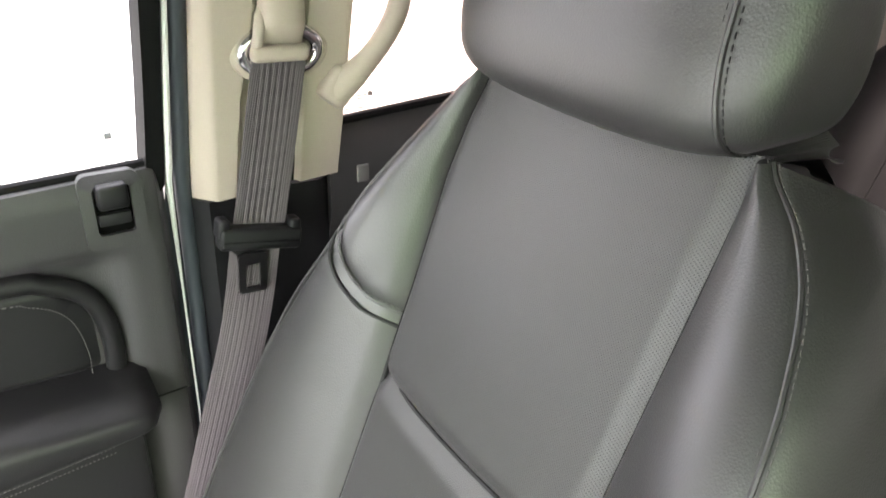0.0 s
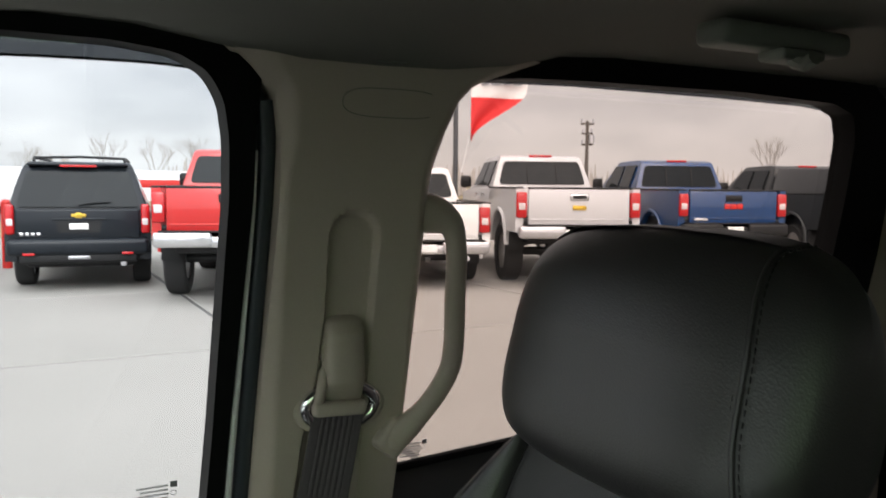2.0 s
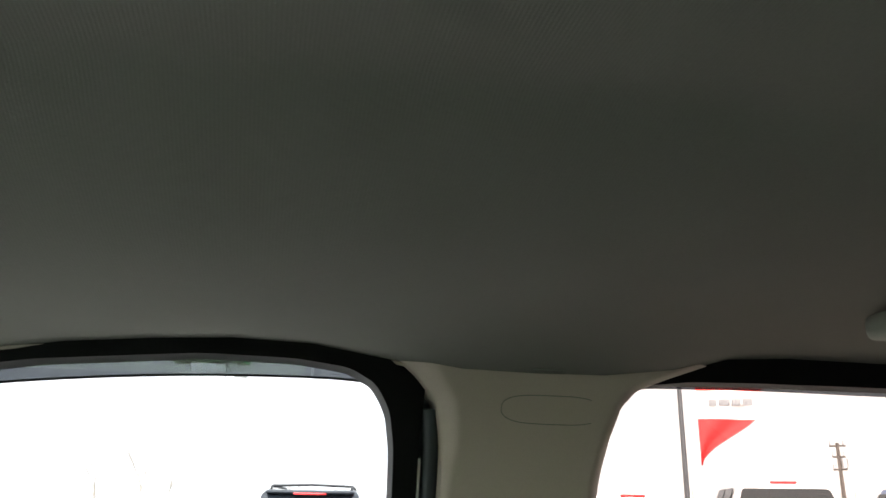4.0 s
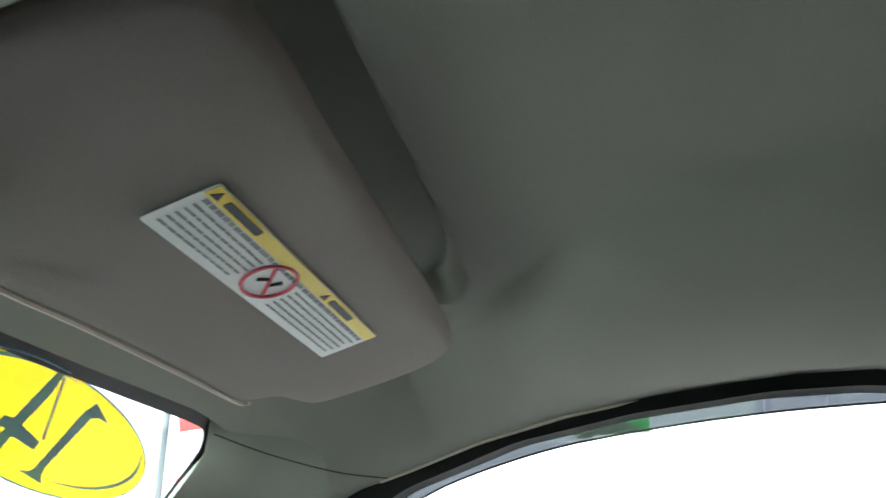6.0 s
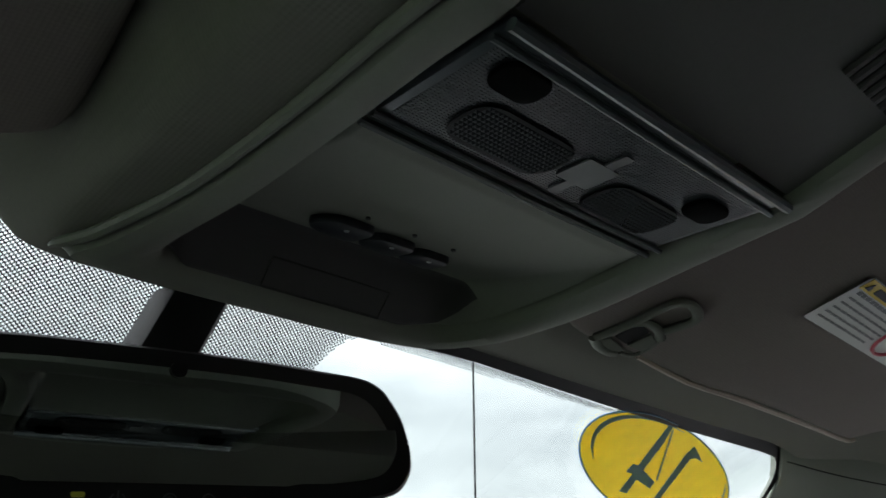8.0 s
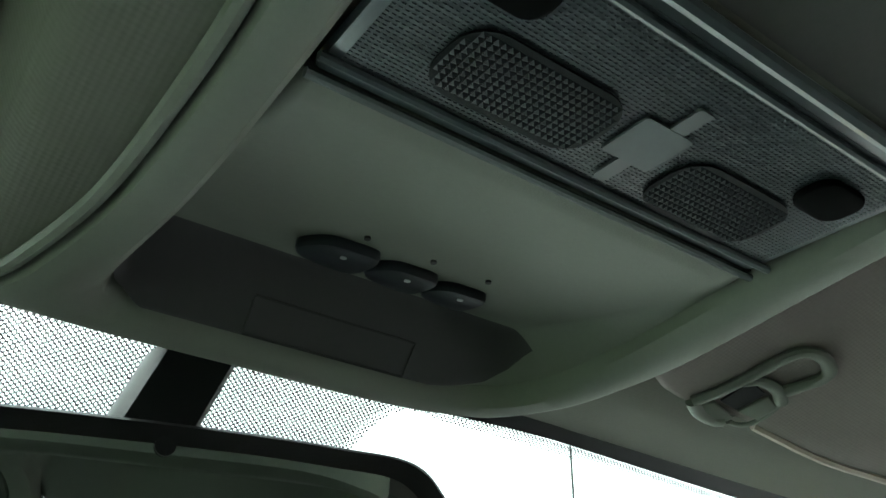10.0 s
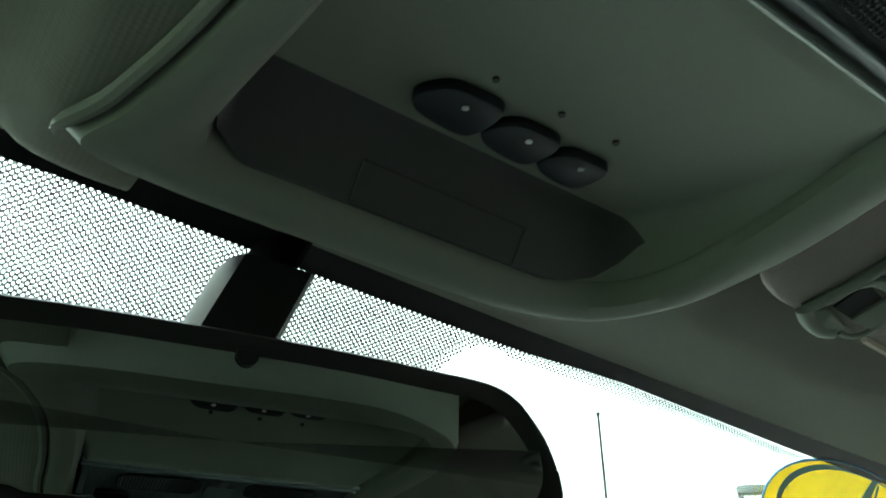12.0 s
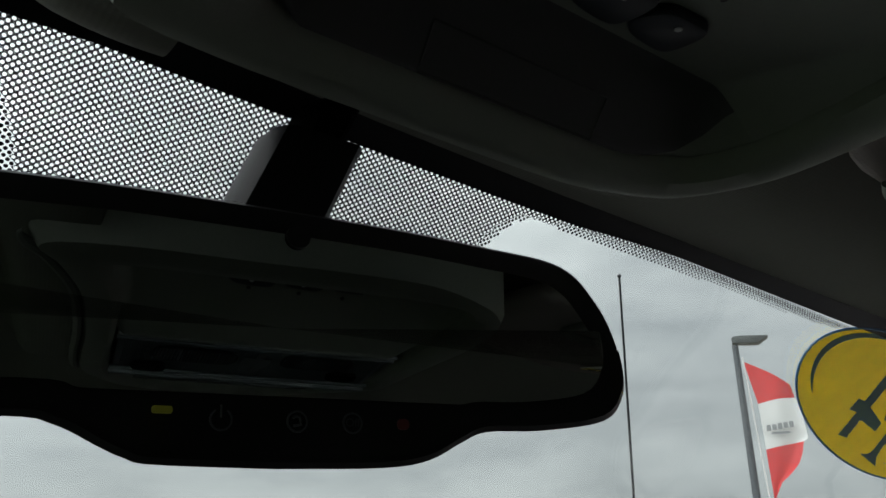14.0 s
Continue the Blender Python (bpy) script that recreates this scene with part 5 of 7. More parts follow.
def back_at(region, u, v, s):
    """A point of the seat's back: region centre, bolster or side; v runs up and over the top."""
    z0 = 1.640
    if v <= 0.9:
        z, over = lerp(0.98, z0, v / 0.9), 0.0
    else:
        z, over = z0, (v - 0.9) / 0.1
    i, o, e = seam_in(z, s), seam_out(z, s), edge_out(z, s)
    h = swell(z)
    if region == "centre":
        dx = lerp(-seam_in(z, -1), seam_in(z, 1), u)
        q = 2 * u - 1
        y = base_y(z) + 0.007 * (1 - q * q) - 0.006 * sm(0.90, 1.0, abs(q))
        y -= 0.007 * sm(0.012, 0.0, abs(z - 1.413))
    elif region == "bolster":
        dx = s * lerp(i, o, u)
        y = base_y(z) + h * math.sin(u * math.pi / 2) ** 0.85 - 0.006 * sm(0.10, 0.0, u) - 0.003 * sm(0.92, 1.0, u) + 0.006 * math.sin(u * math.pi)
        if s > 0:
            # the crease between shoulder wing and lower bolster
            zc = lerp(1.455, 1.515, u)
            y -= 0.005 * sm(0.007, 0.0, abs(z - zc))
    else:
        dx = s * lerp(o, e, math.sin(u * math.pi / 2) ** 1.2)
        y = base_y(z) + h - 0.003 * sm(0.08, 0.0, u) - 0.125 * u * u - 0.01 * u
        if s < 0:
            z -= (0.068 * u * u + 0.30 * max(0.0, u - 0.45) ** 2) * sm(1.36, 1.645, z)
    if over:
        a = over * math.pi * 0.55
        y -= 0.060 * math.sin(a) * (1 if region != "side" else 0.5)
        # the top rises to the posts and falls away at the inboard shoulder
        fall = sm(-0.085, -0.125, dx)
        z += (0.016 * (1 - math.cos(a)) + 0.004 * math.sin(a)) * (1 - fall) - 0.008 * over * fall
        z -= 0.010 * over * abs(dx) / 0.13
    return Vector((SX + dx, y, z))


seat = thing("front_seat", (SX, 0.2, 0.75), "black leather front passenger seat with stitched side bolsters", "car seat", "front seats")
part("centre_panel", grid(lambda u, v: back_at("centre", u, v, 1), 44, 130), RIBBED, seat, "finely ribbed perforated centre panel")
for s in (1, -1):
    part("side_bolster", grid(lambda u, v: back_at("bolster", u, v, s), 24, 120), LEATHER, seat, "smooth padded side bolster")
    part("side_panel", grid(lambda u, v: back_at("side", u, v, s), 20, 110), LEATHER, seat, "smooth outer side panel")


def back_shell(u, v):
    z = lerp(0.98, 1.648, v)
    a = lerp(-1, 1, u)
    e = edge_out(min(z, 1.640), 1 if a > 0 else -1)
    y = base_y(z) + swell(z) - 0.135 - 0.02 * (1 - a * a)
    y = lerp(y, base_y(z) - 0.062, sm(0.90, 1.0, v))
    if a < 0:
        z -= 0.159 * a ** 4 * sm(1.36, 1.645, z)
    return (SX + a * e, y, z)


part("back_shell", grid(back_shell, 24, 30), LEATHER, seat, "leather covered seat back")


def double_seam(points, gap, side, r=0.0011):
    """A welt with dashed thread along both sides; side: unit offset direction."""
    path = smooth_path(points, 260)
    welt = tube(path, 0.0015, 7, up=side)
    dashes = bmesh.new()
    sides = Vector(side)
    for off in (-gap, gap):
        line_pts = [p + sides * off for p in path]
        run, k = 0.0, 0
        for a, b in zip(line_pts, line_pts[1:]):
            run += (b - a).length
            if run > 0.0044:
                run = 0.0
                d = (b - a).normalized() * 0.0015
                tube([b - d, b + d], r * 0.45, 5, bm=dashes)
    return welt, dashes


def lift(p, d=0.0016):
    return Vector((p.x, p.y + d, p.z))


for s in (-1, 1):
    pts = [lift(back_at("side", 0.0, v, s), 0.0012) for v in (0.02, 0.2, 0.4, 0.6, 0.7, 0.76, 0.80, 0.84, 0.87, 0.89, 0.90)]
    welt, dash = double_seam(pts, 0.0034, (1, 0, 0))
    w = part("welt", welt, LEATHER, seat, "raised bolster seam")
    if s < 0:
        tagged(part("stitching", dash, THREAD, w, "grey double stitching"), kind="stuff")
    else:
        dash.free()
    inner_line = [lift(back_at("centre", 0.0 if s < 0 else 1.0, v, s), -0.0012) for v in [0.02 + 0.88 * k / 30 for k in range(31)]]
    part("inner_seam", tube(inner_line, 0.0022, 6, up=(1, 0, 0)), SEAM, seat, "dark inner seam")
cross = [lift(back_at("centre", u, 0.9 * (1.413 - 0.98) / 0.66, 1), 0.0003) for u in (0.02, 0.2, 0.4, 0.6, 0.8, 0.98)]
part("cross_seam", tube(smooth_path(cross, 30), 0.0017, 6), SEAM, seat, "cross seam of the back")
wing = [lift(back_at("bolster", u, 0.9 * (lerp(1.455, 1.515, u) - 0.98) / 0.66, 1), 0.002) for u in (0.0, 0.2, 0.4, 0.6, 0.8, 1.0)]
welt, dash = double_seam(wing, 0.005, (0.0, 0.5, 0.86))
w = part("welt", welt, LEATHER, seat, "raised shoulder seam")
tagged(part("stitching", dash, THREAD, w, "grey double stitching"), kind="stuff")
wing = [lift(back_at("bolster", u, 0.9 * (lerp(1.447, 1.507, u) - 0.98) / 0.66, 1), 0.0012) for u in (0.0, 0.2, 0.4, 0.6, 0.8, 1.0)]
part("inner_seam", tube(smooth_path(wing, 40), 0.0017, 6, up=(0.0, 0.5, 0.86)), SEAM, seat, "dark seam under the shoulder")
# tag at the outer edge
part("side_tag", box((0.003, 0.010, 0.014), (SX + 0.205, base_y(1.535) + 0.012, 1.536), 0.0008), THREAD, seat, "small woven tag")
# seat cushion
cush = grid(lambda u, v: (SX + lerp(-0.25, 0.25, u), lerp(0.18, 0.68, v), 1.01 + 0.05 * v + 0.035 * abs(lerp(-1, 1, u)) ** 3 - 0.05 * sm(0.85, 1.0, v) ** 2), 30, 30, thick=(0, 0, -0.16))
part("cushion", cush, LEATHER, seat, "black leather seat cushion")
part("seat_base", box((0.42, 0.42, 0.14), (SX, 0.40, 0.82), 0.02), BLACK, seat)


def headrest_at(a, b):
    """a: round the head rest seen from above; b: from underneath to top."""
    def pw(t, e):
        return math.copysign(abs(t) ** e, t)
    ca, sa, cb, sb = math.cos(a), math.sin(a), math.cos(b), math.sin(b)
    flat = pw(cb, 0.42 if sb > 0 else lerp(0.42, 0.24, min(1.0, -sb * 1.5)))
    x = (0.127 if ca > 0 else 0.130) * pw(ca, 0.50) * flat
    y = 0.050 * pw(sa, 0.62) * pw(cb, 0.55)
    z = 0.0715 * pw(sb, 0.62)
    # front face leans back to the top, the sides draw in a little below
    y += -0.020 * (z / 0.07) if y > 0 else 0.006 * (z / 0.07)
    z += 0.006 * (1 - (x / 0.127) ** 2) * (1 if z > 0 else -0.6)
    y += 0.006 * (1 - (x / 0.127) ** 2) if y > 0 else 0
    return Vector((SX + x, -0.060 + y, 1.7120 + z))


hr = part("headrest", grid(lambda u, v: headrest_at(u * math.tau, lerp(-math.pi / 2 + 0.02, math.pi / 2 - 0.02, v)), 112, 72, closed_u=True), LEATHER, seat, "smooth leather head restraint")
for s in (-1, 1):
    pts = []
    for k in range(25):
        b = lerp(-1.25, 1.20, k / 24)
        best = min((headrest_at(a, b) for a in [math.pi / 2 - s * t * 0.004 for t in range(0, 390)]), key=lambda p: abs(p.x - SX - s * line([(-1.25, 0.109), (-0.5, 0.105), (0.1, 0.099), (1.2, 0.086)], b)))
        pts.append(best + Vector((s * 0.0, 0.0008, 0)))
    if s < 0:
        welt, dash = double_seam(pts, 0.0042, (1, 0, 0))
        w = part("welt", welt, LEATHER, hr, "raised seam")
        tagged(part("stitching", dash, SEAM, w), kind="stuff")
    part("post", cylinder(0.007, 0.06, (SX + s * 0.085, -0.070, 1.640), seg=16), BLACK, seat, "black steel post")
    part("post_guide", cylinder(0.014, 0.006, (SX + s * 0.085, -0.070, 1.652), seg=20), BLACK, seat)

# driver's seat, plain copy on the other side
copy_thing(seat, Matrix.Translation((2 * XC - SX, 0.2, 0.75)))

# ---- rear seats ----
rear = thing("bench_seat", (0.45, -0.8, 0.75), "black leather rear bench seat with dark seams", "car seat", "rear seats")


def bench(u, v, x0=0.34, x1=0.748, y0=-0.70, top=1.585):
    q = lerp(-1, 1, u)
    a = v * 1.0
    if a < 0.7:
        z, y = lerp(1.0, top - 0.04, a / 0.7), y0 + 0.30 * (1 - a / 0.7)
    else:
        t = (a - 0.7) / 0.3 * math.pi
        z, y = top - 0.04 + 0.04 * math.sin(t), y0 - 0.055 * (1 - math.cos(t))
    z -= 0.045 * abs(q) ** 4 * sm(0.3, 0.7, a)
    y -= 0.05 * abs(q) ** 5
    y -= 0.010 * sm(0.03, 0.0, abs(q - 0.42)) + 0.010 * sm(0.03, 0.0, abs(q + 0.42))
    return (lerp(x0, x1, u), y, z)


# rear leather given the darker vinyl, in place of dimmer light
part("backrest", grid(bench, 50, 40), SOFT_BLACK, rear, "leather backrest coloured darker, as if in dim light")
part("seam", tube([Vector(bench(0.71, v)) + Vector((0, 0.004, 0.001)) for v in [0.05 + 0.65 * k / 20 for k in range(21)]], 0.003, 6, up=(1, 0, 0)), SEAM, rear)
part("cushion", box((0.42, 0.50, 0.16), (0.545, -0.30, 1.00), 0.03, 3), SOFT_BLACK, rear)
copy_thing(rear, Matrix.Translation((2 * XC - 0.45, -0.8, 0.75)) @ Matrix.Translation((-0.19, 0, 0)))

# ---- front door lining ----
def door_x(y, z):
    """Inner face of the front door by place."""
    x = 0.8235 - 0.006 * sm(1.535, 1.50, z) + 0.012 * sm(1.515, 1.535, z)
    # sunken field round the padded insert
    field = sm(0.178, 0.205, y) * sm(1.462, 1.444, z) * sm(1.30, 1.33, z)
    x += 0.014 * field
    x += 0.02 * sm(1.33, 1.26, z) * sm(0.16, 0.21, y)
    return x


def door_skin(s):
    def f(u, v):
        y, z = lerp(0.1385, 1.16, u ** 1.5), lerp(0.80, 1.524 - 0.018 * u, v)
        x = door_x(y, z) + 0.02 * sm(0.150, 0.1385, y)
        return (x if s > 0 else 2 * XC - x, y, z)
    return grid(f, 70, 90, thick=(0.010 * s, 0, 0))


for s in (1, -1):
    d = thing("door_1" if s > 0 else "door_2", (XC + s * 0.78, 0.6, 0.8), "charcoal grey front door lining with a stitched armrest" if s > 0 else "charcoal grey driver door lining, door shut", "car door", kind="structure")
    part("lining", door_skin(s), DOOR_GREY, d)
    if s < 0:
        continue
    part("belt_line_seal", tube([(0.8365, 0.148, 1.5232), (0.8365, 0.60, 1.512), (0.8365, 1.10, 1.502)], 0.0055, 8), RUBBER, d, "black glass run seal")
    # padded insert with a rolled, stitched border
    def insert(u, v):
        y, z = lerp(0.202, 0.62, u), lerp(1.335, 1.440, v)
        c = sm(0.0, 0.10, u) * sm(0.0, 0.12, v) * sm(1.0, 0.86, v)
        r = 0.055
        cy, cz = 0.202 + r, 1.440 - r
        if y < cy and z > cz:
            k = max(abs(y - cy), abs(z - cz)) / max(1e-6, math.hypot(y - cy, z - cz))
            y, z = cy + (y - cy) * k, cz + (z - cz) * k
        return (0.834 - 0.010 * c, y, z + 0.03 * (y - 0.2))
    part("insert", grid(insert, 60, 30, thick=(0.01, 0, 0)), SOFT_BLACK, d, "padded leather insert")
    border = smooth_path([(0.826, 0.205, 1.330), (0.825, 0.204, 1.375), (0.825, 0.216, 1.415), (0.825, 0.248, 1.437), (0.825, 0.30, 1.445), (0.825, 0.60, 1.455)], 60)
    part("insert_roll", tube(border, 0.009, 10, up=(1, 0, 0)), SOFT_BLACK, d, "rolled edge of the insert")
    st = bmesh.new()
    inner = smooth_path([(0.822, 0.226, 1.335), (0.822, 0.226, 1.37), (0.822, 0.236, 1.403), (0.822, 0.262, 1.421), (0.822, 0.31, 1.428), (0.822, 0.60, 1.438)], 110)
    for p, q in list(zip(inner, inner[1:]))[::2]:
        tube([p, q], 0.0005, 5, bm=st)
    tagged(part("stitching", st, THREAD, d, "grey stitching"), kind="stuff")
    # armrest
    def arm(u, v):
        a = v * math.tau
        y = lerp(0.181, 0.75, u)
        end = math.sqrt(max(0.0, 1 - (1 - min(1, u / 0.045)) ** 2)) if u < 0.045 else 1.0
        c, sn = math.cos(a), math.sin(a)
        return (0.800 + 0.048 * math.copysign(abs(c) ** 0.6, c) * lerp(0.55, 1, end), y, 1.320 - 0.006 * min(1.0, u * 4) + 0.16 * max(0.0, 0.048 * c + 0.03) + (0.0155 + 0.011 * sm(0.0, 0.3, u)) * math.copysign(abs(sn) ** 0.6, sn) * lerp(0.35, 1, end))
    part("armrest", grid(lambda u, v: arm(v, u), 30, 60, closed_u=True), SOFT_BLACK, d, "padded leather armrest")
    seam_pts = [Vector(arm(u, 0.56)) + Vector((-0.0012, 0, 0)) for u in [0.08 + 0.9 * k / 150 for k in range(151)]]
    st = bmesh.new()
    for off in (0.0, -0.006):
        for p, q in list(zip(seam_pts, seam_pts[1:]))[::1]:
            m = p.lerp(q, 0.5)
            dv = (q - p) * 0.3
            tube([m - dv * 0.8 + Vector((0, 0, off)), m + dv * 0.8 + Vector((0, 0, off))], 0.0004, 5, bm=st)
    tagged(part("stitching", st, THREAD, d), kind="stuff")
    part("lower_panel", box((0.055, 0.56, 0.41), (0.8225, 0.474, 1.105), 0.012), SOFT_BLACK, d, "black lower door panel")
    gap_line = [(door_x(0.14 + 0.004 * k, 1.301) - 0.0006, 0.142 + 0.005 * k, 1.301 - 0.0003 * k) for k in range(8)]
    part("panel_gap", tube(gap_line, 0.0008, 5), SEAM, d)
    # lock slider in its frame
    lock = part("lock_frame", frame_strip(rounded(0.030, 0.042, 0.004, cx=0.1850, cy=1.4960), rounded(0.050, 0.063, 0.008, cx=0.1850, cy=1.4940), lambda y, z, dd: Vector((door_x(y, z) - 0.005 + dd, y, z)), 0.008), DOOR_GREY, d, "raised frame of the door lock")
    part("lock_well", box((0.004, 0.032, 0.044), (door_x(0.18, 1.497) + 0.0015, 0.1850, 1.4960), 0.001), DEEP, lock, "dark well")
    part("lock_slider", box((0.014, 0.025, 0.021), (door_x(0.18, 1.51) - 0.006, 0.1850, 1.5095), 0.0035, 3), BLACK, lock, "black lock slider")
    part("lock_ledge", box((0.008, 0.026, 0.011), (door_x(0.18, 1.49) - 0.001, 0.1850, 1.4880), 0.002, 2), BLACK, lock)

# ---- rear door lining ----
for s in (1, -1):
    def rear_skin(u, v):
        y, z = lerp(-0.0140, -0.672, u), lerp(0.80, 1.5315 + 0.031 * u, v)
        x = 0.832 - 0.012 * sm(1.54, 1.50, z) + 0.01 * sm(1.515, 1.54, z) + 0.012 * sm(1.45, 1.40, z)
        return (x if s > 0 else 2 * XC - x, y, z)
    d = thing("door_3" if s > 0 else "door_4", (XC + s * 0.78, -0.35, 0.8), "charcoal grey rear door lining", "car door", kind="structure")
    part("lining", grid(rear_skin, 30, 40, thick=(0.010 * s, 0, 0)), DOOR_GREY, d)
    part("belt_line_seal", tube([(XC + s * (0.8375 - XC), y, 1.5325 - 0.048 * (y + 0.035)) for y in (-0.03, -0.30, -0.66)], 0.005, 8), RUBBER, d, "black glass run seal")

# ---- front seat belt ----
belt = thing("seat_belt", (0.79, 0.04, 1.2), "charcoal webbing seat belt hung from a chrome loop", "seat belt", "seat belts")


def ribbon(path, width, side, ribs=6, depth=0.0007, n=60):
    """Webbing with raised ribs along its middle and a plain band at each edge."""
    pts = smooth_path(path, n)

    def f(u, v):
        p = pts[round(v * n)]
        k = (u - 0.17) / 0.66
        rib = depth * (0.5 - 0.5 * math.cos(k * ribs * math.tau)) ** 0.7 if 0 < k < 1 else depth * 0.5 * sm(0.0, 0.04, min(u, 1 - u))
        return p + Vector(side) * (lerp(-0.5, 0.5, u) * width) - Vector((1, 0, 0)) * rib
    return grid(f, 80, n, thick=(0.0013, 0, 0))


tilt = Vector((0.0, 0.985, 0.10)).normalized()
part("upper_webbing", ribbon([(0.786, 0.0425, 1.613), (0.782, 0.0525, 1.570), (0.778, 0.0655, 1.515), (0.776, 0.0770, 1.466)], 0.0475, tilt), WEBBING, belt, "ribbed charcoal webbing")
part("lower_webbing", ribbon([(0.775, 0.0790, 1.466), (0.772, 0.0980, 1.380), (0.770, 0.1300, 1.280), (0.768, 0.1620, 1.180), (0.766, 0.205, 1.050), (0.764, 0.24, 0.93)], 0.044, Vector((0.10, 0.97, 0.14)).normalized(), depth=0.0004), WEBBING, belt)
stop_turn = Matrix.Rotation(radians(11), 3, "X")
stop = part("tongue_stop", box((0.017, 0.074, 0.0205), (0.771, 0.0785, 1.4640), 0.004, 3, stop_turn), BLACK, belt, "black plastic tongue holder")
for y, z in ((0.1100, 1.4790), (0.0470, 1.4665)):
    part("stop_ear", box((0.015, 0.011, 0.018), (0.772, y, z), 0.0035, 3, stop_turn), BLACK, stop)
part("stop_lip", box((0.0185, 0.070, 0.006), (0.7705, 0.0790, 1.4600), 0.002, 2, stop_turn), BLACK, stop)
neck = plate([(-0.022, 0.006), (0.022, 0.006), (0.019, 0.001), (0.0125, -0.005), (0.0115, -0.012), (-0.0115, -0.012), (-0.0125, -0.005), (-0.019, 0.001)], 0.009, Matrix.Translation((0.7725, 0.0860, 1.4530)) @ Matrix.Rotation(radians(5), 4, "X") @ Matrix(((0, 0, 1, 0), (1, 0, 0, 0), (0, 1, 0, 0), (0, 0, 0, 1))), 0.0015, 2)
part("tongue_neck", neck, BLACK, belt, "black moulded neck of the tongue")
tongue = bmesh.new()
fm = Matrix.Translation((0.7665, 0.0885, 1.4315)) @ Matrix.Rotation(radians(90), 4, "Y") @ Matrix.Rotation(radians(4), 4, "Z")
frame_strip(rounded(0.023, 0.0135, 0.0015, cx=0.002, cy=0), rounded(0.038, 0.0255, 0.004, cx=-0.001, cy=0), lambda x, y, dd: fm @ Vector((x, y, dd)), 0.003, bm=tongue)
part("tongue", tongue, TONGUE_STEEL, belt, "dark steel belt tongue")
# loop and its cover
loop_c = Vector((0.790, 0.0395, 1.6170))
lp = [loop_c + Vector((-0.002 * math.sin(a), 0.0325 * math.cos(a), 0.0190 * math.sin(a))) for a in (k * math.tau / 48 for k in range(48))]
part("loop", tube(lp, 0.0062, 12, closed=True, up=(1, 0, 0)), CHROME, belt, "chrome belt loop")
lp2 = [loop_c + Vector((0.004, 0.0385 * math.cos(a), 0.0215 * math.sin(a) + 0.012 * max(0.0, math.sin(a)) ** 2 - 0.001)) for a in (k * math.tau / 48 for k in range(48))]
part("loop_plate", tube(lp2, 0.0052, 10, closed=True, up=(1, 0, 0)), BEIGE, belt, "beige loop surround")
part("loop_back", plate(rounded(0.074, 0.044, 0.020), 0.003, Matrix.Translation((0.797, 0.0395, 1.6180)) @ Matrix(((0, 0, 1, 0), (1, 0, 0, 0), (0, 1, 0, 0), (0, 0, 0, 1))), 0.001, 1), DEEP, belt, "dark plate behind the loop")


def cover_at(u, v):
    a = u * math.tau
    z = lerp(1.6160, 1.7020, v)
    w = line([(0.0, 0.0150), (0.06, 0.0178), (0.22, 0.0188), (0.36, 0.0186), (1.0, 0.0178)], v) * (math.sqrt(max(0, 1 - ((v - 0.86) / 0.14) ** 2)) if v > 0.86 else 1)
    w = max(w, 0.0006)
    dep = line([(0.0, 0.010), (0.12, 0.016), (0.3, 0.026), (0.8, 0.028), (0.93, 0.020), (1.0, 0.006)], v)
    yc = lerp(0.0395, 0.0405, v)
    return (0.795 - 0.012 - dep * (0.5 + 0.5 * math.copysign(abs(math.cos(a)) ** 0.7, math.cos(a))) - 0.0 + 0.012, yc + w * math.copysign(abs(math.sin(a)) ** 0.8, math.sin(a)), z)


cov = grid(lambda u, v: cover_at(u, v), 28, 40, closed_u=True)
bmesh.ops.holes_fill(cov, edges=[e for e in cov.edges if e.is_boundary])
anchor = part("anchor_cover", cov, BEIGE, belt, "beige anchor cover")
lip = bmesh.new()
merge(lip, box((0.012, 0.050, 0.0135), (0.7765, 0.0455, 1.6185), 0.005, 4, Matrix.Rotation(radians(3), 3, "X")))
part("cover_lip", lip, BEIGE, anchor, "flared foot of the cover")
part("cover_hook", tube(smooth_path([(0.778, 0.0650, 1.6200), (0.777, 0.0625, 1.6330), (0.780, 0.0590, 1.6450), (0.784, 0.0545, 1.6540)], 16), 0.0048, 10, up=(1, 0, 0)), BEIGE, anchor)
part("cover_clip", box((0.010, 0.008, 0.022), (0.786, 0.0560, 1.6700), 0.0025, 2), BEIGE, anchor, "small release tab")

# ---- grab handle on the pillar ----
grab = thing("grab_handle", (0.78, -0.05, 1.57), "beige plastic grab handle on the middle pillar", "grab handle", "grab handles")
gp = smooth_path([(0.781, -0.020, 1.7880), (0.776, -0.044, 1.7870), (0.772, -0.0615, 1.7760), (0.771, -0.0665, 1.752), (0.772, -0.066, 1.710), (0.775, -0.0665, 1.665), (0.778, -0.063, 1.640), (0.783, -0.048, 1.613), (0.790, -0.028, 1.590), (0.800, -0.008, 1.572)], 50)
part("grip", tube(gp, [lerp(0.0185, 0.0102, sm(0.08, 0.30, k / 50)) + 0.006 * sm(0.80, 1.0, k / 50) for k in range(51)], 12, up=(1, 0, 0), flat=0.8), BEIGE, grab, "curved beige grip")
for at, turn in (((0.783, -0.028, 1.7925), 10), ((0.797, -0.014, 1.5785), 40)):
    part("end_cover", box((0.020, 0.030, 0.034), at, 0.007, 3, Matrix.Rotation(radians(turn), 3, "X")), BEIGE, grab, "rounded end cover")

# ---- coat hook lamp on the headliner ----
hook = thing("coat_hook", (0.575, -0.19, 1.915), "taupe plastic coat hook handle under the headliner", "coat hook")
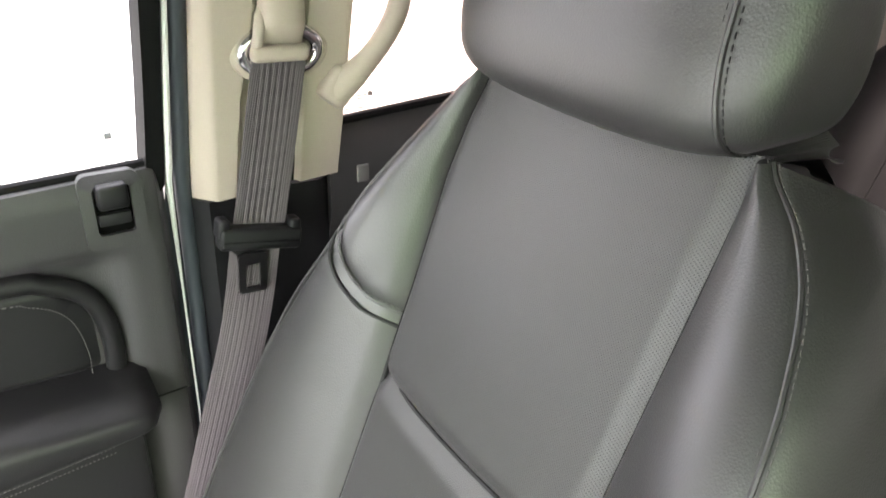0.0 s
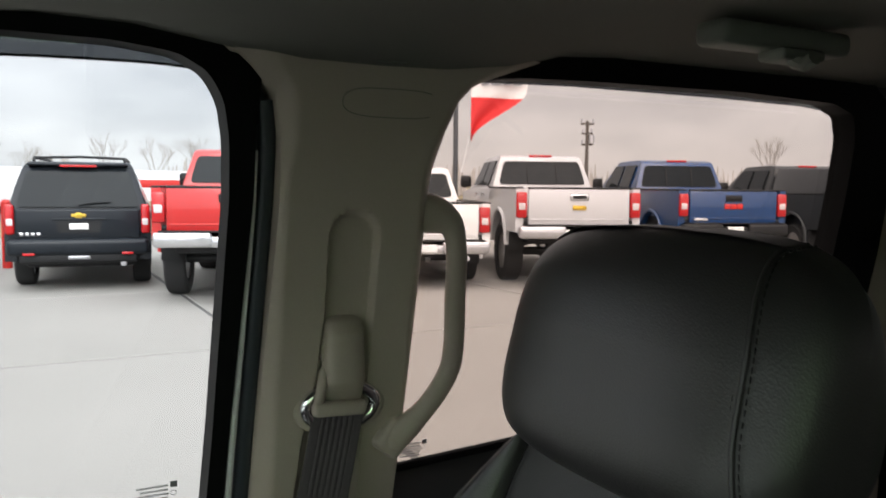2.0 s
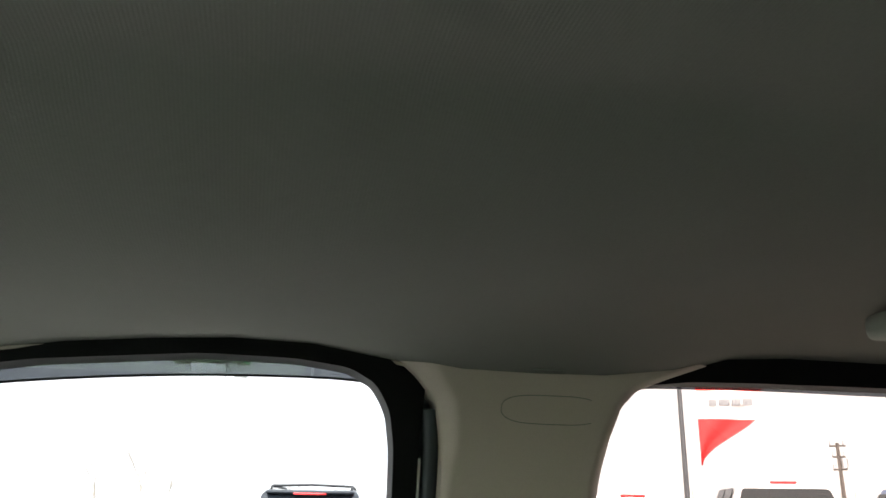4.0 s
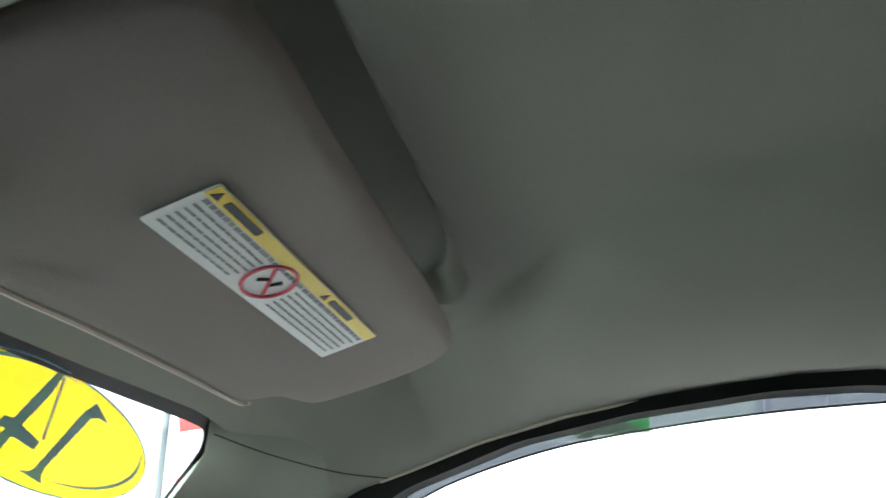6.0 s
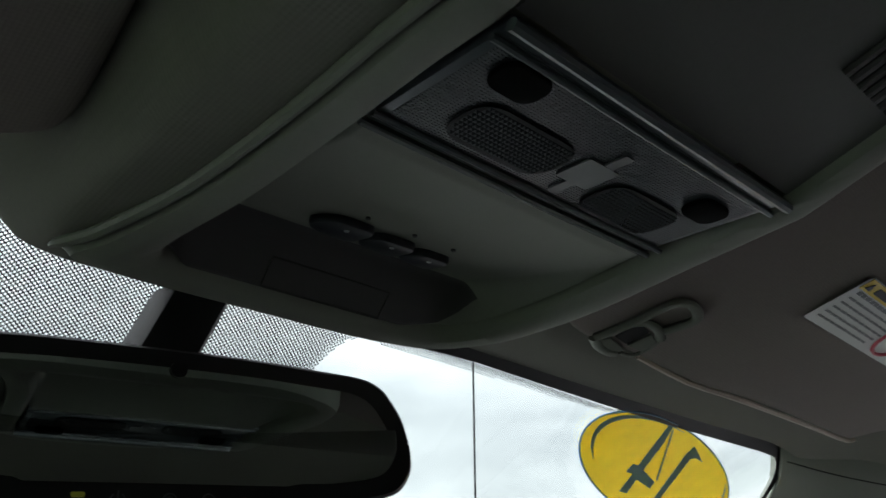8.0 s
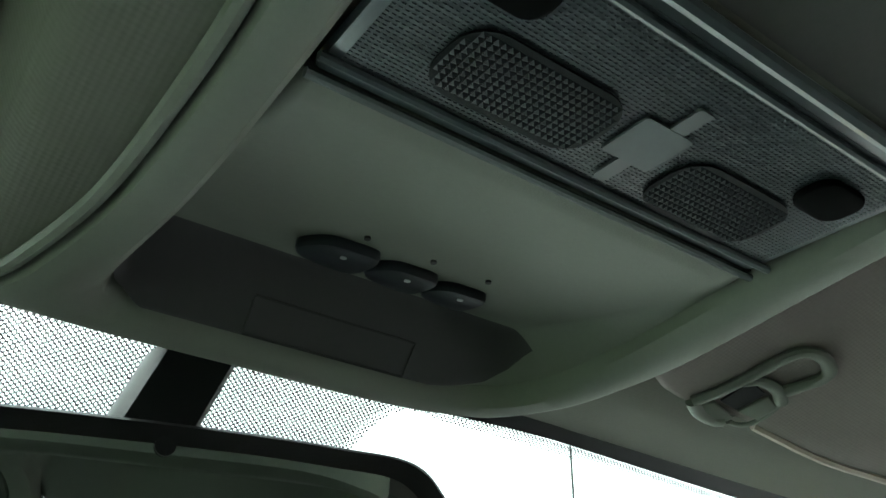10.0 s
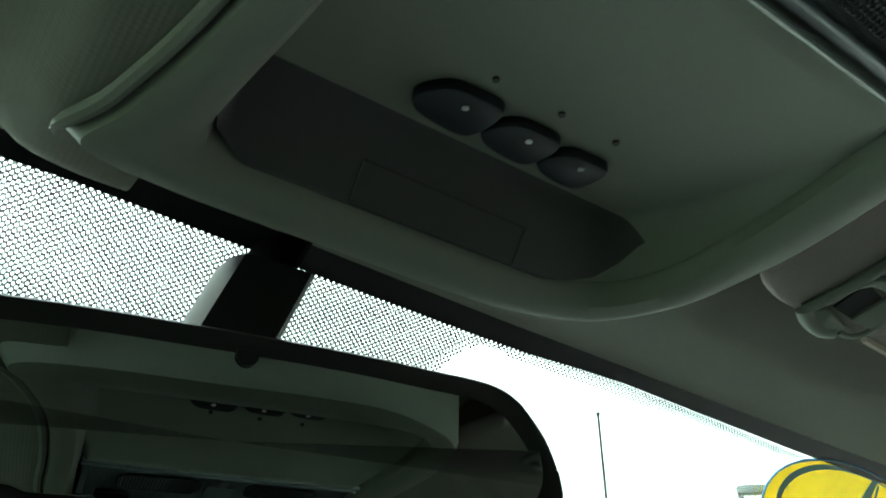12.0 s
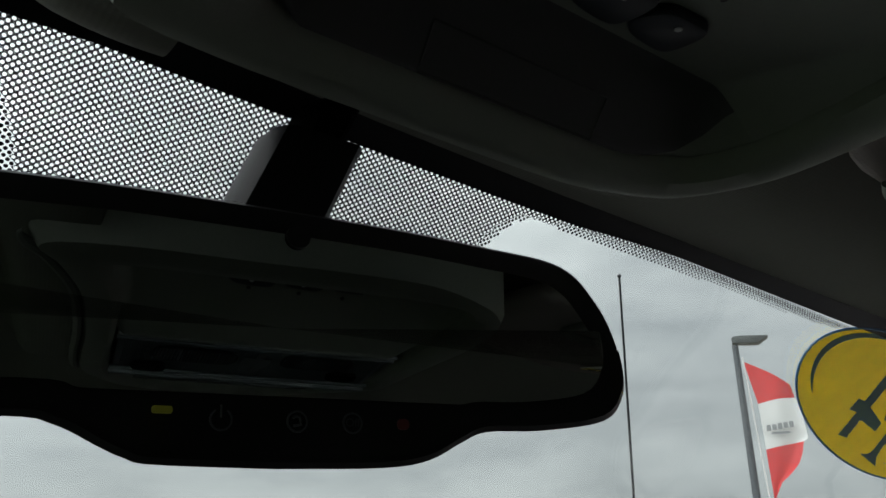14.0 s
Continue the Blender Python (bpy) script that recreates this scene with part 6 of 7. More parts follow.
part("hook_body", box((0.034, 0.150, 0.020), (0.590, -0.262, 1.9335), 0.007, 3), BEIGE_DARK, hook)
part("hook_end", box((0.028, 0.050, 0.010), (0.582, -0.272, 1.9200), 0.004, 3), BEIGE_DARK, hook)
part("hook_peg", tube([(0.580, -0.262, 1.924), (0.572, -0.265, 1.914), (0.564, -0.266, 1.911), (0.556, -0.266, 1.915)], 0.006, 8), BEIGE_DARK, hook)

# ---- rear belt on the rear pillar ----
rb = thing("seat_belt", (0.765, -0.72, 1.5), "black rear seat belt hanging from its pillar anchor", "seat belt", "seat belts")
part("webbing", ribbon([(0.750, -0.744, 1.745), (0.752, -0.746, 1.690), (0.755, -0.738, 1.620), (0.756, -0.718, 1.530), (0.75, -0.70, 1.40)], 0.040, Vector((0.25, 0.96, 0.05)).normalized(), depth=0.0004), RUBBER, rb, "black webbing")
part("anchor", box((0.024, 0.048, 0.038), (0.752, -0.716, 1.7420), 0.010, 3), BLACK, rb, "black belt anchor")
# boxed lining and small quarter window behind it
qb = part("quarter_panel", box((0.03, 0.30, 0.135), (0.757, -0.875, 1.7910), 0.014, 4), BEIGE)
tagged(qb, "raised beige panel of the rear quarter", "trim panel", kind="structure")
qw = thing("quarter_window", (0.76, -0.92, 1.62), "small rear side window in a black frame", "window")
part("window_frame", box((0.03, 0.20, 0.145), (0.752, -0.93, 1.640), 0.02, 3), BLACK, qw, "black window frame")
part("pane", box((0.004, 0.10, 0.075), (0.735, -0.96, 1.640), 0.001), pane("bright_glass", (0.9, 0.92, 0.9), 0.3), qw)

# ---- outside: lot, vehicles, column, flags and distance ----
CONCRETE = mat("pale_concrete", (0.255, 0.244, 0.224), 0.9, grain=0.12, grain_scale=60, blotch=0.16, blotch_scale=0.35, bump=0.2, bump_scale=40, bump_dist=0.01)
DRY_GRASS = mat("dry_grass", (0.20, 0.165, 0.085), 0.95, grain=0.3, grain_scale=4, blotch=0.25, blotch_scale=0.12)
ASPHALT = mat("grey_asphalt", (0.09, 0.088, 0.085), 0.9, grain=0.15, grain_scale=20, blotch=0.1, blotch_scale=0.5)
PAINT = {}
for nm, c in (("white", (0.72, 0.72, 0.71)), ("silver_white", (0.52, 0.52, 0.525)), ("blue", (0.004, 0.036, 0.125)), ("red", (0.46, 0.014, 0.012)), ("grey", (0.030, 0.033, 0.035)), ("black", (0.010, 0.013, 0.017))):
    PAINT[nm] = mat(nm + "_car_paint", c, 0.28, coat=0.10 if nm in ("black", "grey") else 0.5, spec=0.2 if nm in ("black", "grey") else 0.5, blotch=0.04, blotch_scale=2)
CAR_GLASS = mat("dark_car_glass", (0.007, 0.010, 0.012), 0.12, spec=0.15, blotch=0.2, blotch_scale=1.5)
TYRE = mat("tyre_rubber", (0.014, 0.014, 0.014), 0.85, grain=0.2, grain_scale=60)
TAIL = mat("red_tail_lens", (0.42, 0.008, 0.010), 0.2, spec=0.6, blotch=0.15, blotch_scale=10)
GOLD = mat("gold_badge", (0.62, 0.42, 0.05), 0.35, metal=0.4)
RED_PAINT = mat("red_post_paint", (0.50, 0.018, 0.012), 0.45, blotch=0.1, blotch_scale=3)
GALV = mat("pale_grey_cladding", (0.50, 0.52, 0.54), 0.5, blotch=0.05, blotch_scale=1.2)
# bark colour lightened to paint distance haze onto the trees
HAZY_BARK = mat("hazed_bark", (0.24, 0.22, 0.20), 0.9, grain=0.2, grain_scale=30)
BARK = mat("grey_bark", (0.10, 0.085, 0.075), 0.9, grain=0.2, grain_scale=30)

ground = grid(lambda u, v: (lerp(-60, 900, u ** 2.2), lerp(-1, 1, v) * (60 + 900 * u), GROUND_Z - 0.02 - 0.004 * sm(0.1, 1, u)), 40, 40)
tagged(part("ground", ground, DRY_GRASS), "dry brown winter grass reaching the horizon", "ground", kind="structure")
# concrete lot as single slabs with open joints, the near ones told apart
lot = thing("pavement", (10, -4, GROUND_Z), "pale concrete lot of large cast slabs", "concrete lot", kind="structure")
part("bedding", box((60, 90, 0.02), (-4.0, -6.0, GROUND_Z - 0.019)), ASPHALT, lot)
slab_me = mesh_of(box((4.46, 4.46, 0.05), (0, 0, 0), 0.02, 1), "slab", False)
slab_me.materials.append(CONCRETE)
# no slabs left of the car: darker asphalt there, unseen, bounces less light
for i in range(0, 6):
    for j in range(-8, 7):
        o = new("slab", slab_me)
        o.location = (1.2 + i * 4.5, -4 + j * 4.5, GROUND_Z - 0.025 + 0.002 * ((i * 7 + j * 3) % 3))
        o.parent = lot
        o.matrix_parent_inverse = lot.matrix_world.inverted()
road = part("road", box((14, 300, 0.03), (44, 0, GROUND_Z - 0.012)), ASPHALT)
tagged(road, "grey asphalt road beyond the lot", "road", kind="structure")


def wheel(parent, x, y, r, w):
    o = bmesh.new()
    prof = [(r * 0.62, -w * 0.42), (r * 0.90, -w * 0.5), (r * 0.985, -w * 0.40), (r, -w * 0.2), (r, w * 0.2), (r * 0.985, w * 0.40), (r * 0.90, w * 0.5), (r * 0.62, w * 0.42)]
    rings = [[o.verts.new((x + d, y + rr * math.cos(k * math.tau / 28), r + rr * math.sin(k * math.tau / 28))) for k in range(28)] for rr, d in prof]
    for a, b in zip(rings, rings[1:] + rings[:1]):
        for k in range(28):
            o.faces.new((a[k], a[(k + 1) % 28], b[(k + 1) % 28], b[k]))
    bmesh.ops.recalc_face_normals(o, faces=o.faces)
    t = part("wheel", o, TYRE, parent, "black tyre and wheel")
    part("rim", cylinder(r * 0.62, w * 0.7, (x, y, r), "X", 20), BRUSHED, t, "metal rim")


def loft(sections, bevel=0.0):
    """A closed body through cross sections: rows of (y, [(x, z), ...])."""
    bm = bmesh.new()
    rows = [[bm.verts.new((x, y, z)) for x, z in sec] for y, sec in sections]
    n = len(rows[0])
    for a, b in zip(rows, rows[1:]):
        for k in range(n):
            bm.faces.new((a[k], a[(k + 1) % n], b[(k + 1) % n], b[k]))
    bm.faces.new(rows[0][::-1])
    bm.faces.new(rows[-1])
    bmesh.ops.recalc_face_normals(bm, faces=bm.faces)
    if bevel:
        bmesh.ops.bevel(bm, geom=list(bm.edges), offset=bevel, segments=2, profile=0.6, affect="EDGES")
    return bm


def sec(half, low, high, lean=0.0):
    return [(-half, low), (half, low), (half - lean, high), (-half + lean, high)]


def side_profile(points, x0, thick, bevel=0.02):
    """A panel seen from the side as (y, z) points, thick towards the middle."""
    bm = bmesh.new()
    a = [bm.verts.new((x0, y, z)) for y, z in points]
    f = bm.faces.new(a)
    r = bmesh.ops.extrude_face_region(bm, geom=[f])
    bmesh.ops.translate(bm, vec=(thick, 0, 0), verts=[v for v in r["geom"] if isinstance(v, bmesh.types.BMVert)])
    bmesh.ops.triangulate(bm, faces=[q for q in bm.faces if len(q.verts) > 4])
    bmesh.ops.recalc_face_normals(bm, faces=bm.faces)
    return bm


def arch(yc, zc, r, n=10):
    return [(yc + r * math.cos(math.pi - k * math.pi / n), zc + r * math.sin(math.pi - k * math.pi / n)) for k in range(n + 1)]


LAMP_WHITE = mat("clear_lamp_lens", (0.55, 0.53, 0.52), 0.2, spec=0.6, blotch=0.1, blotch_scale=12)
CHROME_TRIM = mat("satin_chrome_trim", (0.62, 0.62, 0.63), 0.22, metal=0.9, blotch=0.06, blotch_scale=3)


def shaped_panel(outline, y0, y1, lean=0.0):
    """A panel seen from behind as (x, z) points, from y0 forward to y1, leaning forward with height."""
    bm = bmesh.new()
    low = min(z for _, z in outline)
    back = [bm.verts.new((x, y0 + (z - low) * lean, z)) for x, z in outline]
    front = [bm.verts.new((x, y1 + (z - low) * lean, z)) for x, z in outline]
    bm.faces.new(back)
    bm.faces.new(front[::-1])
    for k in range(len(back)):
        bm.faces.new((back[k], back[(k + 1) % len(back)], front[(k + 1) % len(back)], front[k]))
    bmesh.ops.triangulate(bm, faces=[q for q in bm.faces if len(q.verts) > 4])
    bmesh.ops.recalc_face_normals(bm, faces=bm.faces)
    return bm


def trapeze(w0, w1, z0, z1, r):
    """A rounded trapeze outline, w0 wide below and w1 above."""
    return [(x * lerp(w0, w1, (z - z0) / (z1 - z0)) / w0, z) for x, z in rounded(w0, z1 - z0, r, 4, 0, (z0 + z1) / 2)]


def pickup(paint, label, lift=0.0, tyre=0.40, badge=None, bumper=None, long_bed=0.0, cap=False):
    """A crew cab pickup; rear axle at the origin, front towards +y."""
    c = PAINT[paint]
    t = thing("pickup_truck", (0, 0, 0), label, "pickup truck", "parked trucks")
    z0, rr = 0.62 + lift, tyre
    bed_r, bed_f = -1.22 - long_bed, 0.95
    top = 1.30 + lift
    arch_z, arch_r = rr + lift * 0.55, 0.50 + lift * 0.2
    for s in (-1, 1):
        pts = [(bed_r, z0), (-0.52 - lift * 0.2, z0)] + arch(0.0, arch_z, arch_r) + [(0.52 + lift * 0.2, z0), (bed_f, z0), (bed_f, top), (bed_r, top)]
        part("bed_side", side_profile(pts, s * 1.0, -s * 0.12), c, t, "painted bed side")
        lip = [(s * 1.012, y, z) for y, z in arch(0.0, arch_z, arch_r + 0.02, 16)]
        part("arch_lip", tube(lip, 0.035, 6, up=(1, 0, 0)), c, t, "rolled wheel arch lip")
        part("bed_rail", box((0.14, bed_f - bed_r, 0.03), (s * 0.94, (bed_f + bed_r) / 2, top + 0.012), 0.01), BLACK, t, "black bed rail cap")
        lamp_ob = part("tail_light", box((0.17, 0.09, 0.40), (s * 0.912, bed_r - 0.010, top - 0.25), 0.03, 2), TAIL, t, "red tail lamp")
        part("reverse_lens", box((0.11, 0.02, 0.11), (s * 0.912, bed_r - 0.052, top - 0.27), 0.012, 2), LAMP_WHITE, lamp_ob, "clear reversing lens")
        part("wheel_liner", box((0.30, 1.0, 0.5), (s * 0.75, 0, arch_z + 0.22), 0.05), BLACK, t)
        part("mud_flap", box((0.24, 0.02, 0.30), (s * 0.86, -rr - 0.16, z0 - 0.17), 0.006), BLACK, t, "black mud flap")
    part("bed_floor", box((1.76, bed_f - bed_r, 0.06), (0, (bed_f + bed_r) / 2, z0 + 0.16), 0.01), BLACK, t)
    tg = part("tailgate", box((1.62, 0.07, 0.60), (0, bed_r - 0.01, top - 0.285), 0.02, 2), c, t, "painted tailgate")
    part("tailgate_cap", box((1.62, 0.085, 0.035), (0, bed_r - 0.008, top + 0.010), 0.012, 2), BLACK, tg, "black cap along the tailgate")
    part("tailgate_crease", box((1.56, 0.012, 0.022), (0, bed_r - 0.047, top - 0.475), 0.005), c, tg, "pressed crease")
    part("handle_bezel", box((0.30, 0.02, 0.11), (0, bed_r - 0.047, top - 0.13), 0.02, 2), CHROME_TRIM if badge == "gold" else BLACK, tg, "handle bezel")
    part("tailgate_handle", box((0.22, 0.03, 0.05), (0, bed_r - 0.056, top - 0.125), 0.012, 2), BLACK, tg, "dark tailgate handle")
    if badge == "gold":
        part("badge", box((0.22, 0.02, 0.07), (0, bed_r - 0.052, top - 0.29), 0.02, 2), GOLD, tg, "plain gold badge")
    elif badge == "red":
        for k in range(3):
            part("badge", box((0.105, 0.02, 0.095), (-0.115 + 0.115 * k, bed_r - 0.050, top - 0.27), 0.012, 2), RED_PAINT, tg, "plain red badge block")
        part("mark_bar", box((0.24, 0.012, 0.045), (-0.60, bed_r - 0.048, top - 0.50), 0.004), CHROME_TRIM, tg, "small pale mark bar")
    chrome = bumper or CHROME_TRIM
    bar = part("rear_bumper", box((0.74, 0.20, 0.20), (-0.60, bed_r - 0.09, z0 + 0.01), 0.045, 3), chrome, t, "rear bumper half")
    part("rear_bumper", box((0.74, 0.20, 0.20), (0.60, bed_r - 0.09, z0 + 0.01), 0.045, 3), chrome, t, "rear bumper half")
    part("bumper_middle", box((0.50, 0.16, 0.15), (0, bed_r - 0.07, z0 - 0.02), 0.03, 2), chrome, t, "lower middle of the bumper")
    part("step_pad", box((1.80, 0.14, 0.022), (0, bed_r - 0.10, z0 + 0.118), 0.008), BLACK, t, "black step pad")
    part("plate_bar", box((0.30, 0.02, 0.12), (0, bed_r - 0.158, z0 + 0.0), 0.01), PAPER, t, "blank pale plate")
    part("tow_hitch", box((0.09, 0.24, 0.09), (0, bed_r - 0.06, z0 - 0.17), 0.012), BLACK, t, "square tow hitch")
    part("exhaust", cylinder(0.045, 0.30, (0.62, bed_r + 0.02, z0 - 0.16), "Y", 14), BRUSHED, t, "exhaust tail pipe")
    # cab
    belt, roof = 1.32 + lift, 1.90 + lift
    cab = loft([(bed_f + 0.02, sec(0.99, z0, belt)), (2.95, sec(0.99, z0, belt)), (3.10, sec(0.97, z0, belt - 0.02)), (4.30, sec(0.94, z0, belt - 0.12)), (4.52, sec(0.90, z0, belt - 0.30))], 0.03)
    part("cab", cab, c, t, "painted cab and bonnet")
    green = loft([(bed_f + 0.05, sec(0.93, belt - 0.02, belt)), (bed_f + 0.20, sec(0.93, belt - 0.02, roof - 0.04, 0.17)), (bed_f + 0.34, sec(0.93, belt - 0.02, roof - 0.005, 0.20)), (bed_f + 0.60, sec(0.93, belt - 0.02, roof + 0.012, 0.21)), (2.50, sec(0.93, belt - 0.02, roof - 0.01, 0.20)), (3.25, sec(0.92, belt - 0.03, belt, 0.02))], 0.025)
    part("cabin_roof", green, c, t, "painted cab roof")
    glass = part("rear_window", shaped_panel(trapeze(1.62, 1.40, belt + 0.05, roof - 0.11, 0.07), bed_f + 0.045, bed_f + 0.10, 0.27), CAR_GLASS, t, "dark rear window")
    for x in (-0.27, 0.27):
        part("glass_bar", box((0.025, 0.02, 0.38), (x, bed_f + 0.095, belt + 0.24), 0.004, 1, Matrix.Rotation(radians(-15), 3, "X")), BLACK, glass, "upright of the sliding pane")
    part("brake_lamp", box((0.42, 0.05, 0.045), (0, bed_f + 0.245, roof - 0.012), 0.012), TAIL, t, "red high brake lamp")
    if cap:
        part("bed_cap", loft([(bed_r + 0.05, sec(0.95, top, top + 0.02)), (bed_r + 0.16, sec(0.95, top, roof - 0.10, 0.15)), (bed_f, sec(0.95, top, roof - 0.06, 0.15))], 0.03), c, t, "painted cap over the bed")
        part("cap_window", shaped_panel(trapeze(1.55, 1.36, top + 0.06, roof - 0.16, 0.06), bed_r + 0.055, bed_r + 0.09, 0.24), CAR_GLASS, t, "dark cap window")
    for s in (-1, 1):
        for y0, y1 in ((bed_f + 0.42, 1.95), (2.04, 2.86)):
            q0, q1 = Vector((s * 0.940, 0, belt + 0.03)), Vector((s * 0.782, 0, roof - 0.10))
            part("side_window", grid(lambda u, v: q0.lerp(q1, v) + Vector((0.006 * s, lerp(y0, lerp(y1, y1 - 0.30 * (y1 > 2.5), v), u), 0)), 4, 3, thick=(-0.012 * s, 0, 0)), CAR_GLASS, t, "dark side window")
            part("door_handle", box((0.03, 0.20, 0.04), (s * 1.0, y0 + 0.16, belt - 0.14), 0.012, 2), CHROME_TRIM if badge == "gold" else BLACK, t, "door handle")
        part("door_mirror", box((0.22, 0.12, 0.24), (s * 1.12, 2.80, belt + 0.10), 0.05, 2), BLACK, t, "black door mirror")
        part("side_step", tube([(s * 1.02, 1.0, z0 - 0.14), (s * 1.06, 1.15, z0 - 0.17), (s * 1.06, 2.8, z0 - 0.17), (s * 1.02, 2.95, z0 - 0.14)], 0.045, 8), BLACK, t, "black side step")
        wheel(t, s * 0.84, 0.0, rr, 0.31)
        wheel(t, s * 0.84, 3.65, rr, 0.31)
    part("chassis", box((1.5, 5.2, 0.20), (0, 1.6, z0 - 0.10), 0.04), BLACK, t)
    part("axle", cylinder(0.07, 1.5, (0, 0, rr), "X", 12), BLACK, t)
    return t


def wagon(label):
    """A large black estate car seen from behind; rear axle at the origin."""
    c = PAINT["black"]
    t = thing("suv", (0, 0, 0), label, "suv")
    for s in (-1, 1):
        pts = [(-1.05, 0.45), (-0.50, 0.45)] + arch(0, 0.40, 0.50) + [(0.50, 0.42), (2.45, 0.42)] + arch(2.95, 0.40, 0.50) + [(3.45, 0.45), (3.95, 0.5), (3.90, 0.95), (2.75, 1.12), (-1.02, 1.16)]
        part("body_side", side_profile(pts, s * 0.99, -s * 0.16), c, t, "painted body side")
    part("hull", loft([(-1.06, sec(0.93, 0.62, 1.16, 0.02)), (2.6, sec(0.95, 0.62, 1.16)), (3.9, sec(0.85, 0.62, 0.98))], 0.03), c, t, "painted body")
    part("cabin_roof", loft([(-1.05, sec(0.95, 1.15, 1.20, 0.01)), (-0.93, sec(0.95, 1.15, 1.58, 0.11)), (-0.84, sec(0.95, 1.15, 1.82, 0.19)), (-0.70, sec(0.95, 1.15, 1.90, 0.25)), (0.2, sec(0.95, 1.15, 1.925, 0.26)), (1.7, sec(0.94, 1.15, 1.89, 0.25)), (2.65, sec(0.92, 1.12, 1.16, 0.02))], 0.03), c, t, "painted roof")
    part("rear_window", shaped_panel(trapeze(1.66, 1.40, 1.24, 1.76, 0.07), -1.068, -1.02, 0.36), CAR_GLASS, t, "dark rear window")
    part("spoiler", box((1.36, 0.20, 0.045), (0, -0.84, 1.862), 0.02, 3), c, t, "painted roof spoiler")
    part("brake_lamp", box((0.50, 0.04, 0.035), (0, -0.945, 1.838), 0.01), TAIL, t, "red high brake lamp")
    part("wiper", tube([(0.0, -1.085, 1.27), (0.20, -1.080, 1.30), (0.44, -1.075, 1.315)], 0.012, 6), BLACK, t, "rear wiper")
    for s in (-1, 1):
        lamp_ob = part("tail_light", box((0.125, 0.12, 0.44), (s * 0.915, -1.035, 1.06), 0.035, 3), TAIL, t, "red tail lamp")
        part("reverse_lens", box((0.085, 0.02, 0.10), (s * 0.910, -1.092, 1.02), 0.012, 2), LAMP_WHITE, lamp_ob, "clear reversing lens")
        part("reflector", box((0.16, 0.02, 0.035), (s * 0.66, -1.196, 0.56), 0.006), TAIL, t, "red bumper reflector")
        part("roof_rail", tube([(s * 0.63, -0.62, 1.90), (s * 0.63, -0.50, 1.965), (s * 0.63, 1.4, 1.965), (s * 0.63, 1.5, 1.90)], 0.024, 8), BLACK, t, "dark roof rail")
        q0, q1 = Vector((s * 0.955, 0, 1.22)), Vector((s * 0.735, 0, 1.78))
        part("side_window", grid(lambda u, v: q0.lerp(q1, v) + Vector((0.004 * s, lerp(-0.75, 2.3 - 0.5 * v, u), 0)), 4, 3, thick=(-0.012 * s, 0, 0)), CAR_GLASS, t, "dark side window")
        part("door_mirror", box((0.22, 0.10, 0.17), (s * 1.10, 2.15, 1.22), 0.04, 2), c, t, "door mirror")
        wheel(t, s * 0.84, 0.0, 0.39, 0.27)
        wheel(t, s * 0.84, 2.95, 0.39, 0.27)
    part("roof_bar", tube([(-0.63, -0.45, 1.965), (0.0, -0.45, 1.985), (0.63, -0.45, 1.965)], 0.02, 8), BLACK, t, "cross bar of the roof rack")
    part("tailgate_panel", box((1.68, 0.05, 0.46), (0, -1.07, 0.98), 0.03, 3), c, t, "painted tailgate")
    part("chrome_strip", box((0.72, 0.025, 0.030), (0, -1.100, 1.060), 0.008, 2), c, t, "strip above the plate")
    for w, h in ((0.20, 0.045), (0.085, 0.085)):
        part("badge", box((w, 0.02, h), (0, -1.108, 1.115), 0.012, 2), GOLD, t, "plain gold badge piece")
    part("plate_well", shaped_panel(trapeze(0.56, 0.62, 0.86, 1.03, 0.03), -1.101, -1.085), BLACK, t, "dark plate recess")
    part("plate_bar", box((0.26, 0.014, 0.09), (0, -1.108, 0.955), 0.01), PAPER, t, "blank pale plate")
    for k in range(4):
        part("mark_bar", box((0.055, 0.012, 0.045), (-0.76 + k * 0.075, -1.098, 0.845), 0.004), CHROME_TRIM, t, "small pale bar of a mark")
    part("rear_bumper", box((1.92, 0.24, 0.24), (0, -1.075, 0.655), 0.07, 4), c, t, "painted rear bumper")
    part("bumper_skirt", box((1.60, 0.18, 0.15), (0, -1.055, 0.490), 0.04, 3), BLACK, t, "dark bumper skirt")
    part("tow_plate", box((0.30, 0.02, 0.05), (0, -1.150, 0.500), 0.008), BRUSHED, t, "small bright tow cover")
    part("exhaust", cylinder(0.04, 0.25, (0.60, -1.0, 0.40), "Y", 14), BRUSHED, t, "exhaust tail pipe")
    part("chassis", box((1.5, 4.4, 0.22), (0, 1.4, 0.44), 0.05), BLACK, t)
    return t


def parked(t, x, y, azimuth):
    t.matrix_world = Matrix.Translation((x, y, GROUND_Z)) @ Matrix.Rotation(radians(-azimuth), 4, "Z")


parked(wagon("black estate suv parked tail-on beside red posts"), 14.12, -0.63, 98)
parked(pickup("red", "red lifted pickup truck with large black tyres", 0.24, 0.52, None), 11.95, -2.55, 108)
parked(pickup("white", "white pickup truck parked tail-on in the row", 0.02, 0.40, None), 12.30, -5.60, 108)
parked(pickup("silver_white", "white lifted pickup truck with gold badge on tailgate", 0.26, 0.50, "gold"), 11.40, -7.85, 110)
parked(pickup("blue", "dark blue lifted pickup truck with red badge on tailgate", 0.24, 0.46, "red", BLACK), 11.45, -11.25, 110)
parked(pickup("grey", "dark grey pickup truck with a cap at the row's end", 0.18, 0.44, None, BLACK, cap=True), 10.9, -14.5, 111)

# column, canopy end and posts
col = thing("canopy_column", (16.9, 1.45, GROUND_Z), "pale clad column with a canopy end on a concrete base", "column")
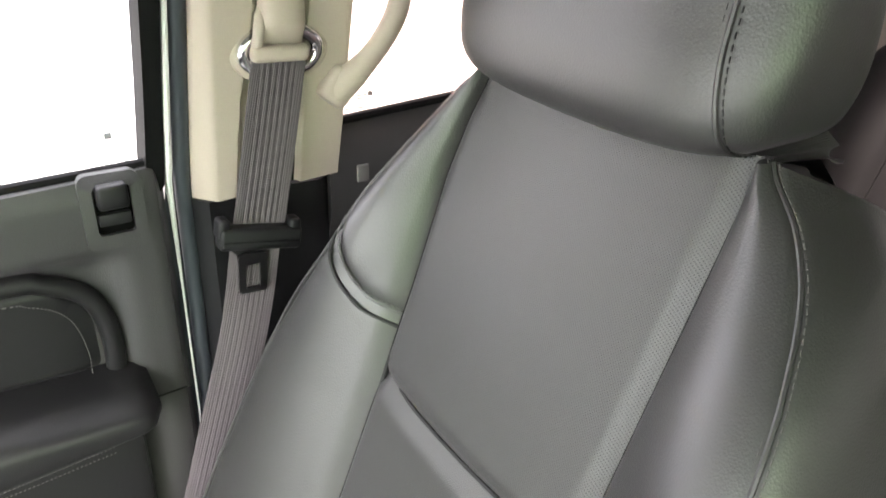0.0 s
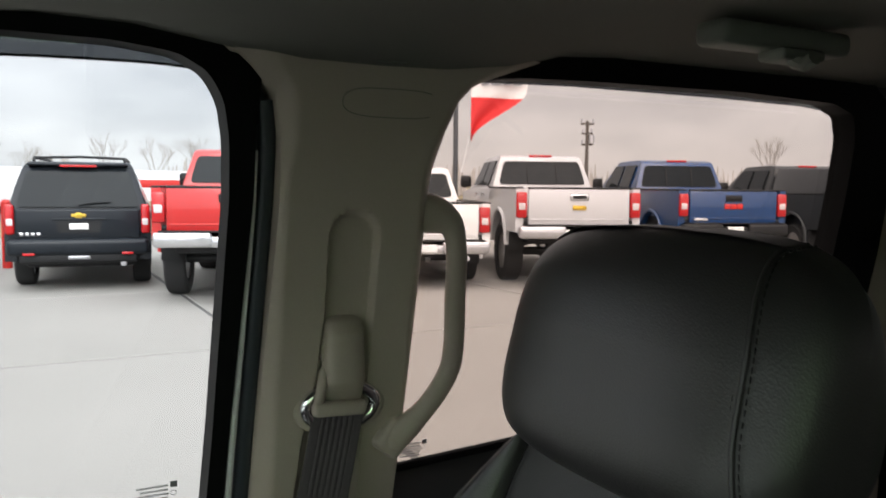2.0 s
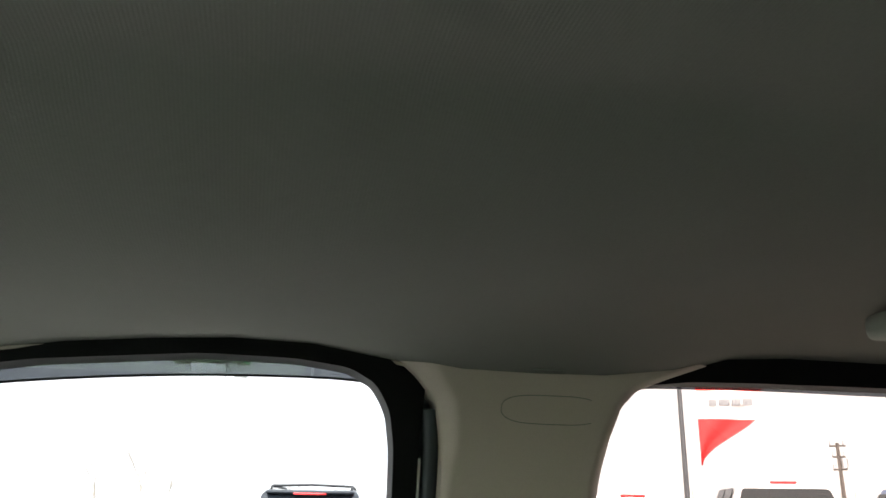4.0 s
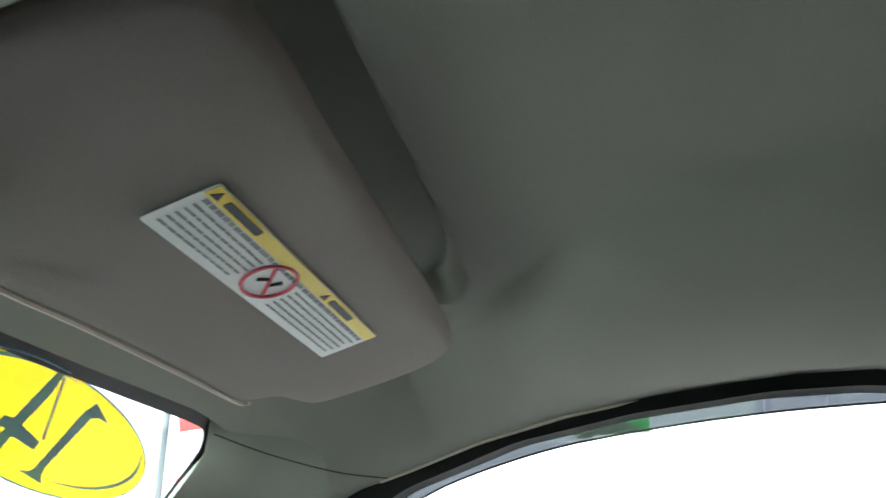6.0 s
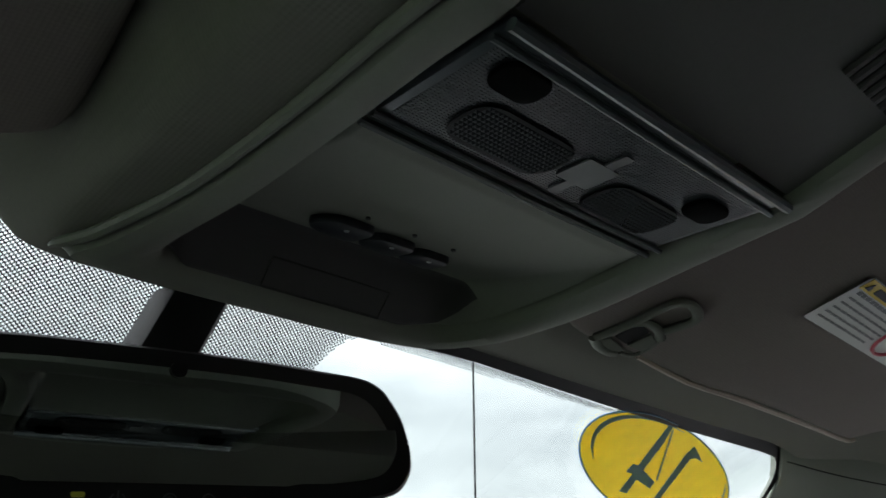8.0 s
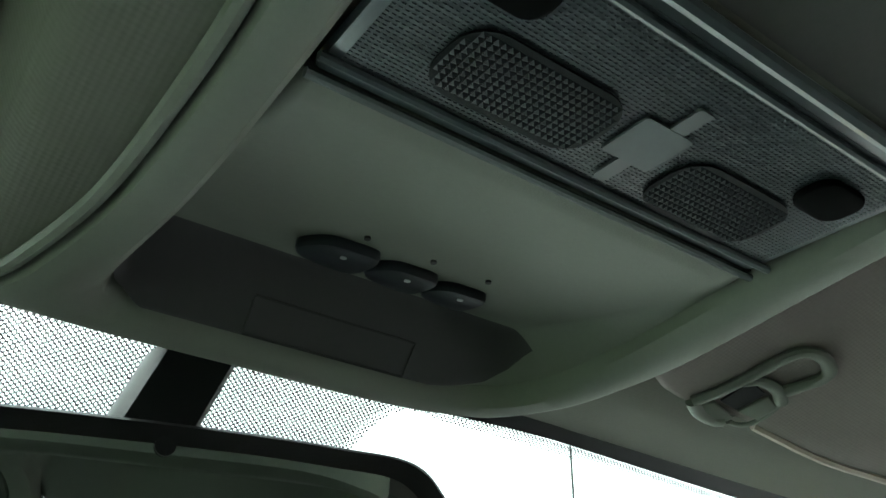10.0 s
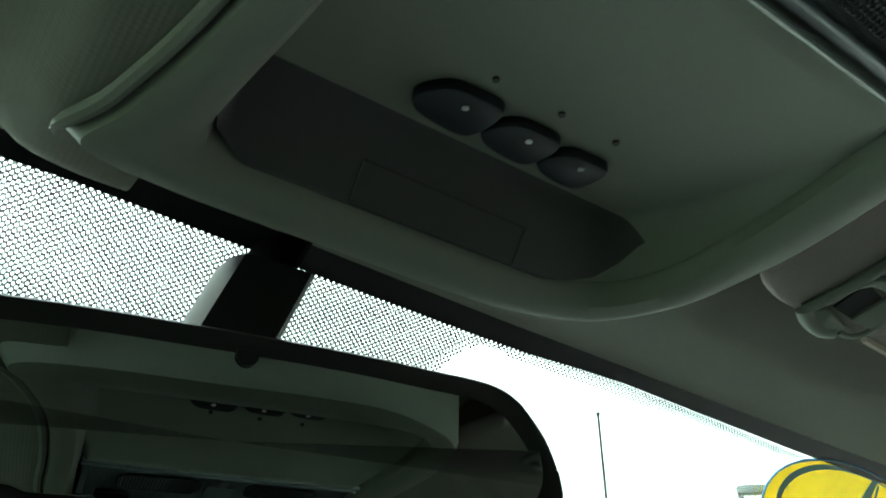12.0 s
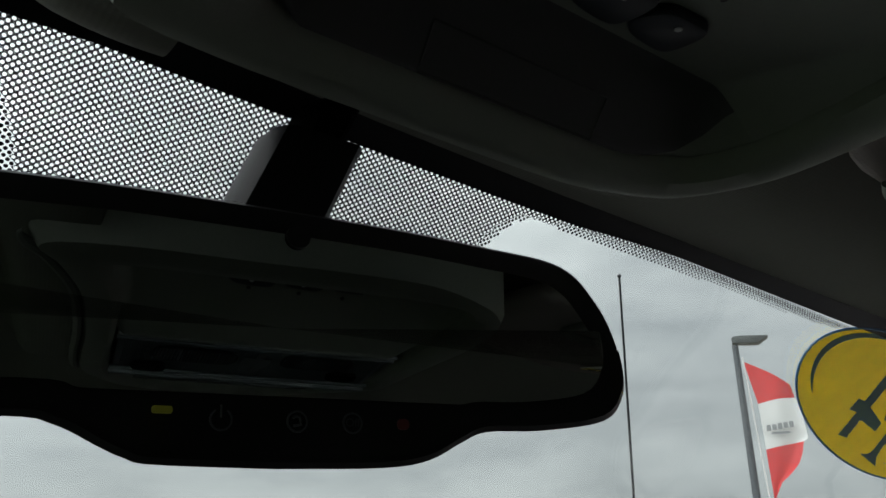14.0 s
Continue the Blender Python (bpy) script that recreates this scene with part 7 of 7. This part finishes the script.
part("base", cylinder(0.62, 0.42, (16.9, 1.45, GROUND_Z + 0.21), seg=32, r2=0.58), CONCRETE, col, "round concrete base")
part("shaft", box((0.62, 0.66, 4.1), (16.9, 1.45, GROUND_Z + 2.3), 0.02, 2), GALV, col, "pale clad shaft")
SIGN_FACE = Matrix(((0, 0, 1, 16.6), (1, 0, 0, 0), (0, 1, 0, 0), (0, 0, 0, 1)))
part("canopy_soffit", plate([(2.40, 4.80), (2.12, 4.58), (0.66, 4.62), (0.66, 5.30), (2.40, 5.30)], 0.55, SIGN_FACE @ Matrix.Translation((0, 0, 0.02)), 0.01), SLATE, col, "dark canopy end")
part("canopy_brace", plate([(1.16, 4.60), (0.93, 4.34), (0.69, 4.32), (0.95, 4.62)], 0.30, SIGN_FACE @ Matrix.Translation((0, 0, 0.1)), 0.01), GALV, col, "pale slanted brace")
part("canopy_band", plate([(1.20, 4.82), (0.655, 4.54), (0.655, 5.32), (1.20, 5.32)], 0.015, SIGN_FACE, 0.004), mat("green_band_paint", (0.01, 0.30, 0.06), 0.4, blotch=0.05), col, "green painted panel")
for x, y in ((15.6, 0.87), (17.0, 0.51), (17.8, 2.28)):
    post = thing("bollard", (x, y, GROUND_Z), "red painted steel bollard on the lot", "bollard", "red posts by the column")
    part("tube", cylinder(0.085, 1.22, (x, y, GROUND_Z + 0.61), seg=20), RED_PAINT, post)
    part("cap", cylinder(0.085, 0.05, (x, y, GROUND_Z + 1.245), seg=20, r2=0.05), RED_PAINT, post)


def flag_pole(at, height, r, label):
    p = thing("flag_pole", at, label, "flag pole", "poles")
    x, y, z = at
    part("pole", tube([(x, y, z), (x, y, z + height * 0.5), (x, y, z + height)], [r, r * 0.85, r * 0.6], 12, up=(1, 0, 0)), mat("weathered_steel", (0.06, 0.065, 0.07), 0.5, metal=0.2, blotch=0.1, blotch_scale=2), p)
    b = bmesh.new()
    bmesh.ops.create_uvsphere(b, u_segments=12, v_segments=8, radius=r * 1.1)
    bmesh.ops.translate(b, vec=(x, y, z + height), verts=b.verts)
    part("finial", b, BRUSHED, p)
    return p


def hung_flag(at, right, width, height, bands, lower_tip, label):
    """A flag on a halyard, rippled; bands: (from, to, material) from the top; the foot runs to a point."""
    f = thing("flag", at, label, "flag", "flags")
    o, r = Vector(at), Vector(right).normalized()
    out = Vector((0, 0, 1)).cross(r)

    def sheet(a, b):
        def g(u, v):
            t = lerp(a, b, v)
            w = width * (1 - sm(1 - lower_tip, 1.0, t) * 0.97) * (0.90 + 0.10 * math.cos(3 * t))
            sag = 0.10 * height * u * (1 - t) * (1 if t < 0.9 else 0.3)
            return o + r * (u * w) + out * (0.05 * width * math.sin(7 * u + 5 * t)) - Vector((0, 0, t * height + 0.35 * sag))
        return grid(g, 16, 14, thick=tuple(out * 0.004))
    for a, b, material in bands:
        part("cloth_panel", sheet(a, b), material, f, "rippled cloth panel")
    return f, o, r, out


FLAG_RED = mat("red_flag_cloth", (0.60, 0.03, 0.03), 0.8, blotch=0.08, blotch_scale=4)
FLAG_WHITE = mat("white_flag_cloth", (0.68, 0.67, 0.66), 0.8, blotch=0.05, blotch_scale=4)
D1 = 19.0
fx, fy = 0.13 + D1 * math.sin(radians(118.6)), 0.28 + D1 * math.cos(radians(118.6))
flag_pole((fx, fy, GROUND_Z), 6.8, 0.065, "tall grey flag pole behind the parked trucks")
right1 = (math.sin(radians(208)), math.cos(radians(208)), 0)
fl, fo, fr, fn = hung_flag((fx + 0.35 * right1[0], fy + 0.35 * right1[1], 1.80 + D1 * math.tan(radians(9.4))), right1, 1.40, 2.10, ((0.0, 0.22, FLAG_RED), (0.22, 0.52, FLAG_WHITE), (0.52, 1.0, FLAG_RED)), 0.55, "red and white flag with a blank band of print")
for k, (u0, u1) in enumerate(((0.18, 0.30), (0.33, 0.50), (0.53, 0.66), (0.69, 0.84))):
    part("print_bar", box((0.012, 1.4 * (u1 - u0), 0.15), (0, 0, 0), 0.003), INK_GREY, fl, "grey print bar").matrix_world = Matrix.Translation(fo + fr * (1.4 * (u0 + u1) / 2) - fn * 0.09 + Vector((0, 0, -2.10 * 0.36))) @ Matrix.Rotation(math.atan2(fr.y, fr.x) - math.pi / 2, 4, "Z")
part("halyard", tube([(fx + 0.3 * right1[0], fy + 0.3 * right1[1], fo.z - 2.1), (fx + 0.05, fy, fo.z - 3.6)], 0.008, 6), FLAG_WHITE, fl)

# raked whip aerial on the right wing, and the lamp mast ahead of the windscreen
aerial = thing("antenna", (0.845, 1.405, 1.172), "thin raked black whip aerial on the white wing", "antenna")
WHIP = mat("black_coated_steel", (0.020, 0.022, 0.024), 0.45, spec=0.4)
part("mast", tube([(0.845, 1.400, 1.174), (0.630, 1.186, 1.800), (0.541, 1.0985, 2.060)], [0.0022, 0.0015, 0.0012], 8, up=(1, 0, 0)), WHIP, aerial)
part("mount", tube([(0.845, 1.403, 1.165), (0.841, 1.397, 1.180), (0.836, 1.391, 1.200)], [0.016, 0.011, 0.0045], 14, up=(1, 0, 0)), BLACK, aerial, "black rubber mount")
tip = bmesh.new()
bmesh.ops.create_uvsphere(tip, u_segments=10, v_segments=6, radius=0.0022)
bmesh.ops.translate(tip, vec=(0.541, 1.0985, 2.060), verts=tip.verts)
part("tip", tip, WHIP, aerial, "round black tip")
D2 = 28.0
lx, ly = -0.086 + D2 * math.sin(radians(56.25)), 0.56 + D2 * math.cos(radians(56.25))
lt = thing("street_lamp", (lx, ly, GROUND_Z), "grey steel lot lamp with a flat box head", "street lamp")
LAMP_TOP = 1.77 + D2 * math.tan(radians(13.95))
part("mast", tube([(lx, ly, GROUND_Z), (lx, ly, LAMP_TOP - 0.1)], [0.14, 0.10], 12, up=(1, 0, 0)), mat("dark_mast_paint", (0.040, 0.048, 0.056), 0.5, blotch=0.1, blotch_scale=2), lt)
r2 = Vector((math.sin(radians(148)), math.cos(radians(148)), 0))
LAMP_AT = Vector((lx + 0.18 * r2.x, ly + 0.18 * r2.y, 1.77 + D2 * math.tan(radians(12.75))))
out2 = Vector((0, 0, 1)).cross(r2)
BANNER = Matrix(((r2.x, 0, out2.x, LAMP_AT.x), (r2.y, 0, out2.y, LAMP_AT.y), (0, 1, 0, LAMP_AT.z), (0, 0, 0, 1)))
part("lamp_head", plate([(-0.26, 0.57), (-0.27, 0.72), (-0.20, 0.79), (0.03, 0.80), (0.88, 0.73), (0.84, 0.68), (0.55, 0.50), (0.20, 0.52)], 0.42, BANNER @ Matrix.Translation((0, 0, -0.21)), 0.03), mat("dark_bronze_paint", (0.045, 0.052, 0.050), 0.5, blotch=0.1), lt, "dark flat lamp head")
fl2 = thing("flag", LAMP_AT, "tall red and white banner flag on the lamp mast", "flag", "flags")
HOIST = [(0.06, 0.01), (1.47, 0.27), (2.92, 0.30), (4.45, 0.33)]
for h0, h1, fly, material in ((0.06, 1.47, [(0.0, 1.31, 0.93), (1.0, 1.39, 1.34)], FLAG_RED),
                              (1.47, 2.92, [(0.0, 1.39, 1.34), (0.45, 1.53, 1.90), (0.9, 1.58, 2.66), (1.0, 1.44, 2.72)], FLAG_WHITE),
                              (2.92, 4.45, [(0.0, 1.44, 2.72), (0.25, 1.34, 3.10), (0.45, 1.18, 3.43), (0.6, 0.90, 3.72), (0.75, 0.62, 3.95), (1.0, 0.36, 4.45)], FLAG_RED)):
    def banner(u, v, h0=h0, h1=h1, fly=fly):
        h = lerp(h0, h1, v)
        x = lerp(line(HOIST, h), line([(p[0], p[1]) for p in fly], v), u)
        drop = lerp(h, line([(p[0], p[2]) for p in fly], v), u) - 0.07 * math.sin(u * math.pi) * (1 - 0.3 * h)
        return BANNER @ Vector((x, -drop, 0.09 * math.sin(6.5 * u + 1.1 * h) * u))
    part("cloth_panel", grid(banner, 20, 16, thick=tuple(out2 * 0.004)), material, fl2, "rippled cloth panel")
for k in range(5):
    part("print_bar", plate(rounded(0.13, 0.19 - 0.02 * (k % 2), 0.02), 0.012, BANNER @ Matrix.Translation((0.48 + 0.17 * k, -2.27 + 0.02 * k, -0.14))), INK_GREY, fl2, "grey print bar")
part("print_bar", plate(rounded(0.54, 0.07, 0.02), 0.012, BANNER @ Matrix.Translation((0.82, -2.44, -0.14))), INK_GREY, fl2, "grey print bar")
part("halyard", tube([tuple(LAMP_AT + Vector((0, 0, 0.1))), tuple(BANNER @ Vector((0.20, -4.5, 0)))], 0.03, 6), FLAG_WHITE, fl2, "pale halyard")


# power pole, bare trees, far trailers and woods
def polar(az, dist, z=GROUND_Z):
    return Vector((0.13 + dist * math.sin(radians(az)), 0.28 + dist * math.cos(radians(az)), z))


pp = polar(127.8, 60)
up = thing("power_pole", pp, "weathered wooden power pole with cross arms", "power pole")
part("pole", tube([pp, pp + Vector((0, 0, 6.3))], [0.16, 0.11], 10, up=(1, 0, 0)), BARK, up)
side = Vector((math.sin(radians(217)), math.cos(radians(217)), 0))
for z, w in ((6.1, 0.5), (5.4, 0.4), (4.6, 0.42)):
    part("cross_arm", tube([pp + Vector((0, 0, z)) - side * w, pp + Vector((0, 0, z)) + side * w], 0.07, 6), BARK, up, "wooden cross arm")
    for s in (-1, 1):
        part("insulator", cylinder(0.09, 0.28, tuple(pp + Vector((0, 0, z + 0.2)) + side * (w * 0.8 * s)), seg=8), BRUSHED, up)
part("transformer", cylinder(0.22, 0.6, tuple(pp + Vector((0, 0, 5.0)) + side * 0.3), seg=12), BRUSHED, up, "grey transformer can")


def bare_tree(at, height, seed, spread=0.5):
    """Tapered trunk and forking bare limbs."""
    rng2 = random.Random(seed)
    t = thing("tree", at, "bare leafless winter tree with fine grey twigs", "tree", "bare trees")
    trunk, limbs = bmesh.new(), bmesh.new()
    base = Vector(at)
    top = base + Vector((rng2.uniform(-0.3, 0.3), rng2.uniform(-0.3, 0.3), height * 0.4))
    tube([base, base.lerp(top, 0.5) + Vector((0.08, 0, 0)), top], [height * 0.022, height * 0.017, height * 0.012], 8, bm=trunk, up=(1, 0, 0))

    def grow(p, d, length, r, depth):
        q = p + d * length
        tube([p, p.lerp(q, 0.5) + Vector((rng2.uniform(-1, 1), rng2.uniform(-1, 1), 0.3)) * length * 0.06, q], [r, r * 0.8, r * 0.55], 4, bm=limbs, up=(1, 0.3, 0), caps=False)
        if depth:
            for _ in range(rng2.choice((2, 3, 3))):
                nd = (d + Vector((rng2.uniform(-1, 1), rng2.uniform(-1, 1), rng2.uniform(-0.25, 0.8))) * spread).normalized()
                grow(p.lerp(q, rng2.uniform(0.6, 1.0)), nd, length * rng2.uniform(0.6, 0.8), r * 0.55, depth - 1)
    for _ in range(4):
        d = Vector((rng2.uniform(-1, 1) * spread * 1.2, rng2.uniform(-1, 1) * spread * 1.2, 1)).normalized()
        grow(base.lerp(top, rng2.uniform(0.65, 1.0)), d, height * 0.22, height * 0.0065, 5)
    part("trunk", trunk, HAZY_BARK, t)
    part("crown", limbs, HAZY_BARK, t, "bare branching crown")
    return t


bare_tree(polar(139.6, 46), 4.6, 3, 0.35)
bare_tree(polar(95.5, 60), 5.5, 8, 0.3)
for k, (az, dist, h) in enumerate(((82.5, 75, 8.5), (84.3, 80, 7.5), (88.0, 82, 7.0), (90.2, 78, 6.0), (98.3, 80, 6.5), (100.8, 84, 7.0), (103.2, 82, 6.0), (79.8, 72, 8.0), (106.0, 85, 6.5))):
    bare_tree(polar(az, dist), h, 20 + k, 0.55)
# far woods: many thin stems along the horizon
woods = bmesh.new()
rngw = random.Random(11)
for k in range(900):
    az = rngw.uniform(60, 165)
    p = polar(az, rngw.uniform(110, 150))
    h = rngw.uniform(2.0, 4.6) * (0.8 + 0.4 * math.sin(az * 0.7))
    tube([p, p + Vector((rngw.uniform(-0.5, 0.5), rngw.uniform(-0.5, 0.5), h))], [0.35, 0.08], 4, bm=woods, up=(1, 0, 0), caps=False)
# stems coloured paler still, with the far haze painted in
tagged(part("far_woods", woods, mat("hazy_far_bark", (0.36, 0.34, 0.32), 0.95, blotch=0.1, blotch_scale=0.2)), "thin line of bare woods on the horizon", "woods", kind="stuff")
for az, dist, w in ((86.0, 46, 7.0), (90.3, 52, 6.0), (98.5, 55, 9.0)):
    p = polar(az, dist)
    tr = thing("trailer", p, "white box trailer parked beyond the lot", "trailer", "white trailers")
    part("box_body", box((2.4, w, 1.9), tuple(p + Vector((0, 0, 1.35))), 0.05, 2), PAINT["white"], tr)
    part("stripe", box((0.02, w * 0.5, 0.5), tuple(p + Vector((-1.21, 0, 1.5))), 0.005), RED_PAINT, tr, "red stripe")
    for s in (-1, 1):
        part("wheel", cylinder(0.4, 0.3, tuple(p + Vector((-0.9, s * w * 0.3, 0.4))), "X", 14), TYRE, tr)

# small printed marks on the side glass: rows of tiny print, a square and a ring
for y, z, w, turn in ((0.1900, 1.5440, 0.029, 0.0), (-0.0575, 1.5480, 0.024, 0.0)):
    mk = thing("glass_mark", (side_x(z) + 0.02, y, z), "small dark maker's mark printed on the glass", "glass mark", "glass marks")

    def printed(a, b, w=w, y=y, z=z, turn=turn):
        yy, zz = y + a * w, z + b * w + turn * a * w
        return (side_x(zz) + 0.0205, yy, zz)
    rng = random.Random(5)
    for k in range(5):
        rows_of = bmesh.new()
        a = 0.42 + 0.25 * rng.random()
        while a > -0.32:
            step = rng.uniform(0.035, 0.075)
            box((0.0005, step * 0.7 * w, 0.062 * w), printed(a - step / 2, 0.20 - 0.135 * k), 0.0, 1, bm=rows_of)
            a -= step
        tagged(part("print_line", rows_of, INK_GREY, mk, smooth=False), kind="stuff")
    part("print_square", box((0.0006, 0.20 * w, 0.18 * w), printed(-0.50, 0.22), 0.0), INK_GREY, mk, smooth=False)
    ring = [printed(-0.50 + 0.085 * math.cos(q), -0.06 + 0.085 * math.sin(q)) for q in (j * math.tau / 20 for j in range(20))]
    part("print_ring", tube(ring, 0.010 * w, 5, closed=True, up=(1, 0, 0)), INK_GREY, mk)
